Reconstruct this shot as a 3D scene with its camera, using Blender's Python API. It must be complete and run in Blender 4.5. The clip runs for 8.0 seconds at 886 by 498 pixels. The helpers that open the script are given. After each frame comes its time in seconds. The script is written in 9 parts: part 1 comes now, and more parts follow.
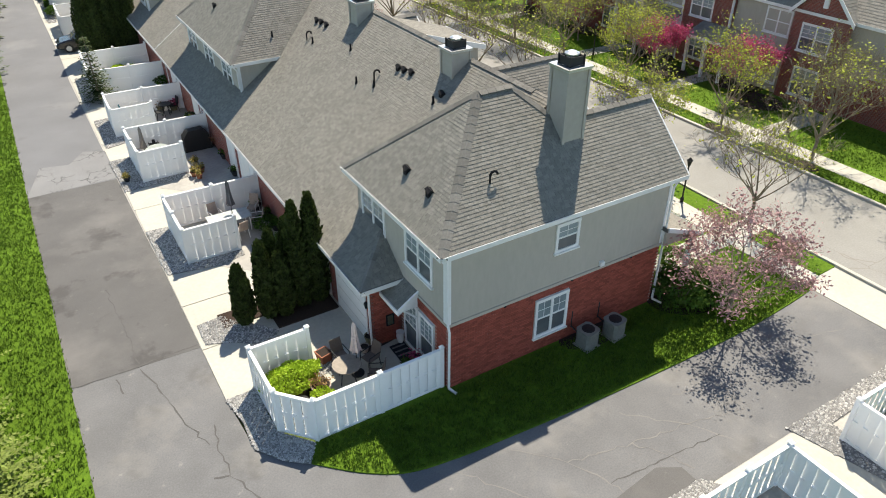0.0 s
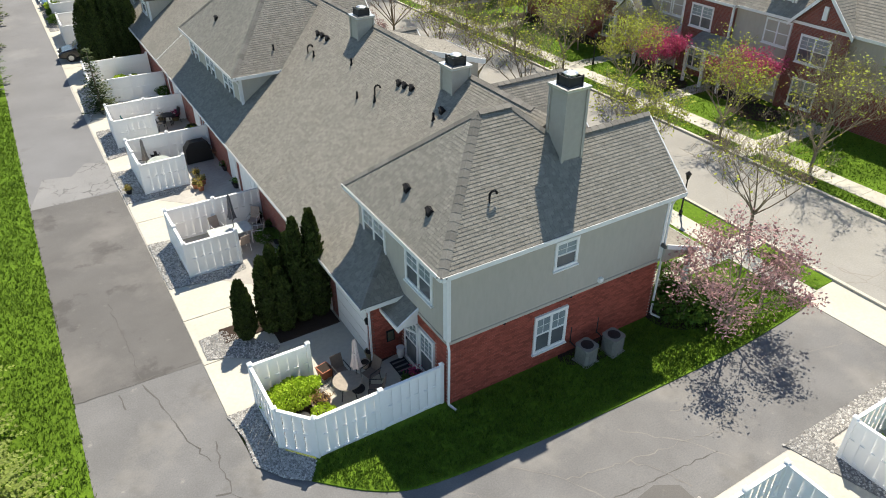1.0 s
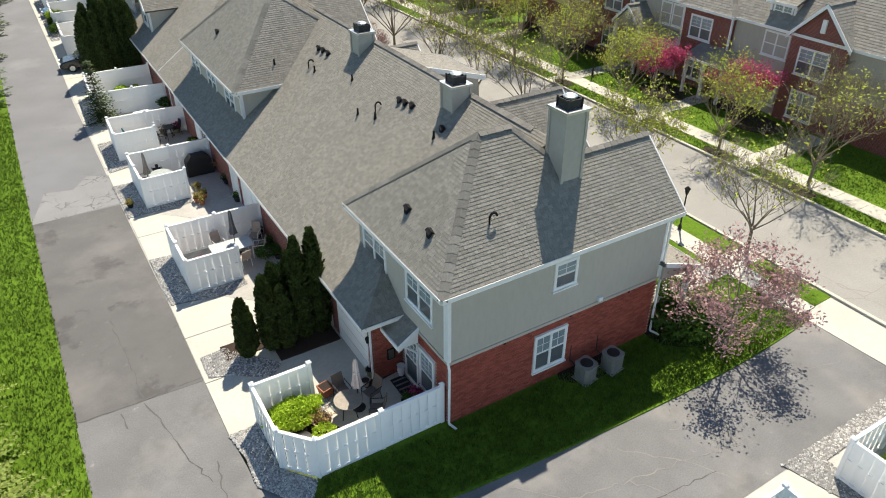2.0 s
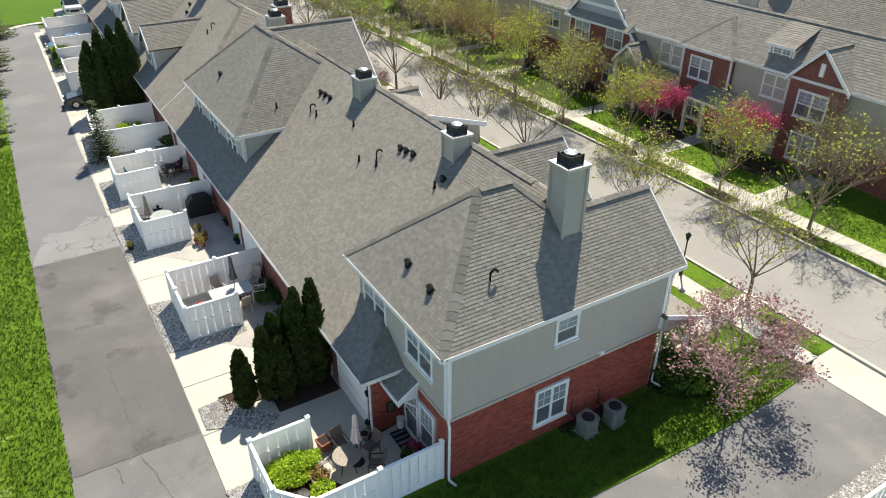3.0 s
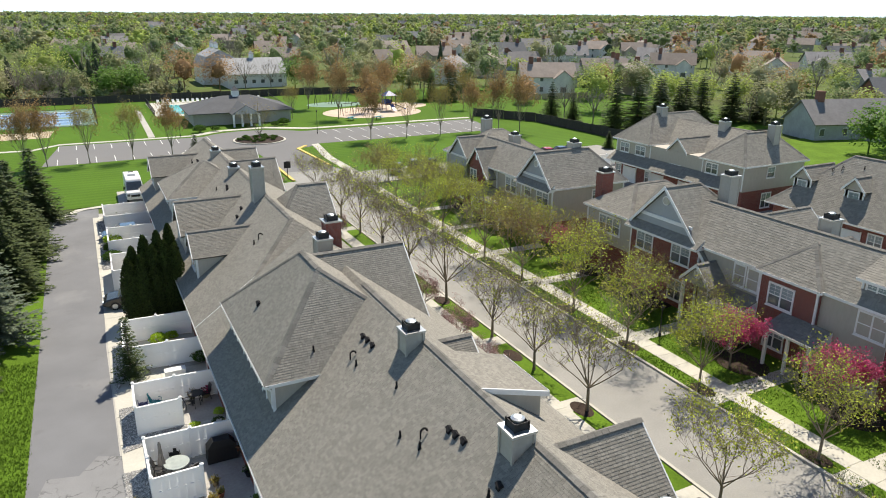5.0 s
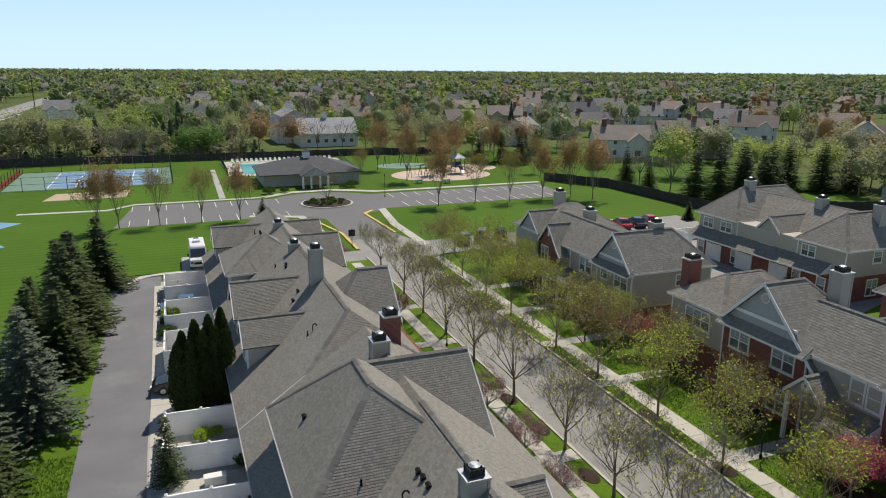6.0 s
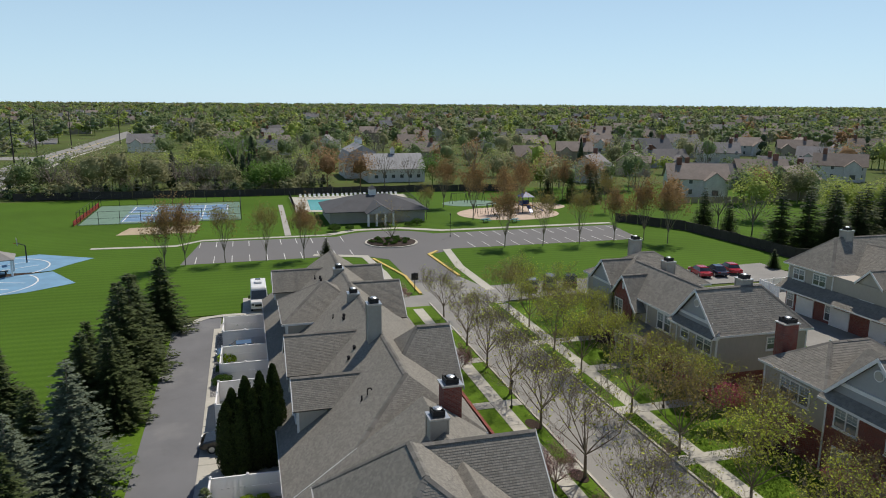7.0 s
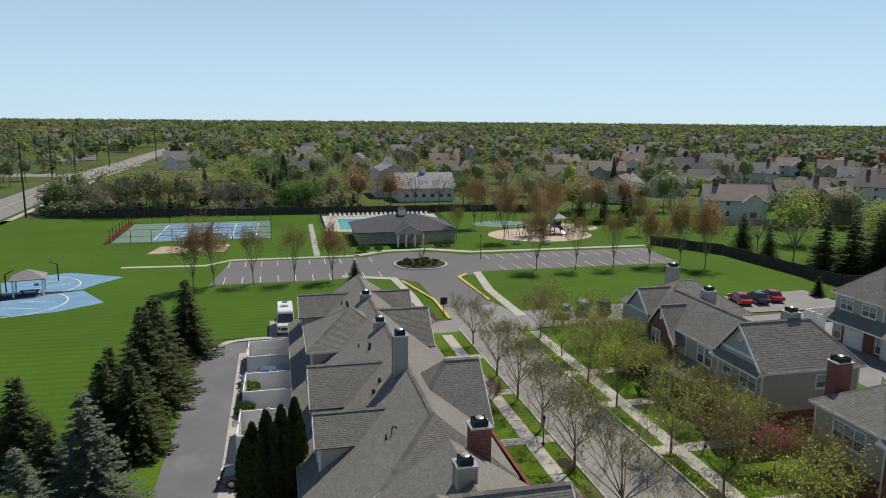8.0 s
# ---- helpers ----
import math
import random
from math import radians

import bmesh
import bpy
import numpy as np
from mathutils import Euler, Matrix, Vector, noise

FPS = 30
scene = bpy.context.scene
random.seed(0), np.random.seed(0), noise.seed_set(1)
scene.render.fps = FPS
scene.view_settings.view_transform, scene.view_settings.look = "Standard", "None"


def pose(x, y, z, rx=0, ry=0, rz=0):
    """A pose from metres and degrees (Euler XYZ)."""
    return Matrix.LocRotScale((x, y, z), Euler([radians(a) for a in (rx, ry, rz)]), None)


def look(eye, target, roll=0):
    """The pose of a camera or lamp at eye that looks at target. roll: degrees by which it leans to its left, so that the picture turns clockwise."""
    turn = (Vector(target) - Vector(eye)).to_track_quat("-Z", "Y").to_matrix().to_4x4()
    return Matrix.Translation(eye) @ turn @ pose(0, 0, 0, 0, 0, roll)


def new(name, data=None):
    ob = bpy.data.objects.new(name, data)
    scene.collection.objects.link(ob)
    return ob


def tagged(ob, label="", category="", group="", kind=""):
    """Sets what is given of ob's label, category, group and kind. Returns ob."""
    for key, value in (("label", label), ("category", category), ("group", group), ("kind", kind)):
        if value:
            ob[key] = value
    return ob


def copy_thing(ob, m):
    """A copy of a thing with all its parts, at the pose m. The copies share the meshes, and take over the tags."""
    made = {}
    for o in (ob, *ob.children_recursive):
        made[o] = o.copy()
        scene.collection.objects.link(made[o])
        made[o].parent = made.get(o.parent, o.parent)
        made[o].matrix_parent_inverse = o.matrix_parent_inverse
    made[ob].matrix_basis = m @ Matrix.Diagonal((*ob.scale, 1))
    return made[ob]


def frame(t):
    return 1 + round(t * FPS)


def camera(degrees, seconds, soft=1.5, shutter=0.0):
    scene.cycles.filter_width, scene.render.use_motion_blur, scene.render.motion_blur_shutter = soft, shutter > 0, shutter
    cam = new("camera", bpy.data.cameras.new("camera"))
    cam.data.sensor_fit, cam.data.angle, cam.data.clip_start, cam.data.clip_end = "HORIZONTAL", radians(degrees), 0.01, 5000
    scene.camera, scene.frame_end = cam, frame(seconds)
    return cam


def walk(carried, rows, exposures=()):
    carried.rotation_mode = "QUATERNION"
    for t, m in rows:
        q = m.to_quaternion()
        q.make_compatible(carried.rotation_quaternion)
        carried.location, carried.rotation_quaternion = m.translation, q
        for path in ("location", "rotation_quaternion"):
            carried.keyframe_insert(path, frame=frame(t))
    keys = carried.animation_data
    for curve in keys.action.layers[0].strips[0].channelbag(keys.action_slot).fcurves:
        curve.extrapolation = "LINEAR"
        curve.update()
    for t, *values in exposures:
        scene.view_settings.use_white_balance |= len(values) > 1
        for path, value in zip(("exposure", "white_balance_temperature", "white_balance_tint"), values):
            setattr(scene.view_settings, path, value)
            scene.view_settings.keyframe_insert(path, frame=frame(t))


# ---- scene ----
cam = camera(64.5, 8.0, 1.0)
EXPOSURES = [(0, 0.82, 7200, 9), (4.5, 0.80, 7200, 9.5), (5.2, 0.51, 7050, 10), (6.0, -0.02, 6900, 11), (6.6, -0.22, 6850, 11.5), (8.0, -0.28, 6800, 11.5)]
PATH = [
    (0, (-9.166, -14.896, 17.206), (-8.301, -13.463, 16.11), -0.2),
    (0.5, (-9.135, -14.872, 17.456), (-8.27, -13.437, 16.365), -0.2),
    (1, (-9.082, -14.803, 17.754), (-8.217, -13.367, 16.663), -0.2),
    (1.5, (-9.014, -14.68, 18.037), (-8.148, -13.243, 16.948), -0.2),
    (2.8, (-8.791, -14.282, 19.009), (-7.919, -12.833, 17.942), -0.1),
    (3, (-8.669, -14.083, 19.206), (-7.785, -12.614, 18.176), -0.0),
    (3.5, (-8.238, -13.291, 19.955), (-7.331, -11.771, 19.023), 0.1),
    (4, (-7.634, -12.133, 20.661), (-6.729, -10.557, 19.826), 0.2),
    (4.5, (-6.901, -10.549, 21.302), (-6.009, -8.917, 20.566), 0.3),
    (4.7, (-6.561, -9.849, 21.484), (-5.679, -8.194, 20.789), 0.3),
    (5.8, (-4.451, -5.13, 23.107), (-3.706, -3.351, 22.581), 0.5),
    (6, (-4.073, -4.171, 23.247), (-3.369, -2.367, 22.749), 0.4),
    (6.5, (-3.214, -1.685, 23.784), (-2.632, 0.18, 23.353), 0.5),
    (7, (-2.828, -0.574, 24.077), (-2.294, 1.309, 23.666), 0.4),
    (7.5, (-2.559, 0.442, 24.335), (-2.067, 2.341, 23.946), 0.4),
    (8, (-2.263, 1.449, 24.521), (-1.81, 3.363, 24.157), 0.5),
]
walk(cam, [(t, look(eye, target, roll)) for t, eye, target, roll in PATH], EXPOSURES)

# ---- light ----
SUN_AZ, SUN_EL = 44.0, 56.4
world = bpy.data.worlds.new("sky")
scene.world = world
world.use_nodes = True
wn = world.node_tree.nodes
sky = wn.new("ShaderNodeTexSky")
sky.sky_type, sky.sun_disc = "NISHITA", False
sky.sun_elevation, sky.sun_rotation = radians(SUN_EL), radians(SUN_AZ)
sky.altitude, sky.air_density, sky.dust_density, sky.ozone_density = 1500, 0.9, 0.25, 3.5
wn["Background"].inputs["Strength"].default_value = 0.105
haze = wn.new("ShaderNodeMix")
haze.data_type = "RGBA"
haze.inputs[7].default_value = (6.1, 9.1, 11.5, 1)
height, upness, thick = (wn.new("ShaderNode" + k) for k in ("TexCoord", "SeparateXYZ", "MapRange"))
thick.inputs["From Max"].default_value, thick.inputs["To Min"].default_value, thick.inputs["To Max"].default_value = 0.5, 0.8, 0.0
for a, b in ((height.outputs["Generated"], upness.inputs[0]), (upness.outputs["Z"], thick.inputs["Value"]), (thick.outputs[0], haze.inputs[0])):
    world.node_tree.links.new(a, b)
world.node_tree.links.new(sky.outputs[0], haze.inputs[6])
world.node_tree.links.new(haze.outputs[2], wn["Background"].inputs["Color"])
sun = new("sun", bpy.data.lights.new("sun", "SUN"))
sun.data.energy, sun.data.angle, sun.data.color = 4.6, radians(0.5), (1.0, 0.95, 0.87)
to_sun = Vector((math.sin(radians(SUN_AZ)) * math.cos(radians(SUN_EL)), math.cos(radians(SUN_AZ)) * math.cos(radians(SUN_EL)), math.sin(radians(SUN_EL))))
sun.matrix_world = look(to_sun * 60, (0, 0, 0))


# ---- materials ----
def mat(name, a, b=None, scale=8.0, rough=0.8, bump=0.0, bscale=None, big=0.15, bigscale=0.5, metal=0.0, island=0.0, rand=0.0, spec=0.4, stripes=None, ramp=None, cracks=None, through_light=0.0, stretch=None, stains=None):
    """Two colours mixed by fine noise, a broad drift of brightness, optional variation by island or object, stripes, cracks and relief."""
    m = bpy.data.materials.new(name)
    m.use_nodes = True
    nt, n = m.node_tree, m.node_tree.nodes
    link = nt.links.new
    bs = n["Principled BSDF"]
    bs.inputs["Roughness"].default_value, bs.inputs["Metallic"].default_value = rough, metal
    bs.inputs["Specular IOR Level"].default_value = spec
    co = n.new("ShaderNodeTexCoord")
    vec = co.outputs["Object"]
    if stretch:
        mp = n.new("ShaderNodeMapping")
        mp.inputs["Scale"].default_value = stretch
        link(vec, mp.inputs["Vector"])
        vec = mp.outputs[0]

    def noise_tex(sc, detail=5.0, rgh=0.6):
        t = n.new("ShaderNodeTexNoise")
        t.inputs["Scale"].default_value, t.inputs["Detail"].default_value, t.inputs["Roughness"].default_value = sc, detail, rgh
        link(vec, t.inputs["Vector"])
        return t.outputs["Fac"]

    def math_node(op, x, y):
        k = n.new("ShaderNodeMath")
        k.operation = op
        for i, v in enumerate((x, y)):
            if isinstance(v, (int, float)):
                k.inputs[i].default_value = v
            else:
                link(v, k.inputs[i])
        return k.outputs[0]

    def spread(v, lo, hi, to0, to1):
        k = n.new("ShaderNodeMapRange")
        link(v, k.inputs["Value"])
        for key, x in zip(("From Min", "From Max", "To Min", "To Max"), (lo, hi, to0, to1)):
            k.inputs[key].default_value = x
        return k.outputs[0]

    def mix(f, x, y, blend="MIX"):
        k = n.new("ShaderNodeMix")
        k.data_type, k.blend_type = "RGBA", blend
        if isinstance(f, (int, float)):
            k.inputs[0].default_value = f
        else:
            link(f, k.inputs[0])
        for i, v in ((6, x), (7, y)):
            if isinstance(v, tuple):
                k.inputs[i].default_value = (*v, 1)
            else:
                link(v, k.inputs[i])
        return k.outputs[2]

    b = b or tuple(c * 0.75 for c in a)
    fine = noise_tex(scale)
    if ramp:
        geo = n.new("ShaderNodeNewGeometry") if island else n.new("ShaderNodeObjectInfo")
        rp = n.new("ShaderNodeValToRGB")
        rp.color_ramp.interpolation = "LINEAR"
        els = rp.color_ramp.elements
        while len(els) < len(ramp):
            els.new(0.5)
        for i, c in enumerate(ramp):
            els[i].position, els[i].color = i / max(1, len(ramp) - 1), (*c, 1)
        link(geo.outputs["Random Per Island" if island else "Random"], rp.inputs["Fac"])
        col = mix(spread(fine, 0.35, 0.65, 0.0, 0.45), rp.outputs["Color"], b)
    else:
        col = mix(spread(fine, 0.3, 0.7, 0.0, 1.0), a, b)
    if big:
        g = spread(noise_tex(bigscale, 3.0), 0.25, 0.75, 1 - big, 1 + big)
        cx = n.new("ShaderNodeCombineColor")
        for i in range(3):
            link(g, cx.inputs[i])
        col = mix(1.0, col, cx.outputs[0], "MULTIPLY")
    for amount, node, out in ((island, "ShaderNodeNewGeometry", "Random Per Island"), (rand, "ShaderNodeObjectInfo", "Random")):
        if amount and not ramp:
            g = spread(n.new(node).outputs[out], 0, 1, 1 - amount, 1 + amount)
            cx = n.new("ShaderNodeCombineColor")
            for i in range(3):
                link(g, cx.inputs[i])
            col = mix(1.0, col, cx.outputs[0], "MULTIPLY")
    if stripes:
        sc, amount, axis = stripes
        w = n.new("ShaderNodeTexWave")
        w.bands_direction = axis
        w.inputs["Scale"].default_value, w.inputs["Distortion"].default_value, w.inputs["Detail Scale"].default_value = sc, 1.2, 0.3
        link(vec, w.inputs["Vector"])
        g = spread(w.outputs["Fac"], 0, 1, 1 - amount, 1 + amount)
        cx = n.new("ShaderNodeCombineColor")
        for i in range(3):
            link(g, cx.inputs[i])
        col = mix(1.0, col, cx.outputs[0], "MULTIPLY")
    if cracks:
        sc, width, tone = cracks
        v = n.new("ShaderNodeTexVoronoi")
        v.feature = "DISTANCE_TO_EDGE"
        v.inputs["Scale"].default_value = sc
        wob = n.new("ShaderNodeTexNoise")
        wob.inputs["Scale"].default_value = sc * 2.5
        link(vec, wob.inputs["Vector"])
        ad = n.new("ShaderNodeMix")
        ad.data_type, ad.blend_type = "RGBA", "LINEAR_LIGHT"
        ad.inputs[0].default_value = 0.25
        link(vec, ad.inputs[6])
        link(wob.outputs["Color"], ad.inputs[7])
        link(ad.outputs[2], v.inputs["Vector"])
        some = spread(noise_tex(sc * 0.6, 2.0), 0.46, 0.56, 0.0, 1.0)
        line = math_node("MULTIPLY", spread(v.outputs["Distance"], 0.0, width, 1.0, 0.0), some)
        col = mix(line, col, tone)
    for sc, lo, hi, tone, amount in stains or ():
        col = mix(spread(noise_tex(sc, 6.0, 0.62), lo, hi, 0.0, amount), col, tone)
    link(col, bs.inputs["Base Color"])
    if through_light:
        bs.inputs["Transmission Weight"].default_value = 0.0
        tr = n.new("ShaderNodeBsdfTranslucent")
        link(col, tr.inputs["Color"])
        ms = n.new("ShaderNodeMixShader")
        ms.inputs[0].default_value = through_light
        link(bs.outputs[0], ms.inputs[1])
        link(tr.outputs[0], ms.inputs[2])
        link(ms.outputs[0], n["Material Output"].inputs["Surface"])
    if bump:
        bp = n.new("ShaderNodeBump")
        bp.inputs["Strength"].default_value, bp.inputs["Distance"].default_value = bump, 0.02
        link(noise_tex(bscale or scale * 3, 6.0, 0.7), bp.inputs["Height"])
        link(bp.outputs[0], bs.inputs["Normal"])
    return m


M_SHINGLE = mat("shingle", (0.276, 0.261, 0.228), (0.198, 0.188, 0.165), 30, 0.95, 0.5, 90, 0.06, 0.25, island=0.13, spec=0.15)
M_UNDER = mat("roof_felt", (0.11, 0.104, 0.096), None, 6, 0.95)
M_RIDGE = mat("ridge_cap", (0.215, 0.205, 0.184), (0.155, 0.148, 0.135), 20, 0.95, 0.4, 40, 0.06, 0.4, island=0.2, spec=0.15)
M_SIDING = mat("siding", (0.435, 0.40, 0.345), (0.395, 0.365, 0.315), 5, 0.75, 0.25, 40, 0.05, 0.3, spec=0.3, stretch=(1, 1, 0.35))
M_GABLE = mat("gable_siding", (0.36, 0.375, 0.38), (0.33, 0.345, 0.35), 3, 0.75, 0.1, 30, 0.05, 0.3, spec=0.3)
M_CHIM = mat("chimney_siding", (0.40, 0.375, 0.33), (0.36, 0.34, 0.30), 5, 0.8, 0.2, 30, 0.06, 0.5, spec=0.3)
M_BRICK = mat("brick", (0.34, 0.088, 0.060), (0.25, 0.064, 0.046), 22, 0.9, 0.4, 60, 0.08, 0.8, island=0.25, spec=0.2)
M_BRICK_ONE = mat("brick_single", (0.34, 0.088, 0.060), (0.25, 0.064, 0.046), 22, 0.9, 0.4, 60, 0.08, 0.8, rand=0.25, spec=0.2)
M_MORTAR = mat("mortar", (0.50, 0.42, 0.37), (0.41, 0.34, 0.30), 15, 0.95, 0.2)
M_WHITE = mat("white_vinyl", (0.88, 0.88, 0.87), (0.84, 0.845, 0.84), 3, 0.45, 0.05, 20, 0.04, 0.7)
M_TRIM = mat("white_trim", (0.76, 0.76, 0.75), (0.70, 0.70, 0.69), 5, 0.5, 0.05, 20, 0.05, 0.7)
M_GLASS = mat("window_glass", (0.075, 0.088, 0.098), (0.12, 0.13, 0.135), 0.8, 0.06, 0.0, None, 0.2, 0.6, spec=0.8)
M_BLIND = mat("pane_with_blind", (0.26, 0.31, 0.325), (0.20, 0.245, 0.26), 0.8, 0.08, 0.0, None, 0.2, 0.6, spec=0.8)
M_BLACK = mat("black_metal", (0.018, 0.018, 0.02), (0.03, 0.03, 0.032), 12, 0.5, 0.1, 30, metal=0.3)
M_STEEL = mat("galvanised", (0.55, 0.57, 0.58), (0.42, 0.44, 0.45), 9, 0.35, 0.1, 30, metal=0.8)
M_COPPER = mat("dark_vent", (0.02, 0.02, 0.022), None, 10, 0.8, spec=0.1)
M_ASPH_N = mat("asphalt_old", (0.178, 0.182, 0.190), (0.138, 0.141, 0.148), 30, 0.9, 0.3, 120, 0.14, 0.22, stains=((0.16, 0.55, 0.72, (0.25, 0.25, 0.245), 0.55), (0.5, 0.62, 0.70, (0.12, 0.12, 0.122), 0.5)))
M_ASPH_C = mat("asphalt_crazed", (0.225, 0.227, 0.230), (0.178, 0.180, 0.183), 30, 0.9, 0.3, 120, 0.14, 0.3, cracks=(1.1, 0.05, (0.10, 0.10, 0.10)))
M_ASPH_M = mat("asphalt_sealed", (0.122, 0.119, 0.117), (0.096, 0.094, 0.092), 40, 0.9, 0.3, 140, 0.16, 0.35, stains=((0.5, 0.56, 0.62, (0.070, 0.067, 0.065), 0.75), (0.2, 0.52, 0.68, (0.185, 0.178, 0.17), 0.6), (2.6, 0.62, 0.70, (0.17, 0.165, 0.155), 0.4)))
M_ASPH_S = mat("asphalt_worn", (0.168, 0.169, 0.171), (0.127, 0.128, 0.130), 18, 0.9, 0.3, 120, 0.18, 0.4, stains=((0.35, 0.57, 0.66, (0.105, 0.102, 0.098), 0.65), (0.18, 0.54, 0.70, (0.27, 0.26, 0.24), 0.6), (1.6, 0.66, 0.72, (0.30, 0.29, 0.27), 0.5)))
M_ASPH_P = mat("parking_asphalt", (0.165, 0.163, 0.163), (0.135, 0.134, 0.135), 20, 0.9, 0.3, 100, 0.07, 0.06)
M_STREET = mat("street_concrete", (0.285, 0.280, 0.261), (0.232, 0.228, 0.214), 12, 0.9, 0.3, 80, 0.12, 0.3, cracks=(0.25, 0.005, (0.22, 0.20, 0.18)))
M_CONC = mat("concrete", (0.480, 0.465, 0.405), (0.415, 0.402, 0.352), 7, 0.85, 0.25, 60, 0.10, 0.35)
M_CONC_D = mat("concrete_patio", (0.40, 0.385, 0.355), (0.33, 0.318, 0.295), 7, 0.85, 0.25, 60, 0.15, 0.5)
M_GRASS = mat("grass", (0.112, 0.194, 0.018), (0.066, 0.132, 0.013), 7, 0.95, 1.0, 30, 0.28, 0.3, spec=0.1)
M_PARK = mat("mown_grass", (0.078, 0.152, 0.015), (0.054, 0.116, 0.012), 5, 0.95, 0.8, 20, 0.14, 0.05, spec=0.1, stripes=(0.22, 0.09, "Y"))
M_FARLAND = mat("far_land", (0.085, 0.135, 0.028), (0.085, 0.092, 0.035), 0.05, 0.95, 0, None, 0.25, 0.012, spec=0.1)
M_MULCH = mat("mulch", (0.050, 0.030, 0.020), (0.026, 0.016, 0.011), 30, 0.95, 0.9, 70, 0.2, 1.0)
M_STONE = mat("gravel_stone", (0.45, 0.44, 0.42), None, 20, 0.85, 0.2, 40, island=0.5)
M_BED = mat("gravel_bed", (0.27, 0.267, 0.26), (0.11, 0.109, 0.108), 45, 0.95, 1.0, 60, 0.1, 1.0)
M_BARK = mat("bark", (0.265, 0.220, 0.160), (0.185, 0.152, 0.110), 14, 0.95, 0.6, 40, 0.1, 1)
M_YELLOW = mat("yellow_paint", (0.62, 0.45, 0.10), (0.55, 0.40, 0.1), 8, 0.7)
M_LINE = mat("white_paint", (0.75, 0.75, 0.73), (0.6, 0.6, 0.58), 8, 0.7)


def brick_far(name):
    """Courses of brick for walls that stay far off."""
    m = mat(name, (0.235, 0.058, 0.040))
    nt, n = m.node_tree, m.node_tree.nodes
    co, sp, ad, cb, br = (n.new("ShaderNode" + k) for k in ("TexCoord", "SeparateXYZ", "Math", "CombineXYZ", "TexBrick"))
    nt.links.new(co.outputs["Object"], sp.inputs[0])
    nt.links.new(sp.outputs[0], ad.inputs[0])
    nt.links.new(sp.outputs[1], ad.inputs[1])
    nt.links.new(ad.outputs[0], cb.inputs[0])
    nt.links.new(sp.outputs[2], cb.inputs[1])
    nt.links.new(cb.outputs[0], br.inputs["Vector"])
    for key, v in (("Color1", (0.25, 0.060, 0.042, 1)), ("Color2", (0.155, 0.040, 0.031, 1)), ("Mortar", (0.24, 0.18, 0.155, 1))):
        br.inputs[key].default_value = v
    for key, v in (("Scale", 1.0), ("Mortar Size", 0.008), ("Brick Width", 0.21), ("Row Height", 0.075)):
        br.inputs[key].default_value = v
    nt.links.new(br.outputs["Color"], n["Principled BSDF"].inputs["Base Color"])
    n["Principled BSDF"].inputs["Roughness"].default_value = 0.9
    return m


M_BRICKFAR = brick_far("brick_courses")


def leaf(name, a, b, island=0.3, t=0.35):
    return mat(name, a, b, 3, 0.7, 0, None, 0.15, 0.6, island=island, spec=0.25, through_light=t)


L_LIME = leaf("leaf_spring", (0.46, 0.50, 0.075), (0.36, 0.41, 0.06))
L_OLIVE = leaf("leaf_olive", (0.33, 0.27, 0.08), (0.25, 0.21, 0.06))
L_GREEN = leaf("leaf_green", (0.085, 0.165, 0.024), (0.058, 0.12, 0.018))
L_ARB = leaf("arborvitae_spray", (0.060, 0.088, 0.020), (0.030, 0.046, 0.012), 0.5, 0.25)
L_SPRUCE = leaf("spruce_needles", (0.080, 0.108, 0.032), (0.048, 0.070, 0.021), 0.35, 0.2)
L_BLUE = leaf("blue_spruce_needles", (0.150, 0.180, 0.120), (0.085, 0.115, 0.07), 0.3, 0.15)
L_RUST = leaf("leaf_rust", (0.37, 0.235, 0.10), (0.29, 0.185, 0.085))
L_PINK = leaf("blossom_pale", (0.47, 0.30, 0.295), (0.36, 0.205, 0.21))
L_MAGENTA = leaf("blossom_magenta", (0.54, 0.09, 0.20), (0.40, 0.07, 0.15))
L_HEDGE = leaf("boxwood_leaf", (0.42, 0.58, 0.05), (0.32, 0.47, 0.04), 0.2)


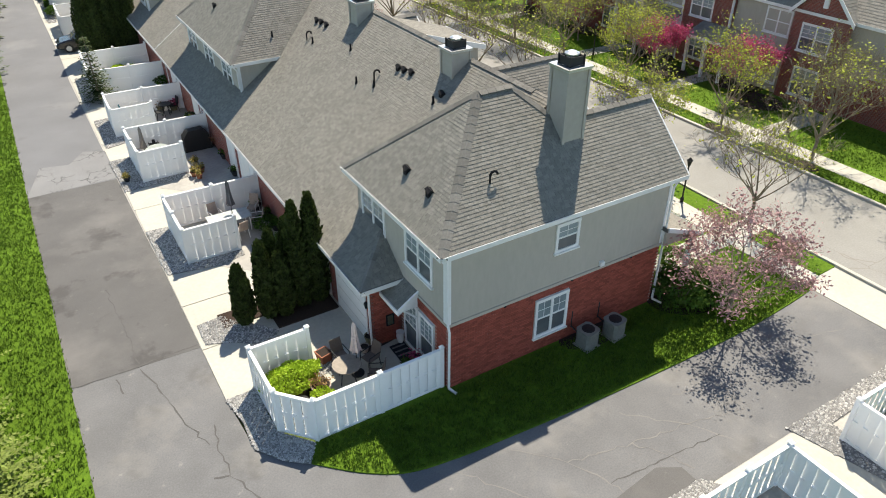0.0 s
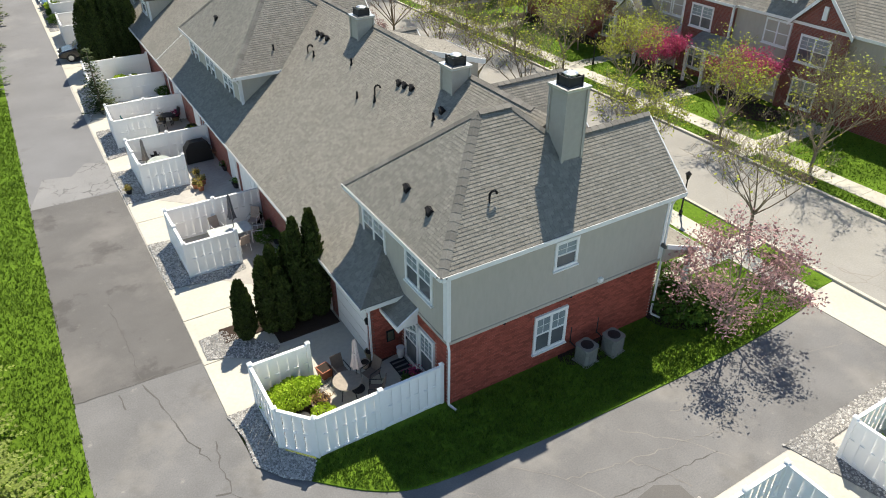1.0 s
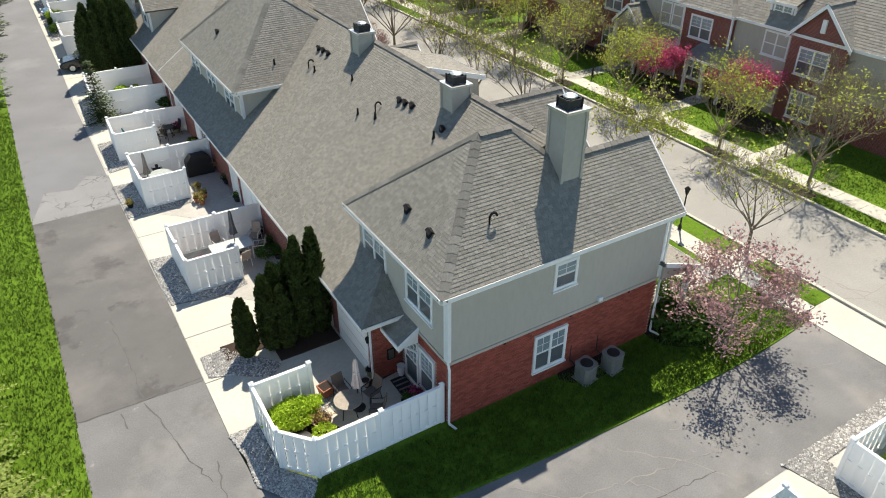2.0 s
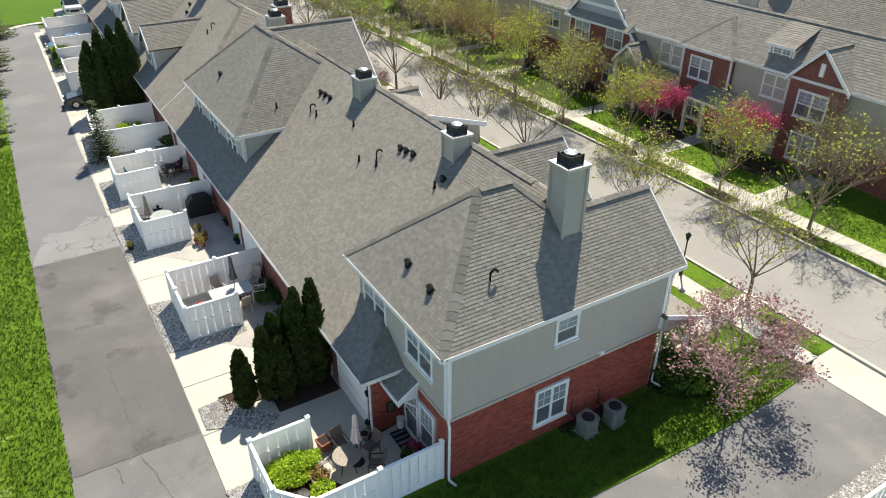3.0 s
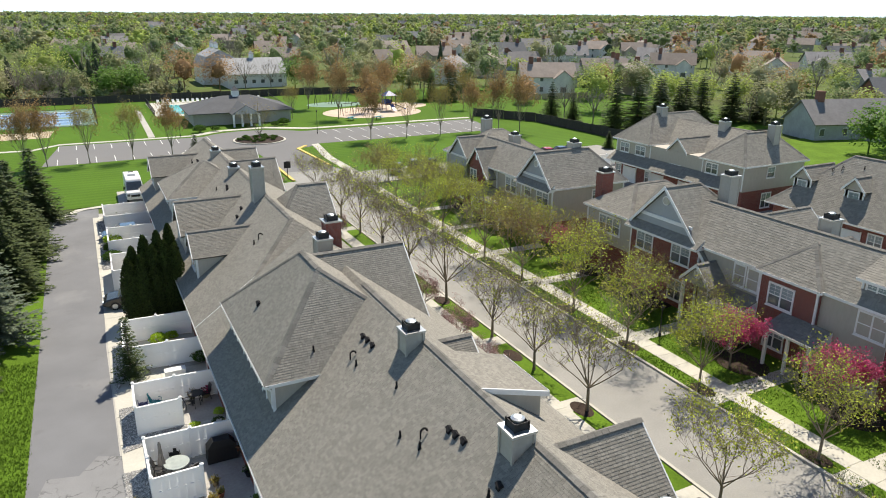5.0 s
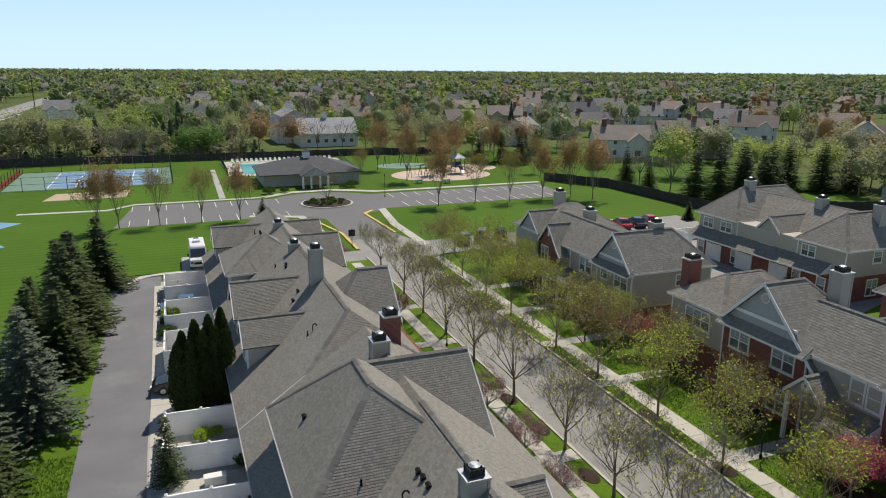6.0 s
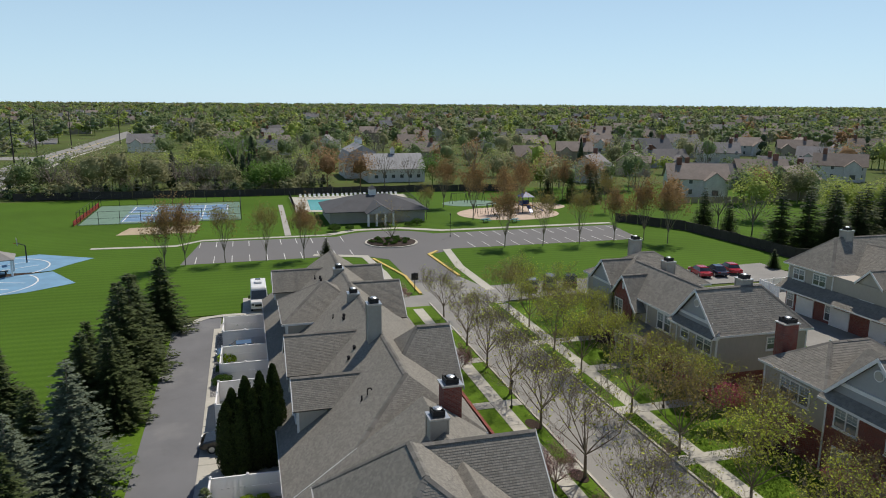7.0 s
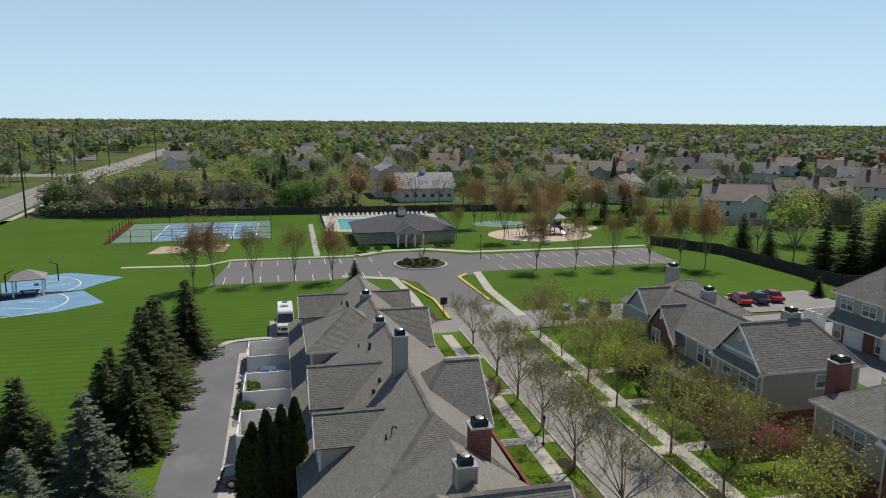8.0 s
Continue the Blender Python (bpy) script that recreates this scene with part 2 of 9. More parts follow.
# ---- building blocks ----
class Shape:
    """Collects vertices and faces for one mesh."""

    def __init__(self):
        self.v, self.f = [], []

    def add(self, verts, faces):
        k = len(self.v)
        self.v += [tuple(p) for p in verts]
        self.f += [tuple(i + k for i in f) for f in faces]
        return self

    def box(self, x0, y0, z0, x1, y1, z1):
        return self.add([(x0, y0, z0), (x1, y0, z0), (x1, y1, z0), (x0, y1, z0), (x0, y0, z1), (x1, y0, z1), (x1, y1, z1), (x0, y1, z1)],
                        [(3, 2, 1, 0), (4, 5, 6, 7), (0, 1, 5, 4), (1, 2, 6, 5), (2, 3, 7, 6), (3, 0, 4, 7)])

    def slab(self, poly, z0, z1):
        """An upright prism over a counter-clockwise outline."""
        n = len(poly)
        area = sum(poly[i][0] * poly[(i + 1) % n][1] - poly[(i + 1) % n][0] * poly[i][1] for i in range(n))
        if area < 0:
            poly = poly[::-1]
        return self.add([(*p[:2], z0) for p in poly] + [(*p[:2], z1) for p in poly],
                        [tuple(range(n))[::-1], tuple(range(n, 2 * n))] + [(i, (i + 1) % n, n + (i + 1) % n, n + i) for i in range(n)])

    def plate(self, pts, thick):
        """A flat outline in space, thickened against its normal."""
        p = [Vector(q) for q in pts]
        nor = Vector((0, 0, 0))
        for i in range(len(p)):
            nor += p[i].cross(p[(i + 1) % len(p)])
        nor.normalize()
        n = len(p)
        return self.add(p + [q - nor * thick for q in p], [tuple(range(n)), tuple(range(n, 2 * n))[::-1]] + [((i + 1) % n, i, n + i, n + (i + 1) % n) for i in range(n)])

    def tube(self, a, b, r0, r1=None, n=6, caps=True):
        a, b, r1 = Vector(a), Vector(b), r0 if r1 is None else r1
        d = (b - a)
        if d.length < 1e-6:
            return self
        u = d.orthogonal().normalized()
        w = d.normalized().cross(u)
        ring = [(math.cos(2 * math.pi * i / n), math.sin(2 * math.pi * i / n)) for i in range(n)]
        f = [(i, (i + 1) % n, n + (i + 1) % n, n + i) for i in range(n)]
        if caps:
            f += [tuple(range(n))[::-1], tuple(range(n, 2 * n))]
        return self.add([a + (u * c + w * s) * r0 for c, s in ring] + [b + (u * c + w * s) * r1 for c, s in ring], f)

    def lathe(self, profile, n=16, at=(0, 0, 0)):
        """Rings of (radius, height) joined to a turned body."""
        k = len(profile)
        vs = [(at[0] + r * math.cos(2 * math.pi * i / n), at[1] + r * math.sin(2 * math.pi * i / n), at[2] + z) for r, z in profile for i in range(n)]
        f = [(j * n + i, j * n + (i + 1) % n, (j + 1) * n + (i + 1) % n, (j + 1) * n + i) for j in range(k - 1) for i in range(n)]
        return self.add(vs, f + [tuple(range(n))[::-1], tuple(range((k - 1) * n, k * n))])

    def mesh(self, name, material, smooth=False):
        me = bpy.data.meshes.new(name)
        me.from_pydata(self.v, [], self.f)
        me.materials.append(material)
        if smooth:
            me.polygons.foreach_set("use_smooth", [True] * len(me.polygons))
        me.update()
        return me


def S():
    return Shape()


def part(name, shape, material, parent=None, label="", smooth=False, kind=""):
    """One mesh object, under a thing or a part when one is given."""
    ob = new(name, shape.mesh(name, material, smooth) if isinstance(shape, Shape) else shape)
    if parent is not None:
        ob.parent = parent
    return tagged(ob, label=label, kind=kind)


def thing(name, label, category, group="", at=None):
    ob = new(name)
    if at is not None:
        ob.matrix_basis = at
    return tagged(ob, label, category, group)


def ground_part(name, shape, material, label="", category=""):
    return tagged(part(name, shape, material), label, category, kind="structure")


def smooth_path(pts, n=6, closed=False):
    """A rounded line through the points."""
    out, m = [], len(pts)
    for i in range(m if closed else m - 1):
        p = [Vector(pts[(i + k) % m] if closed else pts[min(max(i + k, 0), m - 1)]) for k in (-1, 0, 1, 2)]
        for j in range(n):
            t = j / n
            out.append(tuple(0.5 * ((2 * p[1]) + (p[2] - p[0]) * t + (2 * p[0] - 5 * p[1] + 4 * p[2] - p[3]) * t * t + (3 * p[1] - p[0] - 3 * p[2] + p[3]) * t ** 3)))
    if not closed:
        out.append(tuple(pts[-1]))
    return out


# ---- roofs ----
def shingles(pts, rng, course, tab, lift=0.019):
    """Overlapping tabs over one flat roof face; the first edge is the eave."""
    P = [Vector(p) for p in pts]
    u = (P[1] - P[0]).normalized()
    nor = Vector((0, 0, 0))
    for i in range(len(P)):
        nor += P[i].cross(P[(i + 1) % len(P)])
    nor.normalize()
    up = nor.cross(u)
    q = [((p - P[0]).dot(u), (p - P[0]).dot(up)) for p in P]
    top = max(b for _, b in q)

    def span(h):
        h = min(max(h, 1e-4), top - 1e-4)
        xs = []
        for i in range(len(q)):
            (a0, b0), (a1, b1) = q[i], q[(i + 1) % len(q)]
            if (b0 - h) * (b1 - h) < 0:
                xs.append(a0 + (a1 - a0) * (h - b0) / (b1 - b0))
        return (min(xs), max(xs)) if len(xs) > 1 else None

    s, k, h = S(), 0, 0.0
    while h < top - 0.02:
        h1 = min(h + course, top)
        lo, hi = span(h), span(h1)
        if lo and hi:
            k += 1
            a, n = min(lo[0], hi[0]) - (k % 2) * tab - rng.random() * tab * 0.3, 0
            end = max(lo[1], hi[1])
            while a < end:
                w, n = tab * rng.uniform(0.7, 1.3) * (1.25 if n % 2 else 0.8), n + 1
                b = a + w - 0.007
                c0, c1 = min(max(a, lo[0]), lo[1]), min(max(b, lo[0]), lo[1])
                d0, d1 = min(max(a, hi[0]), hi[1]), min(max(b, hi[0]), hi[1])
                if c1 - c0 > 0.01 or d1 - d0 > 0.01:
                    l = lift * rng.uniform(0.95, 1.05) * (1.08 if n % 2 else 0.84)
                    v0, v1, v2, v3 = (P[0] + u * x + up * y + nor * z for x, y, z in ((c0, h, l), (c1, h, l), (d1, h1, 0.004), (d0, h1, 0.004)))
                    v4, v5 = P[0] + u * c0 + up * h, P[0] + u * c1 + up * h
                    s.add((v0, v1, v2, v3, v4, v5), ((0, 1, 2, 3), (4, 5, 1, 0)))
                a += w
        h = h1
    return s


ROOF_RNG = random.Random(5)


def roof_face(house, pts, course=0.125):
    """One slope: a deck with thickness and its shingles."""
    part("roof_deck", S().plate(pts, 0.14), M_UNDER, house)
    part("roof_shingles", shingles(pts, ROOF_RNG, course, course * 1.35), M_SHINGLE, house, kind="stuff")


def ridge_cap(house, a, b, w=0.17):
    """A run of overlapping cap shingles along a ridge or hip."""
    a, b = Vector(a), Vector(b)
    d = (b - a)
    n = max(1, int(d.length / 0.3))
    e = d.normalized()
    side = e.cross(Vector((0, 0, 1))).normalized()
    upv = side.cross(e)
    s = S()
    for i in range(n):
        p0, p1 = a + d * (i / n), a + d * ((i + 1.06) / n)
        z0, z1 = 0.045, 0.034
        ring = lambda p, z: [p + side * w - upv * (w * 0.55 - z), p + upv * z, p - side * w - upv * (w * 0.55 - z)]
        s.add(ring(p0, z0) + ring(p1, z1) + [p0 + side * w - upv * (w * 0.55), p0 - side * w - upv * (w * 0.55)], [(0, 1, 4, 3), (1, 2, 5, 4), (6, 7, 2, 1, 0)])
    part("ridge_cap", s, M_RIDGE, house, kind="stuff")


def edge_trim(house, a, b, h=0.16, w=0.11, name="gutter"):
    """A gutter or fascia board along a roof edge."""
    a, b = Vector(a), Vector(b)
    d = (b - a).normalized()
    side = d.cross(Vector((0, 0, 1))).normalized() * w * 0.5
    z = Vector((0, 0, 1))
    s = S()
    prof = [(-1, -h), (1, -h), (1.25, -0.02), (1.25, 0.02), (0.95, 0.02), (0.8, -0.05), (-0.8, -0.05), (-1, 0.02)] if name == "gutter" else [(-1, -h), (1, -h), (1, 0.03), (-1, 0.03)]
    n = len(prof)
    s.add([p + side * x + z * y for p in (a, b) for x, y in prof], [(i, (i + 1) % n, n + (i + 1) % n, n + i) for i in range(n)] + [tuple(range(n))[::-1], tuple(range(n, 2 * n))])
    part(name, s, M_TRIM, house)


def hip(house, x0, y0, x1, y1, ze, slope=0.879, course=0.125, caps=True, gutters="snew"):
    """A hip roof over a rectangle of eaves."""
    w, d = x1 - x0, y1 - y0
    r = min(w, d) / 2
    zr = ze + r * slope
    a, b = (x0 + r, y0 + r, zr), (x1 - r, y1 - r, zr)
    sw, se, ne, nw = (x0, y0, ze), (x1, y0, ze), (x1, y1, ze), (x0, y1, ze)
    same = abs(w - d) < 0.02
    if w >= d:
        faces = [(sw, se, b, a), (se, ne, b), (ne, nw, a, b), (nw, sw, a)]
    else:
        faces = [(sw, se, a), (se, ne, b, a), (ne, nw, b), (nw, sw, a, b)]
    if same:
        faces = [(sw, se, a), (se, ne, a), (ne, nw, a), (nw, sw, a)]
    for f in faces:
        roof_face(house, f, course=course)
    if caps:
        if not same:
            ridge_cap(house, a, b)
        ridge_cap(house, sw, a)
        ridge_cap(house, nw, a if w >= d else b)
        ridge_cap(house, se, b if w >= d else a)
        ridge_cap(house, ne, b)
    for k, (p, q) in dict(s=(sw, se), e=(se, ne), n=(ne, nw), w=(nw, sw)).items():
        if k in gutters:
            edge_trim(house, p, q)
    return zr


def gable_x(house, x0, x1, yc, half, zr, slope, wall_x=None, wall_mat=None, course=0.125, end=-1, trim=True, vent=None, z_low=None):
    """A gable roof whose ridge runs along x; its gable wall closes one end (-1 west, 1 east)."""
    ze = zr - half * slope
    roof_face(house, ((x0, yc - half, ze), (x1, yc - half, ze), (x1, yc, zr), (x0, yc, zr)), course=course)
    roof_face(house, ((x1, yc + half, ze), (x0, yc + half, ze), (x0, yc, zr), (x1, yc, zr)), course=course)
    ridge_cap(house, (x0, yc, zr), (x1, yc, zr))
    xe = x0 if end < 0 else x1
    if trim:
        edge_trim(house, (xe - 0.02 * end, yc - half, ze), (xe - 0.02 * end, yc, zr), 0.24, 0.06, "rake_board")
        edge_trim(house, (xe - 0.02 * end, yc, zr), (xe - 0.02 * end, yc + half, ze), 0.24, 0.06, "rake_board")
    if wall_mat:
        xw = xe - 0.3 * end if wall_x is None else wall_x
        zl = ze - 0.1 if z_low is None else z_low
        h = half - 0.28
        zt = zr - 0.16
        zk = zt - h * slope
        t = 0.16 * -end
        pts = [(yc - h, zl), (yc + h, zl), (yc + h, zk), (yc, zt), (yc - h, zk)]
        s = S().add([(xw, y, z) for y, z in pts] + [(xw + t, y, z) for y, z in pts], [(4, 3, 2, 1, 0), (5, 6, 7, 8, 9)] + [(i, (i + 1) % 5, 5 + (i + 1) % 5, 5 + i) for i in range(5)])
        part("gable_wall", s, wall_mat, house)
        if vent:
            xo = xw + 0.05 * end
            disc = S()
            c = [(0.34 * math.cos(i * math.pi / 12), 0.34 * math.sin(i * math.pi / 12)) for i in range(24)]
            disc.add([(xw, yc + a, zt - vent + b) for a, b in c] + [(xo, yc + a, zt - vent + b) for a, b in c], [tuple(range(24)), tuple(range(24, 48))[::-1]] + [(i, (i + 1) % 24, 24 + (i + 1) % 24, 24 + i) for i in range(24)])
            part("gable_vent", disc, M_TRIM, house)
    return ze


def window(house, o, u, w, h, cols=2, rows=3, sashes=1, frame=0.11, proud=0.05, sill=True):
    """A white framed window; o is its lower corner on the wall, u the way along the wall, the outside to the right of u."""
    o, u = Vector(o), Vector(u).normalized()
    out, up = Vector((u.y, -u.x, 0)), Vector((0, 0, 1))

    def bar(s, a0, a1, b0, b1, d0, d1):
        s.add([o + u * a + up * b + out * d for d in (d0, d1) for a, b in ((a0, b0), (a1, b0), (a1, b1), (a0, b1))],
              [(3, 2, 1, 0), (4, 5, 6, 7), (0, 1, 5, 4), (1, 2, 6, 5), (2, 3, 7, 6), (3, 0, 4, 7)])
        return s

    f = S()
    bar(f, -frame, w + frame, -frame, 0, -0.02, proud)
    bar(f, -frame, w + frame, h, h + frame * 1.15, -0.02, proud + 0.01)
    bar(f, -frame, 0, 0, h, -0.02, proud)
    bar(f, w, w + frame, 0, h, -0.02, proud)
    for i in range(1, sashes):
        x = w * i / sashes
        bar(f, x - 0.05, x + 0.05, 0, h, -0.02, proud)
    win = part("window", f, M_TRIM, house)
    for i in range(sashes):
        a0, a1 = w * i / sashes + (0.05 if i else 0), w * (i + 1) / sashes - (0.05 if i < sashes - 1 else 0)
        part("pane", bar(S(), a0, a1, 0, h * 0.5, 0.0, 0.012), M_GLASS, win)
        part("pane", bar(S(), a0, a1, h * 0.5, h, 0.0, 0.012), M_BLIND, win)
        g = S()
        bar(g, a0, a1, h * 0.5 - 0.03, h * 0.5 + 0.03, 0.0, 0.035)
        for k in range(1, cols):
            x = a0 + (a1 - a0) * k / cols
            bar(g, x - 0.008, x + 0.008, h * 0.5, h, 0.0, 0.022)
        for k in range(1, rows):
            z = h * 0.5 + h * 0.5 * k / rows
            bar(g, a0, a1, z - 0.008, z + 0.008, 0.0, 0.022)
        part("muntins", g, M_TRIM, win)
    if sill:
        part("sill", bar(S(), -frame - 0.04, w + frame + 0.04, -frame - 0.06, -frame, 0.0, proud + 0.05), M_TRIM, win)
    return win


def wall(house, x0, y0, x1, y1, z0, z1, material, name="wall"):
    return part(name, S().box(x0, y0, z0, x1, y1, z1), material, house)


def chimney(house, x, y, z0, z1, w=0.86, d=0.86, material=None):
    """A sided chimney chase with corner boards, a metal cap and a dark spark screen."""
    material = material or M_CHIM
    a, b = w / 2, d / 2
    c = part("chimney", S().box(x - a, y - b, z0, x + a, y + b, z1), material, house)
    if material is M_CHIM:
        for sx in (-1, 1):
            for sy in (-1, 1):
                part("corner_board", S().box(x + sx * a - 0.05, y + sy * b - 0.05, z0, x + sx * a + 0.05, y + sy * b + 0.05, z1 - 0.004), M_CHIM, c)
    part("chimney_cap", S().slab([(x - a - 0.09, y - b - 0.09), (x + a + 0.09, y - b - 0.09), (x + a + 0.09, y + b + 0.09), (x - a - 0.09, y + b + 0.09)], z1, z1 + 0.09), M_STEEL, c)
    r, h = a * 0.74, 0.34
    for i in range(4):
        t0, t1 = math.pi / 4 + i * math.pi / 2, math.pi / 4 + (i + 1) * math.pi / 2
        p0, p1 = (x + r * 1.3 * math.cos(t0), y + r * 1.3 * math.sin(t0)), (x + r * 1.3 * math.cos(t1), y + r * 1.3 * math.sin(t1))
        part("screen_post", S().tube((*p0, z1 + 0.08), (*p0, z1 + 0.09 + h), 0.035, n=4), M_BLACK, c)
        part("spark_screen", S().plate([(*p0, z1 + 0.10), (*p1, z1 + 0.10), (*p1, z1 + 0.05 + h), (*p0, z1 + 0.05 + h)], 0.02), M_BLACK, c)
    part("flue", S().lathe([(0.17, 0.0), (0.17, 0.30), (0.24, 0.33), (0.24, 0.38), (0.14, 0.43)], 18, (x, y, z1 + 0.08)), M_STEEL, c, smooth=False)
    return c


def roof_vent(house, x, y, z, kind="pipe"):
    if kind == "pipe":
        part("vent_pipe", S().tube((x, y, z - 0.2), (x, y, z + 0.26), 0.045, n=8).tube((x, y, z - 0.15), (x, y, z + 0.06), 0.10, 0.05, 8), M_COPPER, house)
    elif kind == "hook":
        s = S().tube((x, y, z - 0.2), (x, y, z + 0.24), 0.035, n=8)
        for i in range(6):
            t0, t1 = i * math.pi / 6, (i + 1) * math.pi / 6
            s.tube((x + 0.14 - 0.14 * math.cos(t0), y, z + 0.24 + 0.14 * math.sin(t0)), (x + 0.14 - 0.14 * math.cos(t1), y, z + 0.24 + 0.14 * math.sin(t1)), 0.04, n=8)
        part("vent_pipe", s, M_COPPER, house)
    else:
        k = 0.09
        part("roof_vent", S().slab([(x - k, y - k), (x + k, y - k), (x + k, y + k), (x - k, y + k)], z - 0.15, z + 0.08).add([(x - 0.12, y - 0.12, z + 0.04), (x + 0.12, y - 0.12, z + 0.04), (x + 0.12, y + 0.12, z + 0.14), (x - 0.12, y + 0.12, z + 0.14), (x, y - 0.12, z + 0.15), (x, y + 0.12, z + 0.19)], [(0, 1, 4), (0, 4, 5, 3), (1, 2, 5, 4), (2, 3, 5), (3, 2, 1, 0)]), M_COPPER, house)


# ---- ground and roads ----
ground_part("ground", S().slab([(-6000, -1500), (6000, -1500), (6000, 9000), (-6000, 9000)], -1.0, -0.10), M_FARLAND, "flat grassy land reaching to the horizon", "ground")
ground_part("lawn_park", S().slab([(-153.67, 19.17), (-15.04, 19.39), (-14.1, 80.53), (117.09, 84.13), (147.26, 187.21), (-152.22, 184.31)], -0.09, -0.02), M_PARK, "mown park lawn with faint mower stripes", "lawn")
ground_part("lawn_west", S().slab([(-16, -40), (-11.05, -40), (-11.05, 22.4), (-10.95, 45), (-10.94, 73.21), (-11.16, 80.57), (-16, 82)], -0.09, 0.02), M_GRASS, "rough grass verge beside the alley", "lawn")
ground_part("lawn_east", S().slab([(24.8, -60), (120, -60), (120, 77), (24.8, 77)], -0.09, 0.05), M_GRASS, "green front lawns across the street", "lawn")
ground_part("lawn_street", S().slab([(9, -2.7), (18.0, -2.4), (18.0, 78), (9, 78)], -0.09, 0.05), M_GRASS, "narrow front lawns along the street", "lawn")
LAWN_EDGE = [(-5.21, -0.56), (-4.06, -1.65), (-2.9, -2.36), (-1.48, -2.65), (0.52, -2.83), (5.07, -3.11), (10.66, -3.22), (14.21, -3.04), (15.75, -2.87)]
ground_part("lawn_end", S().slab(smooth_path(LAWN_EDGE, 4) + [(15.75, 0.2), (-4.75, 0.2)], -0.09, 0.045), M_GRASS, "lawn beside the brick end wall", "lawn")
ground_part("road_alley_north", S().slab([(-11.05, 22.4), (-6.8, 22.4), (-6.9, 40), (-6.09, 79.35)] + smooth_path([(-6.09, 79.35), (-7.86, 78.92), (-9.8, 76.21), (-10.94, 73.21)], 5)[1:], -0.09, 0.0), M_ASPH_N, "grey weathered asphalt alley", "road")
ground_part("road_crazed", S().slab([(-11.07, 22.48), (-6.71, 22.56), (-6.71, 26.37), (-7.85, 26.93), (-8.73, 25.55), (-10.16, 25.92)], -0.02, 0.005), M_ASPH_C, "crazed patch of the asphalt alley", "road")
ground_part("road_alley", S().slab([(-11.05, 6.75), (-6.66, 6.6), (-6.66, 12), (-6.8, 22.4), (-11.05, 22.5)], -0.09, 0.006), M_ASPH_M, "darker sealed asphalt stretch of the alley", "road")
ground_part("road_lane", S().slab([(-11.05, -40), (-3.0, -40), (-3.0, -9.0), (-0.5, -7.7), (4.0, -7.38), (16.0, -7.25)] + LAWN_EDGE[::-1] + [(-6.5, 1.1), (-6.62, 3.5), (-6.66, 6.65), (-11.05, 6.8)], -0.09, 0.0), M_ASPH_S, "worn cracked asphalt lane", "road")
ground_part("road_patch", S().slab([(1.9, -6.3), (3.63, -6.1), (4.32, -6.5), (4.33, -7.3), (1.7, -7.4)], 0.0, 0.012), M_ASPH_M, "dark asphalt repair patch", "road")
ground_part("pavement_apron", S().slab([(15.9, -8.2), (18.2, -9.4), (18.2, -1.6), (15.75, -2.87)], -0.09, 0.02), M_CONC, "concrete apron between lane and street", "pavement")
ground_part("road_street", S().slab([(18.2, -60), (24.6, -60), (24.6, 77.6), (44.21, 79.2), (44.28, 86.14), (26.99, 85.23), (25.54, 91.18), (25.02, 106.15), (18.71, 106.03), (18.34, 83.06), (11.64, 82.43), (11.57, 77.96), (18.2, 77.6)], -0.09, 0.0), M_STREET, "pale street with tree shadows", "road")
for x0, x1 in ((18.02, 18.2), (24.6, 24.78)):
    ground_part("kerb", S().slab([(x0, -60), (x1, -60), (x1, 79), (x0, 79)], -0.05, 0.13), M_CONC, "pale concrete kerb", "kerb")
for x0, x1, y0, y1 in ((15.55, 16.75, -2.5, 78), (26.0, 27.3, -60, 77.5)):
    k = ground_part("pavement_walk", S().slab([(x0, y0), (x1, y0), (x1, y1), (x0, y1)], -0.05, 0.035), M_CONC_D, "concrete pavement along the street", "pavement")
    slab_mesh = S().slab([(x0 + 0.01, 0.01), (x1 - 0.01, 0.01), (x1 - 0.01, 1.49), (x0 + 0.01, 1.49)], 0.03, 0.07).mesh("paving_slab", M_CONC)
    for i in range(int((y1 - y0) / 1.5)):
        if x0 > 20 or i < 60:
            o = part("paving_slab", slab_mesh, M_CONC, k)
            o.location.y = y0 + 1.5 * i
ground_part("pavement_base", S().slab([(-3.0, -9.4), (-0.5, -7.4), (4.0, -7.1), (16.0, -7.0), (16.0, -9.6)], -0.09, -0.005), M_CONC_D, "concrete edging beside the lane", "pavement")
# crossing walks from the kerb to the front doors
for y in (1.69, 10.86, 20.07, 29.32, 38.6, 49.39, 59.24, 69.12):
    ground_part("pavement_path", S().slab([(11.1, y - 0.6), (15.55, y - 0.6), (15.55, y + 0.6), (11.1, y + 0.6)], -0.05, 0.06), M_CONC, "concrete front path", "pavement")
    ground_part("pavement_path", S().slab([(16.75, y - 0.6), (18.02, y - 0.6), (18.02, y + 0.6), (16.75, y + 0.6)], -0.05, 0.06), M_CONC, "concrete path to the kerb", "pavement")
for y in (8.27, 16.96, 25.48, 37.46, 45.77, 54.6, 62.47):
    ground_part("pavement_path", S().slab([(27.3, y - 0.65), (32.6, y - 0.65), (32.6, y + 0.65), (27.3, y + 0.65)], -0.05, 0.06), M_CONC, "concrete front path", "pavement")
    ground_part("pavement_path", S().slab([(24.78, y - 0.65), (26.0, y - 0.65), (26.0, y + 0.65), (24.78, y + 0.65)], -0.05, 0.06), M_CONC, "concrete path to the kerb", "pavement")
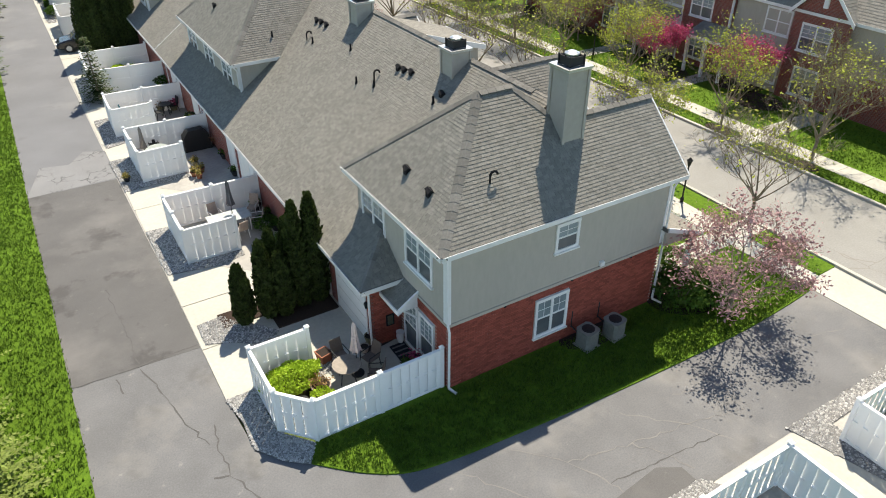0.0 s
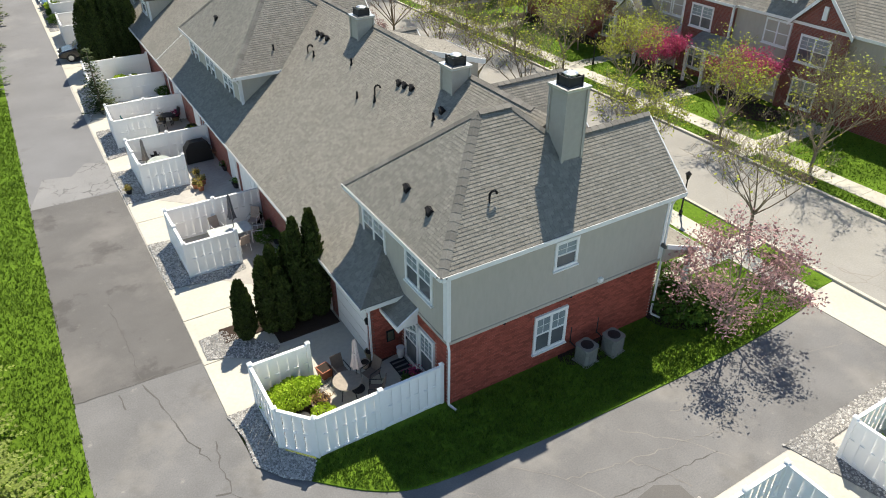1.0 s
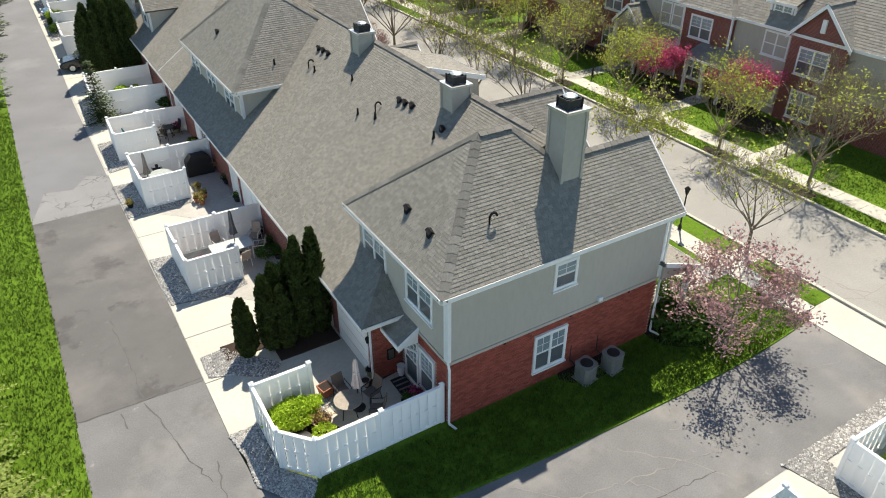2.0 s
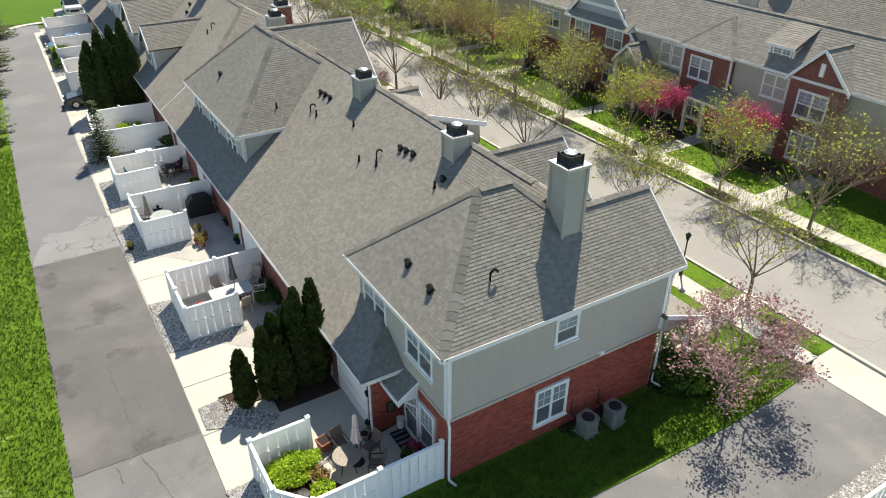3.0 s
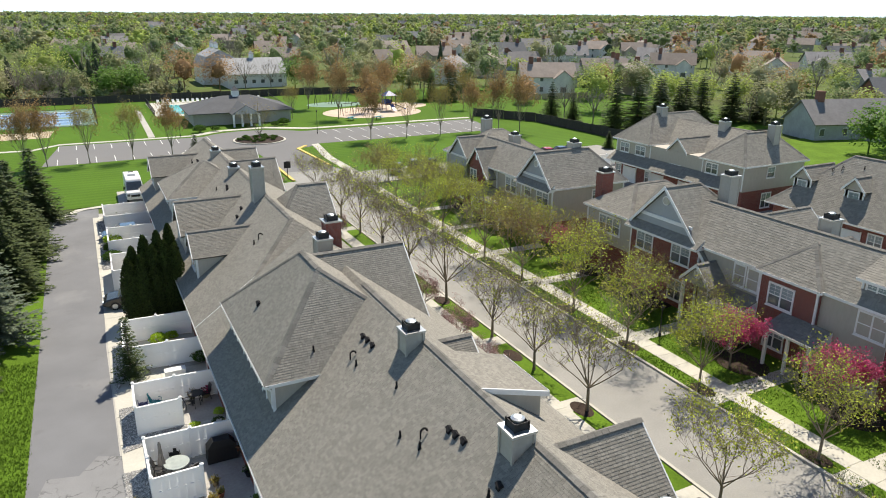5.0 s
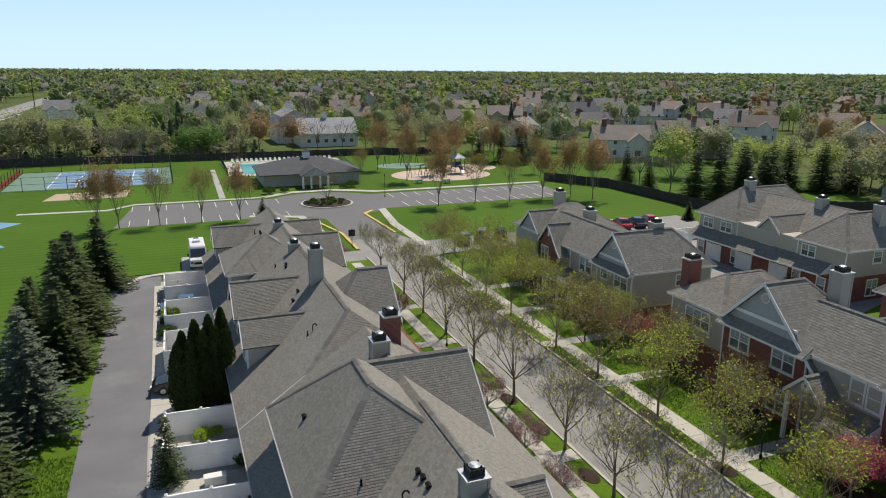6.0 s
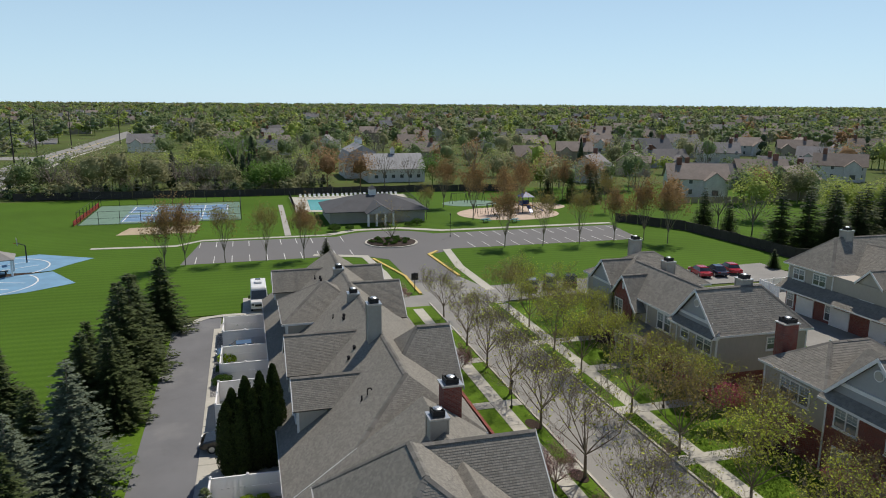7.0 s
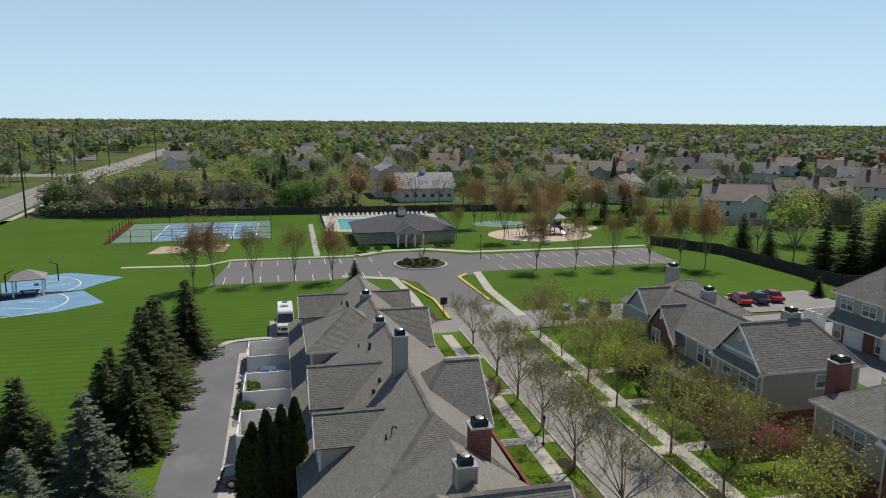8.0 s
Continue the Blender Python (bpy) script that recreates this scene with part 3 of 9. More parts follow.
# pale strip behind the houses, with its joints
strip = ground_part("pavement_drive", S().slab([(-6.8, 3.4), (0.2, 3.4), (0.2, 77), (-7.0, 77), (-6.95, 22.4)], -0.09, -0.004), M_CONC_D, "pale concrete drives between alley and garages", "pavement")
y = 3.4
while y < 74.5:
    for x0, x1 in ((-6.64 - 0.008 * max(0, min(y, 30) - 12), -4.0), (-3.98, -1.2)):
        part("paving_slab", S().slab([(x0, y), (x1, y), (x1, y + 2.96), (x0, y + 2.96)], -0.02, 0.022), M_CONC, strip)
    y += 3.0
ground_part("kerb_alley", S().slab(smooth_path([(-10.95, 72.62), (-9.8, 76.21), (-7.86, 78.92), (-6.04, 79.55), (-1.76, 79.71)], 5) + [(-1.74, 80.61), (-6.03, 80.44), (-8.32, 79.81), (-10.46, 76.8), (-11.66, 72.81)], -0.05, 0.06), M_CONC, "rounded concrete kerb where the alley ends", "kerb")

# ---- roundabout and car parks ----
ring = lambda cx, cy, r, n=48, ry=None: [(cx + r * math.cos(2 * math.pi * i / n), cy + (ry or r) * math.sin(2 * math.pi * i / n)) for i in range(n)]
ground_part("road_roundabout", S().slab(ring(21.2, 117.12, 11.5), -0.09, 0.0), M_ASPH_P, "grey asphalt roundabout", "road")
ground_part("road_entrance", S().slab([(18.43, 89.04), (25.51, 89.18), (25.03, 106.75), (28.32, 108.72), (13.04, 109.44), (18.2, 104.02)], -0.09, 0.004), M_ASPH_P, "asphalt entrance to the roundabout", "road")
lot_w = ground_part("road_car_park", S().slab([(-12.72, 107.81), (13.02, 108.54), (13.32, 124.83), (-10.55, 125.22)], -0.09, -0.004), M_ASPH_P, "grey asphalt car park with white bays", "road")
lot_e = ground_part("road_car_park", S().slab([(28.33, 109.73), (65.73, 110.03), (67.88, 124.56), (30.51, 123.84)], -0.09, -0.004), M_ASPH_P, "grey asphalt car park with white bays", "road")
for k, xs, rows in ((lot_w, range(0, 10), ((108.14, 112.86), (120.19, 124.82))), (lot_e, range(0, 13), ((109.86, 114.47), (119.29, 123.71)))):
    for i in xs:
        x = (-10.68 if k is lot_w else 34.21) + 2.66 * i
        for y0, y1 in rows:
            part("bay_line", S().slab([(x, y0), (x + 0.10, y0), (x + 0.10, y1), (x, y1)], -0.01, 0.003), M_LINE, k)
ground_part("kerb_island", S().slab(ring(21.2, 117.12, 4.6), -0.05, 0.14), M_CONC, "round concrete kerb of the planted island", "kerb")
ground_part("planting_bed", S().slab(ring(21.2, 117.12, 4.2), 0.0, 0.22), M_MULCH, "mulched bed in the roundabout island", "bed")
ground_part("kerb_yellow", S().slab([(17.87, 83.35), (18.25, 83.36), (18.4, 93.03), (16.02, 104.98), (15.63, 104.97), (18.01, 93.02)], -0.05, 0.15), M_YELLOW, "yellow painted kerb at the entrance", "kerb")
ground_part("kerb_yellow", S().slab([(25.45, 91.17), (25.83, 91.18), (25.3, 105.66), (27.16, 108), (26.78, 108.29), (24.83, 106.15)], -0.05, 0.15), M_YELLOW, "yellow painted kerb at the entrance", "kerb")
ground_part("pavement_park", S().slab([(-27.75, 122.93), (-14.41, 122.14), (-10.53, 126.03), (11.44, 126.21), (12.22, 127.33), (-10.52, 127.24), (-14.58, 123.34), (-27.73, 124.14)], -0.05, 0.02), M_CONC, "pale path along the car park", "pavement")
ground_part("pavement_park", S().slab([(11.43, 126.01), (17.24, 129.74), (24.9, 130.08), (32.47, 125.89), (68.86, 126.09), (68.89, 127.49), (33.46, 127.42), (25.89, 131.72), (16.32, 131.34), (10.51, 127.4)], -0.05, 0.02), M_CONC, "pale path in front of the pool house", "pavement")
ground_part("pavement_park", S().slab([(28.33, 109.22), (29.67, 109.65), (28.12, 97.21), (28.11, 83.27), (26.77, 83.24), (26.78, 97.19)], -0.05, 0.02), M_CONC, "pale path beside the entrance", "pavement")
ground_part("pavement_park", S().slab([(15.09, 83), (16.14, 83.02), (16.25, 95.98), (15.49, 107.78), (7.34, 110.85), (6.94, 109.63), (14.33, 106.55), (15.1, 95.96)], -0.05, 0.02), M_CONC, "pale path beside the entrance", "pavement")
ground_part("pavement_park", S().slab([(3.73, 127.89), (4.88, 127.91), (5.51, 167.44), (4.45, 167.41)], -0.05, 0.02), M_CONC_D, "pale path to the tennis court", "pavement")


# ---- cracks, seams and stains in the asphalt ----
CK = random.Random(15)
M_CRACK = mat("asphalt_crack", (0.105, 0.102, 0.099), (0.075, 0.073, 0.071), 20, 0.95)
M_SEAM = mat("asphalt_seam", (0.215, 0.208, 0.198), (0.165, 0.160, 0.153), 25, 0.95)


def crack(pts, width, material, z=0.004, name="crack"):
    """A wandering line in the road surface."""
    line = []
    for (x0, y0), (x1, y1) in zip(pts, pts[1:]):
        n = max(2, int(math.hypot(x1 - x0, y1 - y0) / 0.22))
        line += [(x0 + (x1 - x0) * i / n + CK.gauss(0, 0.035), y0 + (y1 - y0) * i / n + CK.gauss(0, 0.035)) for i in range(n)]
    line.append(pts[-1])
    s = S()
    ws = [width * CK.uniform(0.25, 1.25) for _ in line]
    for i in range(len(line) - 1):
        (x0, y0), (x1, y1) = line[i], line[i + 1]
        l = math.hypot(x1 - x0, y1 - y0) or 1
        nx, ny = -(y1 - y0) / l, (x1 - x0) / l
        a, b = ws[i] / 2, ws[i + 1] / 2
        s.add([(x0 - nx * a, y0 - ny * a, z), (x1 - nx * b, y1 - ny * b, z), (x1 + nx * b, y1 + ny * b, z), (x0 + nx * a, y0 + ny * a, z)], [(0, 1, 2, 3)])
    ground_part("road_" + name, s, material, "dark crack in the asphalt" if material is M_CRACK else "pale seam in the asphalt", "crack")


crack([(-8.81, 6.56), (-8.49, 5.3), (-8.22, 3.85), (-7.89, 2.6), (-7.66, 1.83)], 0.055, M_CRACK)
crack([(-7.31, 2.61), (-7.47, 1.45), (-7.43, 0.29), (-7.01, -0.77), (-6.53, -2.01), (-5.96, -3.16)], 0.05, M_CRACK)
crack([(-7.91, 0.47), (-7.48, 0.33)], 0.07, M_CRACK, 0.0055)
crack([(-9.59, 6.45), (-9.55, 5.57)], 0.06, M_CRACK)
crack([(-10.98, 6.71), (-8.86, 6.73), (-6.74, 6.81)], 0.05, M_CRACK, 0.010)
crack([(-8.99, 12.19), (-8.88, 9.57), (-8.76, 6.85)], 0.04, M_CRACK, 0.0115)
for pts in ([(0.35, -3.2), (1.51, -4.52), (2.08, -5.85), (2.27, -6.72)], [(1.51, -4.52), (3.65, -5.04), (5.79, -5.36), (7.94, -5.88)], [(3.65, -5.04), (4.42, -6.08), (4.62, -6.74)], [(4.24, -3.87), (5.79, -5.36), (6.57, -6.59)], [(-1.6, -3.06), (-0.44, -4.76), (0.52, -6.47)], [(6.38, -4.19), (8.53, -4.9), (11.07, -5.78)], [(2.08, -5.85), (4.23, -5.99), (6.38, -6.21)], [(10.39, -3.49), (12.45, -4.58), (14.6, -5.08)]):
    crack(pts, 0.045, M_SEAM if CK.random() < 0.75 else M_CRACK, CK.uniform(0.002, 0.0075))


# ---- the townhouse row ----
row = thing("townhouse_row", "row of grey-sided brick townhouses with grey shingle roofs and white trim", "townhouses")
PITCH = 0.93
ZE = 5.72            # upper eaves
RX, RZ = 5.95, 8.3   # main ridge
EX, EZ = -1.65, 2.9  # low eaves over the garages
ws = (RZ - EZ) / (RX - EX)


def west_z(x):
    return EZ + (x - EX) * ws


def downspout(house, pts, r=0.045):
    q = S()
    for a, b in zip(pts, pts[1:]):
        q.tube(a, b, r, n=4)
    part("downspout", q, M_TRIM, house)


# end unit: a hipped roof with a lower gabled arm towards the street
def south_z(y):
    return ZE + PITCH * (y + 0.3)


sw, nw, se = (-0.4, -0.3, ZE), (-0.4, 6.73, ZE), (9.85, -0.3, ZE)
YC, GY = 3.215, 2.07
A, B = (3.115, YC, south_z(YC)), (4.4, YC, south_z(YC))
C, D = (B[0] + YC - GY, GY, south_z(GY)), (9.85, GY, south_z(GY))
roof_face(row, (sw, se, D, C, B, A))
roof_face(row, (nw, sw, A))
roof_face(row, ((8.0, 6.73, ZE), nw, A, B))
roof_face(row, ((8.0, -0.3, ZE), (8.0, 6.73, ZE), B))
roof_face(row, ((9.85, 4.44, ZE), (5.0, 4.44, ZE), (C[0] - 0.2, GY, C[2]), D))
for a, b in ((sw, A), (A, B), (nw, A), (B, C), (C, D)):
    ridge_cap(row, a, b)
edge_trim(row, sw, se)
edge_trim(row, nw, sw)
edge_trim(row, (9.87, -0.3, ZE), (9.87, GY, D[2]), 0.22, 0.06, "rake_board")
edge_trim(row, (9.87, GY, D[2]), (9.87, 4.44, ZE), 0.22, 0.06, "rake_board")
part("gable_wall", S().add([(x, y, z) for x in (9.27, 9.43) for y, z in ((0.0, 5.5), (4.2, 5.5), (GY, 7.6))], [(2, 1, 0), (3, 4, 5), (0, 1, 4, 3), (1, 2, 5, 4), (2, 0, 3, 5)]), M_SIDING, row)
wall(row, 0, 0, 9.45, 0.2, 2.76, 5.66, M_SIDING)
wall(row, 0, 0.2, 0.2, 6.4, 2.76, 5.66, M_SIDING)
wall(row, 0.2, 6.2, 6.0, 6.4, 2.76, 5.66, M_SIDING)
wall(row, 9.25, 0.2, 9.45, 4.2, -0.1, 5.66, M_SIDING)
part("soffit", S().box(-0.3, -0.28, 5.60, 9.75, 0.1, 5.64), M_TRIM, row)
part("soffit", S().box(-0.38, 0.1, 5.60, 0.1, 6.6, 5.64), M_TRIM, row)
brick_core = wall(row, 0.02, 0.02, 9.43, 0.2, -0.1, 2.74, M_MORTAR, "brick_wall")
brick_core_w = wall(row, 0.02, 0.2, 0.2, 6.4, -0.1, 2.74, M_MORTAR, "brick_wall")
part("band_board", S().box(-0.03, -0.035, 2.72, 9.48, 0.1, 2.84), M_SIDING, row)
part("band_board", S().box(-0.035, 0.1, 2.72, 0.1, 3.2, 2.84), M_SIDING, row)
for x0 in (-0.03, 9.36):
    part("corner_board", S().box(x0, -0.03, 2.84, x0 + 0.13, 0.1, 5.6), M_TRIM, row)
part("corner_board", S().box(-0.035, 0.1, 2.84, 0.06, 0.22, 5.6), M_TRIM, row)
window(row, (3.68, 0, 0.80), (1, 0, 0), 1.26, 1.44, 2, 2, 2)
window(row, (4.29, 0, 4.25), (1, 0, 0), 0.80, 0.90, 2, 2, 1)
for y in (1.02, 4.3):
    window(row, (0, y + 1.6, 3.85), (0, -1, 0), 1.6, 1.2, 2, 2, 2)
downspout(row, [(-0.1, -0.14, 5.55), (-0.06, -0.1, 2.9), (-0.02, -0.12, 2.6), (-0.02, -0.1, 0.15), (0.1, -0.4, 0.08)])
downspout(row, [(9.5, -0.2, 5.5), (9.5, -0.08, 5.2), (9.5, -0.08, 0.2), (9.7, -0.4, 0.1)])
part("vent_hood", S().box(6.35, -0.12, 2.88, 6.53, 0.0, 3.05), M_TRIM, row)
for x in (2.2, 5.1, 7.9):
    part("wall_clip", S().box(x, -0.05, 2.66, x + 0.07, 0.0, 2.72), M_COPPER, row)
# alley side of the end unit: garage, door with its little roof, lamp
part("garage_door", S().box(-1.225, 3.72, 0.02, -1.17, 6.22, 2.15).box(-1.235, 3.62, 0.0, -1.17, 3.72, 2.25).box(-1.235, 6.22, 0.0, -1.17, 6.32, 2.25).box(-1.235, 3.72, 2.15, -1.17, 6.22, 2.25), M_TRIM, row)
for k in range(1, 4):
    part("panel_joint", S().box(-1.229, 3.74, 0.53 * k, -1.2, 6.20, 0.53 * k + 0.012), M_CONC_D, row)
window(row, (0, 2.88, 0.14), (0, -1, 0), 0.80, 1.95, 3, 4, 1, sill=False)
window(row, (0, 1.78, 0.42), (0, -1, 0), 0.80, 1.65, 3, 4, 1, sill=False)
part("lock_plate", S().box(-0.075, 2.76, 1.0, -0.05, 2.82, 1.12), M_COPPER, row)
roof_face(row, ((-0.80, 3.26, 2.42), (-0.80, 1.95, 2.42), (0.02, 1.95, 2.95), (0.02, 3.26, 2.95)))
edge_trim(row, (-0.82, 1.93, 2.42), (0.0, 1.93, 2.95), 0.2, 0.06, "rake_board")
edge_trim(row, (-0.83, 3.26, 2.42), (-0.83, 1.95, 2.42), 0.14, 0.05, "fascia")
part("porch_gable", S().plate([(-0.75, 2.0, 2.25), (0.0, 2.0, 2.25), (0.0, 2.0, 2.82)], 0.05), M_TRIM, row)
for y in (2.02, 3.16):
    part("bracket", S().tube((0, y, 1.75), (-0.6, y, 2.35), 0.045, n=4), M_TRIM, row)
part("wall_panel", S().box(-0.65, 3.20, 0.80, -0.33, 3.25, 1.30), M_COPPER, row)
part("wall_panel", S().box(-0.60, 3.185, 0.85, -0.38, 3.20, 1.25), mat("stained_glass", (0.05, 0.12, 0.09), (0.12, 0.06, 0.03), 12, 0.3), row)
part("wall_lamp", S().lathe([(0.05, 0.0), (0.08, 0.18), (0.10, 0.2), (0.02, 0.3)], 6, (-1.29, 3.45, 1.75)), M_COPPER, row)

# main roof over the middle units
YM1 = 34.3
roof_face(row, ((EX, YM1, EZ), (EX, 2.95, EZ), (0.0, 4.45, west_z(0)), (RX, 2.72, RZ), (RX, YM1, RZ)))
roof_face(row, ((EX, 2.95, EZ), (0.0, 2.95, EZ), (0.0, 4.45, west_z(0))))
roof_face(row, ((12.0, 3.3, RZ - 6.05 * ws), (12.0, YM1, RZ - 6.05 * ws), (RX, YM1, RZ), (RX, 2.72, RZ)))
ridge_cap(row, (RX, 3.8, RZ), (RX, 24.0, RZ))
ridge_cap(row, (EX, 2.95, EZ), (0, 4.45, west_z(0)), 0.13)
edge_trim(row, (EX, YM1, EZ), (EX, 2.95, EZ))
edge_trim(row, (EX, 2.95, EZ), (0, 2.95, EZ))
part("brick_wall", S().box(-1.2, 3.25, -0.1, -1.0, 34.3, 2.8).box(-0.995, 3.25, -0.1, 0.0, 3.45, 2.8), M_BRICKFAR, row)
for y0, y1 in ((7.1, 8.3), (10.6, 11.6), (16.0, 18.4), (19.2, 20.4), (26.2, 27.4), (31.4, 32.6)):
    part("back_door", S().box(-1.26, y0, 0.02, -1.2, y1, 2.1).box(-1.24, y0 - 0.1, 0.0, -1.2, y1 + 0.1, 2.2), M_TRIM, row)
wall(row, 10.9, 4.4, 11.1, 75, -0.1, 4.3, M_BRICKFAR, "brick_wall")
downspout(row, [(-1.62, 3.05, 2.8), (-1.25, 3.3, 2.4), (-1.25, 3.3, 0.1)])
for y in (16.6, 25.4, 33.9):
    downspout(row, [(-1.7, y, 2.8), (-1.25, y, 2.4), (-1.25, y, 0.1)])


def hip_end_gable(house, x0, xr, x1, yc, half, zr, slope):
    """A roof arm whose ridge runs along x, hipped at its inner end and gabled towards the street."""
    ze = zr - half * slope
    roof_face(house, ((x0, yc - half, ze), (x1, yc - half, ze), (x1, yc, zr), (xr, yc, zr)))
    roof_face(house, ((x1, yc + half, ze), (x0, yc + half, ze), (xr, yc, zr), (x1, yc, zr)))
    roof_face(house, ((x0, yc + half, ze), (x0, yc - half, ze), (xr, yc, zr)))
    ridge_cap(house, (xr, yc, zr), (x1, yc, zr))
    ridge_cap(house, (x0, yc - half, ze), (xr, yc, zr))
    for s in (-1, 1):
        edge_trim(house, (x1 + 0.02, yc + s * half, ze), (x1 + 0.02, yc, zr), 0.24, 0.06, "rake_board")
    h = half - 0.28
    part("gable_wall", S().add([(x, y, z) for x in (x1 - 0.46, x1 - 0.3) for y, z in ((yc - h, -0.1), (yc + h, -0.1), (yc + h, zr - 0.16 - h * slope), (yc, zr - 0.16), (yc - h, zr - 0.16 - h * slope))], [(4, 3, 2, 1, 0), (5, 6, 7, 8, 9)] + [(i, (i + 1) % 5, 5 + (i + 1) % 5, 5 + i) for i in range(5)]), M_SIDING, house)


# street gables
gable_x(row, 5.9, 10.95, 8.3, 2.35, 7.55, PITCH, wall_mat=M_SIDING, end=1, z_low=0)
gable_x(row, 5.9, 8.9, 17.7, 1.7, 7.45, 0.8, wall_mat=M_SIDING, end=1, z_low=0)
# street side: a shed dormer
roof_face(row, ((9.25, 11.8, 7.3), (9.25, 15.4, 7.3), (RX, 15.4, 8.28), (RX, 11.8, 8.28)))
edge_trim(row, (9.25, 11.8, 7.3), (9.25, 15.4, 7.3))
edge_trim(row, (9.25, 11.77, 7.3), (RX, 11.77, 8.28), 0.2, 0.06, "rake_board")
part("wall", S().plate([(RX, 12.05, 5.0), (8.95, 12.05, 4.0), (8.95, 12.05, 7.2), (RX, 12.05, 8.1)], -0.15), M_SIDING, row)
wall(row, 8.8, 12.2, 8.95, 15.2, 4.0, 7.15, M_SIDING)

# second block: a steep hip whose street side runs on to the main ridge
HX, HZ = 3.55, 9.48
r0, r1 = (HX, 24.15, HZ), (HX, 27.15, HZ)
h_sw, h_nw = (-0.4, 20.2, 5.65), (-0.4, 31.1, 5.65)
roof_face(row, (h_nw, h_sw, r0, r1))
roof_face(row, (h_sw, (7.5, 20.2, 5.65), (7.5, 21.26, 6.68), r0))
roof_face(row, ((7.5, 31.1, 5.65), h_nw, r1, (7.5, 30.04, 6.68)))
roof_face(row, ((7.5, 21.26, 6.68), (7.5, 30.04, 6.68), r1, r0))
for a, b in ((h_sw, r0), (h_nw, r1), (r0, r1), (r0, (5.6, 22.65, 8.02))):
    ridge_cap(row, a, b)
edge_trim(row, h_sw, (2.7, 20.2, 5.65))
edge_trim(row, h_nw, h_sw)
edge_trim(row, (2.7, 31.1, 5.65), h_nw)
hip_end_gable(row, 3.6, 3.65, 9.75, 27.7, 3.7, 9.0, PITCH)
wall(row, 0, 20.5, 0.2, 30.8, 2.8, 5.6, M_SIDING)
wall(row, 0.2, 20.5, 5.0, 20.7, 2.8, 5.6, M_SIDING)
wall(row, 0.2, 30.6, 5.0, 30.8, 2.8, 5.6, M_SIDING)
for y in (20.44, 30.7):
    part("corner_board", S().box(-0.03, y, 2.9, 0.1, y + 0.13, 5.55), M_TRIM, row)
for y in (21.9, 25.4, 28.9):
    window(row, (0, y + 1.6, 3.85), (0, -1, 0), 1.6, 1.2, 2, 2, 2)
downspout(row, [(-0.3, 20.25, 5.5), (-0.08, 20.42, 5.2), (-0.08, 20.42, 4.3)])

# third unit with a hipped end, and the row's far half
Y3, KX = 34.3, 2.3
PX, PY, PZ = 5.85, 38.0, 8.2
lz = lambda x: EZ + (x - EX) * (PZ - EZ) / (PX - EX)
roof_face(row, ((EX, 56, EZ), (EX, Y3, EZ), (KX, Y3, lz(KX)), (PX, PY, PZ), (PX, 56, PZ)))
roof_face(row, ((KX, Y3, lz(KX)), (9.8, Y3, lz(KX)), (PX, PY, PZ)))
roof_face(row, ((9.8, Y3, lz(KX)), (9.8, 56, lz(KX)), (PX, 56, PZ), (PX, PY, PZ)))
ridge_cap(row, (KX, Y3, lz(KX)), (PX, PY, PZ))
ridge_cap(row, (PX, PY, PZ), (PX, 56, PZ))
edge_trim(row, (EX, 56, EZ), (EX, Y3, EZ))
edge_trim(row, (EX, Y3 - 0.02, EZ), (KX, Y3 - 0.02, lz(KX)), 0.2, 0.06, "rake_board")
edge_trim(row, (KX, Y3, lz(KX)), (9.8, Y3, lz(KX)))
part("wall", S().plate([(-1.0, Y3 + 0.3, -0.1), (9.5, Y3 + 0.3, -0.1), (9.5, Y3 + 0.3, lz(KX) - 0.1), (KX, Y3 + 0.3, lz(KX) - 0.1), (-1.0, Y3 + 0.3, lz(-1.0) - 0.15)], -0.2), M_SIDING, row)
for x in (0.2, -0.75):
    window(row, (x, Y3 + 0.3, 0.2), (1, 0, 0), 0.75, 1.9, 2, 3, 1, sill=False)
part("brick_wall", S().box(-1.2, Y3 + 0.2, -0.1, -1.0, 75.0, 2.8), M_BRICKFAR, row)
for y, zr, half in ((42.4, 6.85, 1.85), (49.2, 7.45, 2.65)):
    gable_x(row, -0.7, 4.6, y, half, zr, 0.82, wall_x=-0.4, wall_mat=M_SIDING, end=-1, z_low=2.9)
    wall(row, -0.4, y - half + 0.25, 3.2, y - half + 0.4, 3.2, zr - half * 0.82 - 0.05, M_SIDING)
    part("corner_board", S().box(-0.44, y - half + 0.22, 3.4, -0.3, y - half + 0.36, zr - half * 0.82), M_TRIM, row)
    window(row, (-0.4, y + 0.6, zr - 2.7), (0, -1, 0), 1.2, 1.2, 2, 2, 1)
hip_end_gable(row, 4.9, 8.0, 10.3, 44.0, 3.5, 9.1, PITCH)
gable_x(row, 5.9, 10.6, 61.5, 3.2, 7.9, 0.85, wall_mat=M_SIDING, end=1, z_low=0)
gable_x(row, 5.9, 10.4, 69.5, 3.0, 7.6, 0.85, wall_mat=M_SIDING, end=1, z_low=0)
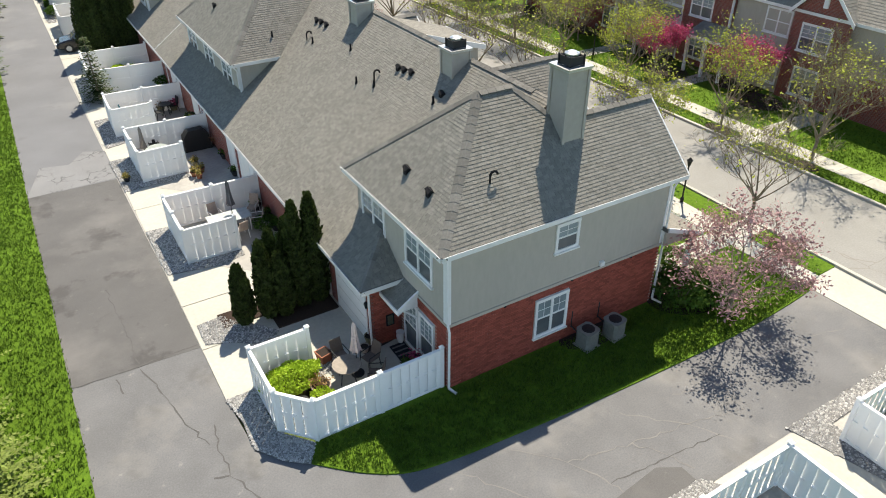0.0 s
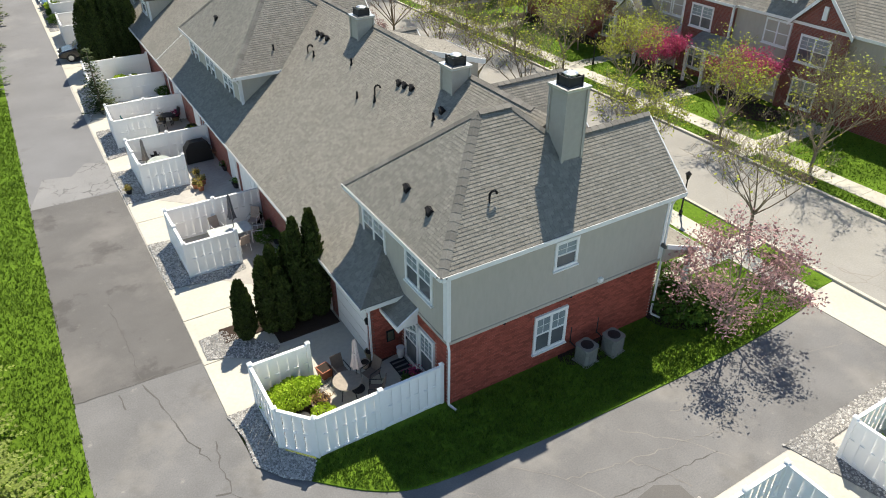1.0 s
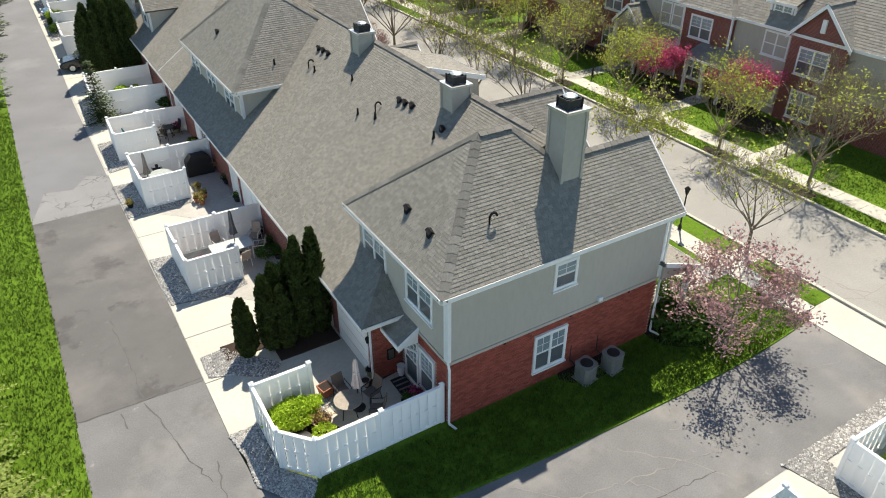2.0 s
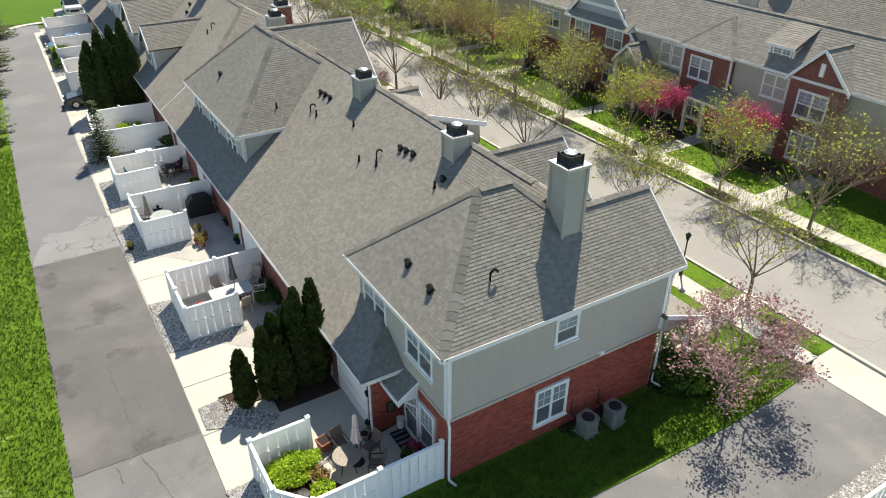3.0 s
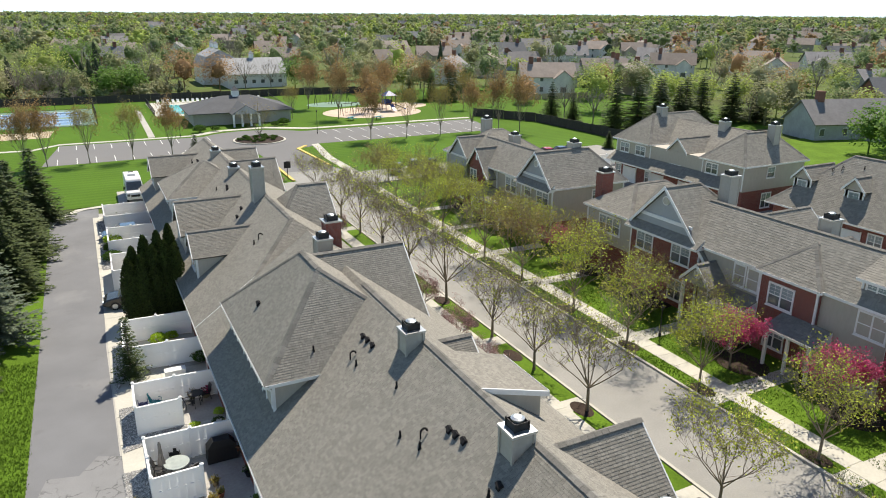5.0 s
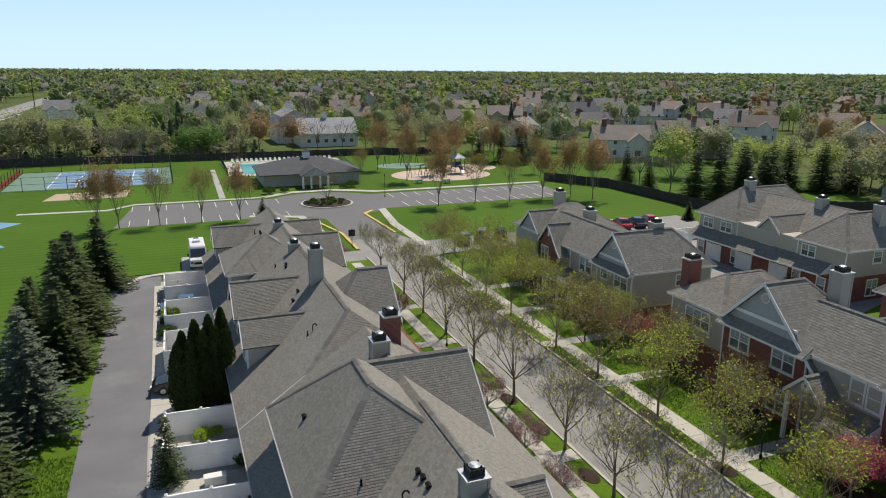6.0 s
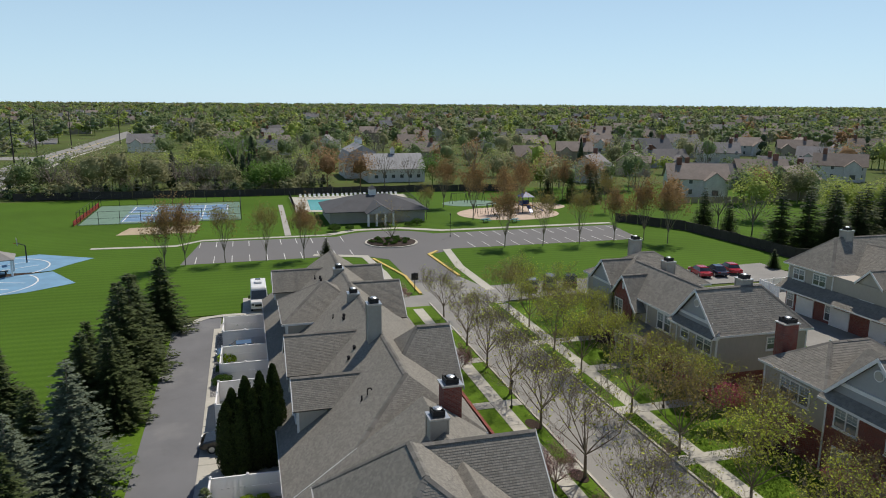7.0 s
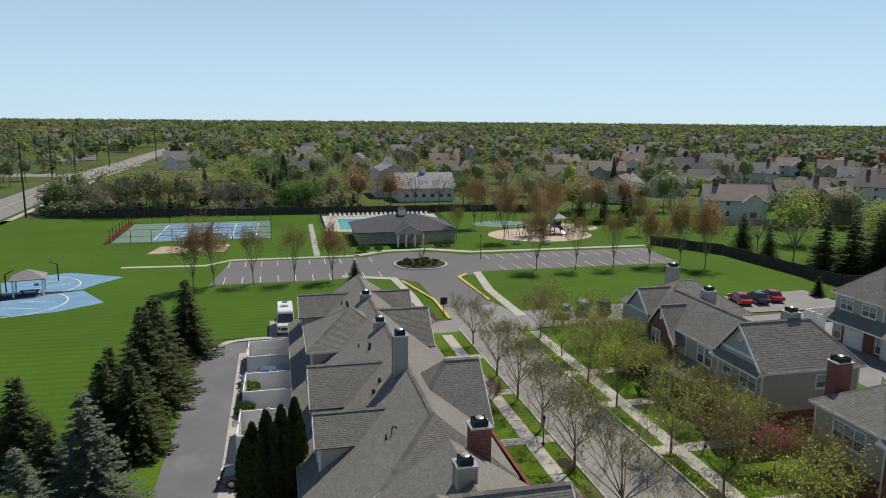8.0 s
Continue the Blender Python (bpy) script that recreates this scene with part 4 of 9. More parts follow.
# far units
FZ = 8.0
roof_face(row, ((EX, 75.4, EZ), (EX, 55.6, EZ), (PX, 55.6, FZ), (PX, 75.4, FZ)))
roof_face(row, ((11.5, 55.6, FZ - 4.0), (11.5, 75.4, FZ - 4.0), (PX, 75.4, FZ), (PX, 55.6, FZ)))
ridge_cap(row, (PX, 55.6, FZ), (PX, 75.4, FZ))
edge_trim(row, (EX, 75.4, EZ), (EX, 55.6, EZ))
part("wall", S().add([(x, y, z) for y in (74.8, 75.0) for x, z in ((-1.1, -0.1), (10.9, -0.1), (10.9, 4.2), (PX, FZ - 0.2), (-1.1, 3.1))], [(0, 1, 2, 3, 4), (9, 8, 7, 6, 5)] + [((i + 1) % 5, i, 5 + i, 5 + (i + 1) % 5) for i in range(5)]), M_SIDING, row)
hip(row, -0.4, 57.5, 7.6, 65.3, 5.6, 0.66, gutters="sw")
wall(row, 0, 57.8, 4.6, 65.0, 2.8, 5.55, M_SIDING)
part("corner_board", S().box(-0.03, 57.76, 2.9, 0.1, 57.9, 5.5), M_TRIM, row)
for y in (58.6, 62.4):
    window(row, (0, y + 1.5, 3.85), (0, -1, 0), 1.5, 1.2, 2, 2, 2)
gable_x(row, -0.7, 5.0, 71.2, 2.2, 7.1, 0.82, wall_x=-0.4, wall_mat=M_SIDING, end=-1, z_low=2.9)
wall(row, -0.4, 69.3, 3.2, 69.45, 3.2, 5.2, M_SIDING)
window(row, (-0.4, 71.8, 4.3), (0, -1, 0), 1.2, 1.2, 2, 2, 1)
# chimneys
chimney(row, 5.76, 1.85, 6.6, 9.75, 0.84, 0.84)
chimney(row, 5.45, 8.3, 6.8, 8.66, 0.82, 0.82)
chimney(row, 5.45, 16.9, 6.8, 8.66, 0.82, 0.82)
chimney(row, 5.7, 30.3, 6.8, 8.95, 0.86, 0.86)
chimney(row, 7.75, 35.0, 5.0, 8.55, 1.05, 1.0, M_BRICKFAR)
chimney(row, 5.35, 45.9, 5.8, 10.3, 0.86, 0.86)
chimney(row, 5.45, 56.1, 6.2, 8.3, 0.84, 0.84)
chimney(row, 5.5, 65.9, 6.2, 8.15, 0.84, 0.84)
# porch of the end unit
roof_face(row, ((11.5, -0.25, 2.78), (11.5, 3.4, 2.78), (9.4, 3.4, 3.55), (9.4, -0.25, 3.55)))
edge_trim(row, (11.5, -0.25, 2.78), (11.5, 3.4, 2.78))
part("porch_gable", S().plate([(9.46, -0.2, 2.75), (11.4, -0.2, 2.68), (9.46, -0.2, 3.45)], 0.1), M_SIDING, row)
edge_trim(row, (9.46, -0.27, 3.55), (11.5, -0.27, 2.78), 0.16, 0.06, "rake_board")
for y in (0.05, 3.1):
    part("porch_post", S().lathe([(0.16, 1.0), (0.12, 2.65)], 4, (11.25, y, 0)), M_TRIM, row)
    part("post_base", S().box(11.03, y - 0.22, -0.05, 11.47, y + 0.22, 1.0), M_BRICKFAR, row)
    part("base_cap", S().box(10.99, y - 0.26, 1.0, 11.51, y + 0.26, 1.06), M_CONC, row)
# vents on the roofs
for x, y, kind in ((4.38, 11.16, "box"), (4.42, 10.73, "box"), (4.47, 10.2, "box"), (3.59, 11.97, "hook"), (3.39, 11.6, "pipe"), (3.13, 12.85, "pipe"), (4.01, 7.63, "pipe"), (4.36, 7.56, "box"), (4.34, 20.0, "box"), (4.37, 19.5, "box"), (4.37, 18.87, "box"), (3.44, 19.34, "hook"), (3.47, 18.63, "pipe"), (4.06, 15.33, "pipe"), (2.7, 5.3, "pipe"), (3.67, 38.89, "hook"), (3.31, 38.75, "pipe"), (4.04, 46.44, "box"), (3.5, 45.5, "box"), (4.2, 53.0, "box"), (4.3, 53.6, "box"), (3.6, 55.0, "pipe"), (3.9, 67.0, "box"), (3.9, 67.8, "box"), (3.5, 69.0, "pipe")):
    roof_vent(row, x, y, west_z(x) + 0.05, kind)
roof_vent(row, 0.57, 3.53, ZE + 0.97 * PITCH + 0.06, "box")
roof_vent(row, 0.49, 1.92, ZE + 0.89 * PITCH + 0.06, "box")
roof_vent(row, 2.14, 0.99, south_z(0.99), "hook")
roof_vent(row, 0.9, 26.74, 5.65 + 1.3 * 0.97 + 0.05, "box")
roof_vent(row, 2.2, 21.06, 5.65 + 0.86 * 0.97, "pipe")


# ---- houses across the street ----
def house_shell(h, x0, y0, x1, y1, ze, z_brick=2.7, upper=None):
    wall(h, x0, y0, x1, y1, -0.1, z_brick, M_BRICKFAR, "brick_wall")
    wall(h, x0 + 0.02, y0 + 0.02, x1 - 0.02, y1 - 0.02, z_brick, ze, upper or M_SIDING)


def pent_roof(h, x0, x1, y0, y1, z0, z1):
    """A narrow lean-to roof along a front."""
    roof_face(h, ((x0, y1, z0), (x0, y0, z0), (x1, y0, z1), (x1, y1, z1)), course=0.2)
    edge_trim(h, (x0, y1, z0), (x0, y0, z0))
    for y in (y0, y1):
        part("pent_end", S().add([(x0, y - 0.03, z0 - 0.1), (x1, y - 0.03, z0 - 0.1), (x1, y - 0.03, z1 - 0.02), (x0, y + 0.03, z0 - 0.1), (x1, y + 0.03, z0 - 0.1), (x1, y + 0.03, z1 - 0.02)], [(0, 1, 2), (5, 4, 3), (0, 3, 4, 1), (1, 4, 5, 2), (2, 5, 3, 0)]), M_TRIM, h)


def porch(h, x0, x1, y0, y1, z0, z1, posts):
    """A lean-to porch roof on square white posts."""
    pent_roof(h, x0, x1, y0, y1, z0, z1)
    for i in range(posts):
        y = y0 + 0.2 + (y1 - y0 - 0.4) * i / (posts - 1)
        part("porch_post", S().box(x0 + 0.12, y - 0.09, -0.05, x0 + 0.30, y + 0.09, z0 - 0.05), M_TRIM, h)


def corner(h, x, y, z0, z1, w=0.13):
    part("corner_board", S().box(x - 0.04, y - w / 2, z0, x + 0.08, y + w / 2, z1), M_TRIM, h)


def street_gable(h, x0, xr, x1, yc, half, zr, slope, wall_mat, vent):
    """A front gable with a round vent; its ridge runs back and ends in a hip."""
    ze = zr - half * slope
    roof_face(h, ((x0, yc - half, ze), (x1, yc - half, ze), (xr, yc, zr), (x0, yc, zr)), course=0.2)
    roof_face(h, ((x1, yc + half, ze), (x0, yc + half, ze), (x0, yc, zr), (xr, yc, zr)), course=0.2)
    roof_face(h, ((x1, yc - half, ze), (x1, yc + half, ze), (xr, yc, zr)), course=0.2)
    ridge_cap(h, (x0, yc, zr), (xr, yc, zr))
    ridge_cap(h, (x1, yc - half, ze), (xr, yc, zr))
    for s in (-1, 1):
        edge_trim(h, (x0 - 0.02, yc + s * half, ze), (x0 - 0.02, yc, zr), 0.26, 0.07, "rake_board")
    k = half - 0.2
    pts = [(yc - k, ze - 0.1), (yc + k, ze - 0.1), (yc + k, zr - 0.14 - k * slope), (yc, zr - 0.14), (yc - k, zr - 0.14 - k * slope)]
    part("gable_wall", S().add([(x, y, z) for x in (x0 + 0.3, x0 + 0.46) for y, z in pts], [(0, 1, 2, 3, 4), (9, 8, 7, 6, 5)] + [((i + 1) % 5, i, 5 + i, 5 + (i + 1) % 5) for i in range(5)]), wall_mat, h)
    disc = [(0.36 * math.cos(i * math.pi / 12), 0.36 * math.sin(i * math.pi / 12)) for i in range(24)]
    for rad, xo, m in ((1.0, 0.24, M_TRIM), (0.8, 0.22, M_CONC)):
        part("gable_vent", S().add([(x0 + x, yc + a * rad, zr - vent + b * rad) for x in (0.3, xo) for a, b in disc], [tuple(range(24)), tuple(range(24, 48))[::-1]] + [(i, (i + 1) % 24, 24 + (i + 1) % 24, 24 + i) for i in range(24)]), m, h)


bld = thing("townhouse_row", "long brick and grey townhouse row with front gables and round vents", "townhouses")
house_shell(bld, 33.35, -8, 43.0, 40.0, 5.6)
roof_face(bld, ((33.0, 34.0, 5.7), (33.0, -8.4, 5.7), (36.0, -8.4, 8.4), (36.0, 34.0, 8.4)), course=0.2)
roof_face(bld, ((43.4, -8.4, 5.0), (43.4, 34.0, 5.0), (36.0, 34.0, 8.4), (36.0, -8.4, 8.4)), course=0.2)
ridge_cap(bld, (36.0, -8, 8.4), (36.0, 28.6, 8.4))
edge_trim(bld, (33.0, 26.0, 5.7), (33.0, 21.3, 5.7))
edge_trim(bld, (33.0, 16.4, 5.7), (33.0, -8.4, 5.7))
street_gable(bld, 32.9, 36.5, 40.2, 30.4, 3.65, 9.3, 0.99, M_GABLE, 1.15)
roof_face(bld, ((32.9, 25.6, 4.58), (34.4, 25.6, 4.58), (34.4, 26.76, 5.7), (32.9, 26.76, 5.7)), course=0.2)
edge_trim(bld, (32.88, 25.6, 4.58), (32.88, 26.8, 5.72), 0.26, 0.07, "rake_board")
part("gable_band", S().box(33.1, 27.5, 6.55, 33.2, 33.1, 6.8), M_TRIM, bld)
pent_roof(bld, 32.55, 33.3, 26.3, 34.1, 5.45, 6.05)
part("brick_wall", S().box(33.2, 26.5, -0.1, 33.36, 34.0, 5.5), M_BRICKFAR, bld)
hip(bld, 33.0, 33.9, 42.6, 40.2, 5.7, 0.67, course=0.2)
hip(bld, 32.7, 16.4, 41.0, 21.3, 5.7, 0.87, course=0.2, gutters="snw")
part("brick_wall", S().box(33.02, 16.7, -0.1, 33.36, 21.0, 5.6), M_BRICKFAR, bld)
gable_x(bld, 32.7, 36.5, 10.2, 2.2, 7.85, 1.03, wall_mat=M_BRICKFAR, end=-1, course=0.2, z_low=0)
gable_x(bld, 36.5, 43.9, 25.9, 1.9, 7.6, 0.9, wall_mat=M_SIDING, end=1, course=0.2)
part("gable_vent", S().box(32.9, 10.05, 6.1, 33.0, 10.35, 6.9), M_TRIM, bld)
for y0, y1, z0, z1, x, n in ((31.45, 33.15, 3.7, 5.0, 33.2, 2), (27.5, 29.25, 3.7, 5.1, 33.2, 2), (22.5, 23.35, 3.85, 5.25, 33.35, 1), (21.35, 22.2, 3.85, 5.25, 33.35, 1), (18.4, 20.15, 3.6, 5.0, 33.02, 2), (12.5, 14.2, 3.85, 5.25, 33.35, 2), (9.4, 11.3, 3.4, 4.9, 33.0, 2), (2.0, 3.8, 3.7, 5.1, 33.35, 2), (27.8, 29.2, 0.7, 2.2, 33.2, 2), (31.6, 33.0, 0.7, 2.2, 33.2, 2), (18.6, 20.0, 0.7, 2.2, 33.02, 2), (12.6, 14.0, 0.7, 2.2, 33.35, 2), (9.5, 11.1, 0.6, 2.2, 33.0, 2)):
    window(bld, (x, y1, z0), (0, -1, 0), y1 - y0, z1 - z0, 2, 3, n)
for y0, y1 in ((21.1, 26.4), (12.0, 16.6)):
    part("wall_panel", S().box(33.32, y0, -0.1, 33.36, y1, 5.6), M_SIDING, bld)
for x, y in ((33.2, 26.55), (33.2, 33.95), (33.02, 16.75), (33.02, 20.95), (33.35, 12.25), (33.35, 39.9)):
    corner(bld, x, y, 0, 5.5)
window(bld, (33.35, 38.2, 3.8), (0, -1, 0), 2.6, 1.3, 2, 3, 3)
gable_x(bld, 31.4, 33.5, 25.1, 1.45, 4.95, 1.0, wall_mat=M_GABLE, end=-1, vent=0.65, course=0.2, z_low=3.3)
for y in (23.9, 26.3):
    part("porch_post", S().box(31.55, y - 0.11, -0.05, 31.77, y + 0.11, 3.4), M_TRIM, bld)
porch(bld, 31.0, 33.35, 20.9, 23.6, 2.75, 3.5, 2)
porch(bld, 31.3, 33.05, 15.4, 18.9, 2.75, 3.4, 3)
roof_face(bld, ((33.5, 14.9, 7.12), (33.5, 12.65, 7.12), (36.3, 12.65, 8.45), (36.3, 14.9, 8.45)), course=0.2)
edge_trim(bld, (33.5, 14.9, 7.12), (33.5, 12.65, 7.12))
wall(bld, 33.85, 12.85, 36.0, 14.7, 5.6, 7.1, M_SIDING)
window(bld, (33.85, 14.35, 6.15), (0, -1, 0), 1.2, 0.75, 2, 2, 2)
for y in (12.9, 14.65):
    corner(bld, 33.85, y, 6.0, 7.05)
chimney(bld, 37.9, 28.7, 5, 10.0, 0.95, 0.95)
chimney(bld, 38.0, 20.1, 5, 8.75, 0.95, 0.95)
chimney(bld, 38.0, 4.0, 5, 9.0, 0.95, 0.95)
chimney(bld, 35.35, 40.35, -0.1, 8.2, 1.25, 0.9, M_BRICKFAR)

bla = thing("townhouse_row", "grey and brick townhouse row with white rakes beside the park", "townhouses")
house_shell(bla, 33.4, 45.5, 42.2, 68.0, 5.6, 2.3)
street_gable(bla, 32.9, 39.4, 42.5, 48.2, 3.05, 8.9, 1.04, M_GABLE, 1.2)
edge_trim(bla, (33.0, 45.15, 5.72), (42.5, 45.15, 5.72))
edge_trim(bla, (42.5, 45.15, 5.72), (42.5, 51.25, 5.72))
roof_face(bla, ((33.0, 62.0, 5.7), (33.0, 51.0, 5.7), (35.8, 51.0, 8.2), (35.8, 62.0, 8.2)), course=0.2)
roof_face(bla, ((42.5, 50.0, 5.2), (42.5, 62.0, 5.2), (35.8, 62.0, 8.2), (35.8, 50.0, 8.2)), course=0.2)
ridge_cap(bla, (35.8, 49.0, 8.2), (35.8, 62.0, 8.2))
edge_trim(bla, (33.0, 57.0, 5.7), (33.0, 51.2, 5.7))
gable_x(bla, 32.2, 36.4, 58.85, 1.9, 7.6, 1.12, wall_mat=M_BRICKFAR, end=-1, course=0.2, z_low=0)
roof_face(bla, ((32.2, 55.95, 4.55), (33.8, 55.95, 4.55), (33.8, 56.98, 5.5), (32.2, 56.98, 5.5)), course=0.2)
edge_trim(bla, (32.18, 55.95, 4.55), (32.18, 57.0, 5.5), 0.26, 0.07, "rake_board")
part("gable_vent", S().box(32.42, 58.72, 6.2, 32.5, 58.98, 6.8), M_TRIM, bla)
gable_x(bla, 32.8, 38, 64.2, 2.3, 7.95, 0.97, wall_mat=M_GABLE, end=-1, course=0.2, z_low=3.0)
hip(bla, 33.2, 60.0, 43.4, 68.6, 5.7, 0.65, course=0.2)
pent_roof(bla, 32.55, 33.35, 45.2, 51.2, 5.5, 6.1)
part("gable_band", S().box(33.1, 45.9, 6.35, 33.2, 50.5, 6.58), M_TRIM, bla)
part("gable_band", S().box(32.98, 62.3, 5.6, 33.1, 66.1, 5.8), M_TRIM, bla)
porch(bla, 31.0, 33.4, 51.6, 57.6, 2.75, 3.5, 3)
for y0, y1, z0, z1, x, n in ((63.4, 65.2, 3.6, 4.9, 33.4, 2), (58.9, 60.2, 3.5, 4.95, 32.5, 2), (53.15, 54.0, 3.75, 5.2, 33.4, 1), (52.0, 52.9, 3.75, 5.2, 33.4, 1), (49.3, 50.3, 4.1, 5.2, 33.4, 1), (46.2, 48.1, 3.8, 5.2, 33.4, 2), (46.2, 47.9, 0.7, 2.2, 33.4, 2), (58.2, 59.8, 0.7, 2.2, 32.5, 2), (63.5, 65.0, 0.7, 2.2, 33.4, 2)):
    window(bla, (x, y1, z0), (0, -1, 0), y1 - y0, z1 - z0, 2, 3, n)
window(bla, (38.3, 45.5, 4.1), (1, 0, 0), 0.8, 0.95, 2, 2, 1)
for y in (45.56, 51.0, 55.9, 61.6, 67.9):
    corner(bla, 33.4, y, 0, 5.5)
part("corner_board", S().box(42.1, 45.46, 2.3, 42.24, 45.6, 5.5), M_TRIM, bla)
downspout(bla, [(33.2, 45.3, 5.5), (33.32, 45.42, 5.1), (33.32, 45.42, 0.1)])
chimney(bla, 38.1, 48.75, 5, 9.3, 0.95, 0.95)
chimney(bla, 38.0, 66.3, 5, 9.4, 0.95, 0.95)
chimney(bla, 38.0, 59.8, 5, 8.4, 0.95, 0.95)

blc = thing("townhouse_row", "grey-sided townhouse row with dormers and brick ground floor behind", "townhouses")
house_shell(blc, 59.0, 44.9, 69.0, 66.5, 5.6)
hip(blc, 58.6, 59.7, 73.0, 66.9, 5.7, 0.95, course=0.2)
hip(blc, 58.5, 44.5, 69.2, 51.2, 5.7, 0.95, course=0.2)
roof_face(blc, ((57.4, 62.5, 2.9), (57.4, 49.5, 2.9), (66.0, 49.5, 8.4), (66.0, 62.5, 8.4)), course=0.2)
roof_face(blc, ((74.6, 49.5, 2.9), (74.6, 62.5, 2.9), (66.0, 62.5, 8.4), (66.0, 49.5, 8.4)), course=0.2)
ridge_cap(blc, (66.0, 49.5, 8.4), (66.0, 62.5, 8.4))
edge_trim(blc, (57.4, 62.5, 2.9), (57.4, 49.5, 2.9))
pent_roof(blc, 57.4, 59.0, 62.5, 66.6, 2.9, 3.9)
pent_roof(blc, 57.4, 59.0, 46.6, 49.5, 2.9, 3.9)
gable_x(blc, 58.8, 65.0, 55.2, 1.75, 7.3, 0.95, wall_mat=M_SIDING, end=-1, course=0.2, z_low=3.4)
wall(blc, 59.1, 53.7, 63, 56.7, 3.4, 5.6, M_SIDING)
window(blc, (59.1, 56.2, 4.1), (0, -1, 0), 1.7, 1.1, 2, 2, 2)
for y in (53.75, 56.65):
    corner(blc, 59.1, y, 3.6, 5.6)
for y0, y1 in ((64.0, 65.6), (60.9, 62.6), (48.75, 50.4)):
    window(blc, (59.0, y1, 4.05), (0, -1, 0), y1 - y0, 1.1, 2, 2, 2)
for y in (45.0, 51.0, 59.9, 66.4):
    corner(blc, 59.0, y, 2.8, 5.5)
window(blc, (62.8, 44.9, 4.1), (1, 0, 0), 1.1, 1.1, 2, 2, 1)
window(blc, (62.4, 44.9, 0.6), (1, 0, 0), 1.4, 1.6, 2, 2, 2)
for y in (62.2, 57.2, 52.0):
    part("garage_door", S().box(58.9, y, 0, 59.02, y + 2.4, 2.1).box(58.88, y - 0.1, 0, 59.0, y, 2.2).box(58.88, y + 2.4, 0, 59.0, y + 2.5, 2.2), M_TRIM, blc)
for y in (60.4, 51.2, 48.0, 66.2):
    window(blc, (58.98, y, 0.5), (0, -1, 0), 0.95, 1.6, 2, 3, 1, sill=False)
chimney(blc, 65.3, 46.8, 6, 9.6, 0.95, 0.95)
chimney(blc, 65.6, 54.3, 6, 9.0, 0.95, 0.95)
chimney(blc, 63.6, 63.3, 6, 9.85, 0.95, 0.95)

bld2 = thing("townhouse_row", "long grey roofed townhouse row with two gabled dormers", "townhouses")
house_shell(bld2, 58.6, -12, 68.6, 40.3, 2.85)
roof_face(bld2, ((57.9, 40.9, 2.9), (57.9, -12.5, 2.9), (63.4, -12.5, 8.3), (63.4, 35.4, 8.3)), course=0.2)
roof_face(bld2, ((69.0, -12.5, 2.9), (69.0, 40.9, 2.9), (63.4, 35.4, 8.3), (63.4, -12.5, 8.3)), course=0.2)
roof_face(bld2, ((69.0, 40.9, 2.9), (57.9, 40.9, 2.9), (63.4, 35.4, 8.3)), course=0.2)
ridge_cap(bld2, (63.4, -12.5, 8.3), (63.4, 35.4, 8.3))
ridge_cap(bld2, (57.9, 40.9, 2.9), (63.4, 35.4, 8.3))
edge_trim(bld2, (57.9, 40.9, 2.9), (57.9, -12.5, 2.9))
for y in (38.3, 32.6, 20.0, 14.0):
    gable_x(bld2, 59.6, 64.5, y, 1.25, 6.95, 1.05, wall_mat=M_SIDING, end=-1, course=0.2, z_low=3.8)
    wall(bld2, 59.9, y - 0.98, 63.0, y + 0.98, 3.8, 5.6, M_SIDING)
    window(bld2, (59.88, y + 0.5, 4.2), (0, -1, 0), 1.0, 1.2, 2, 2, 1)
    for s in (-0.95, 0.95):
        corner(bld2, 59.9, y + s, 4.2, 5.6)
for y in (6.0, 12.0, 18.6, 24.6, 31.6, 37.0):
    part("garage_door", S().box(58.5, y - 1.2, 0, 58.62, y + 1.2, 2.1).box(58.48, y - 1.3, 0, 58.6, y - 1.2, 2.2).box(58.48, y + 1.2, 0, 58.6, y + 1.3, 2.2), M_TRIM, bld2)
    window(bld2, (58.6, y - 2.0, 0.9), (0, -1, 0), 1.3, 1.3, 2, 2, 2)
chimney(bld2, 63.9, 31.0, 7, 9.0, 0.95, 0.95)
chimney(bld2, 63.9, 16.0, 7, 9.0, 0.95, 0.95)
for x, y, kind in ((61.6, 36.4, "hook"), (61.9, 35.6, "hook"), (62.2, 29.2, "box"), (62.2, 28.4, "box"), (62.4, 33.6, "pipe")):
    roof_vent(bld2, x, y, 2.9 + (x - 57.9) * 0.982 + 0.03, kind)


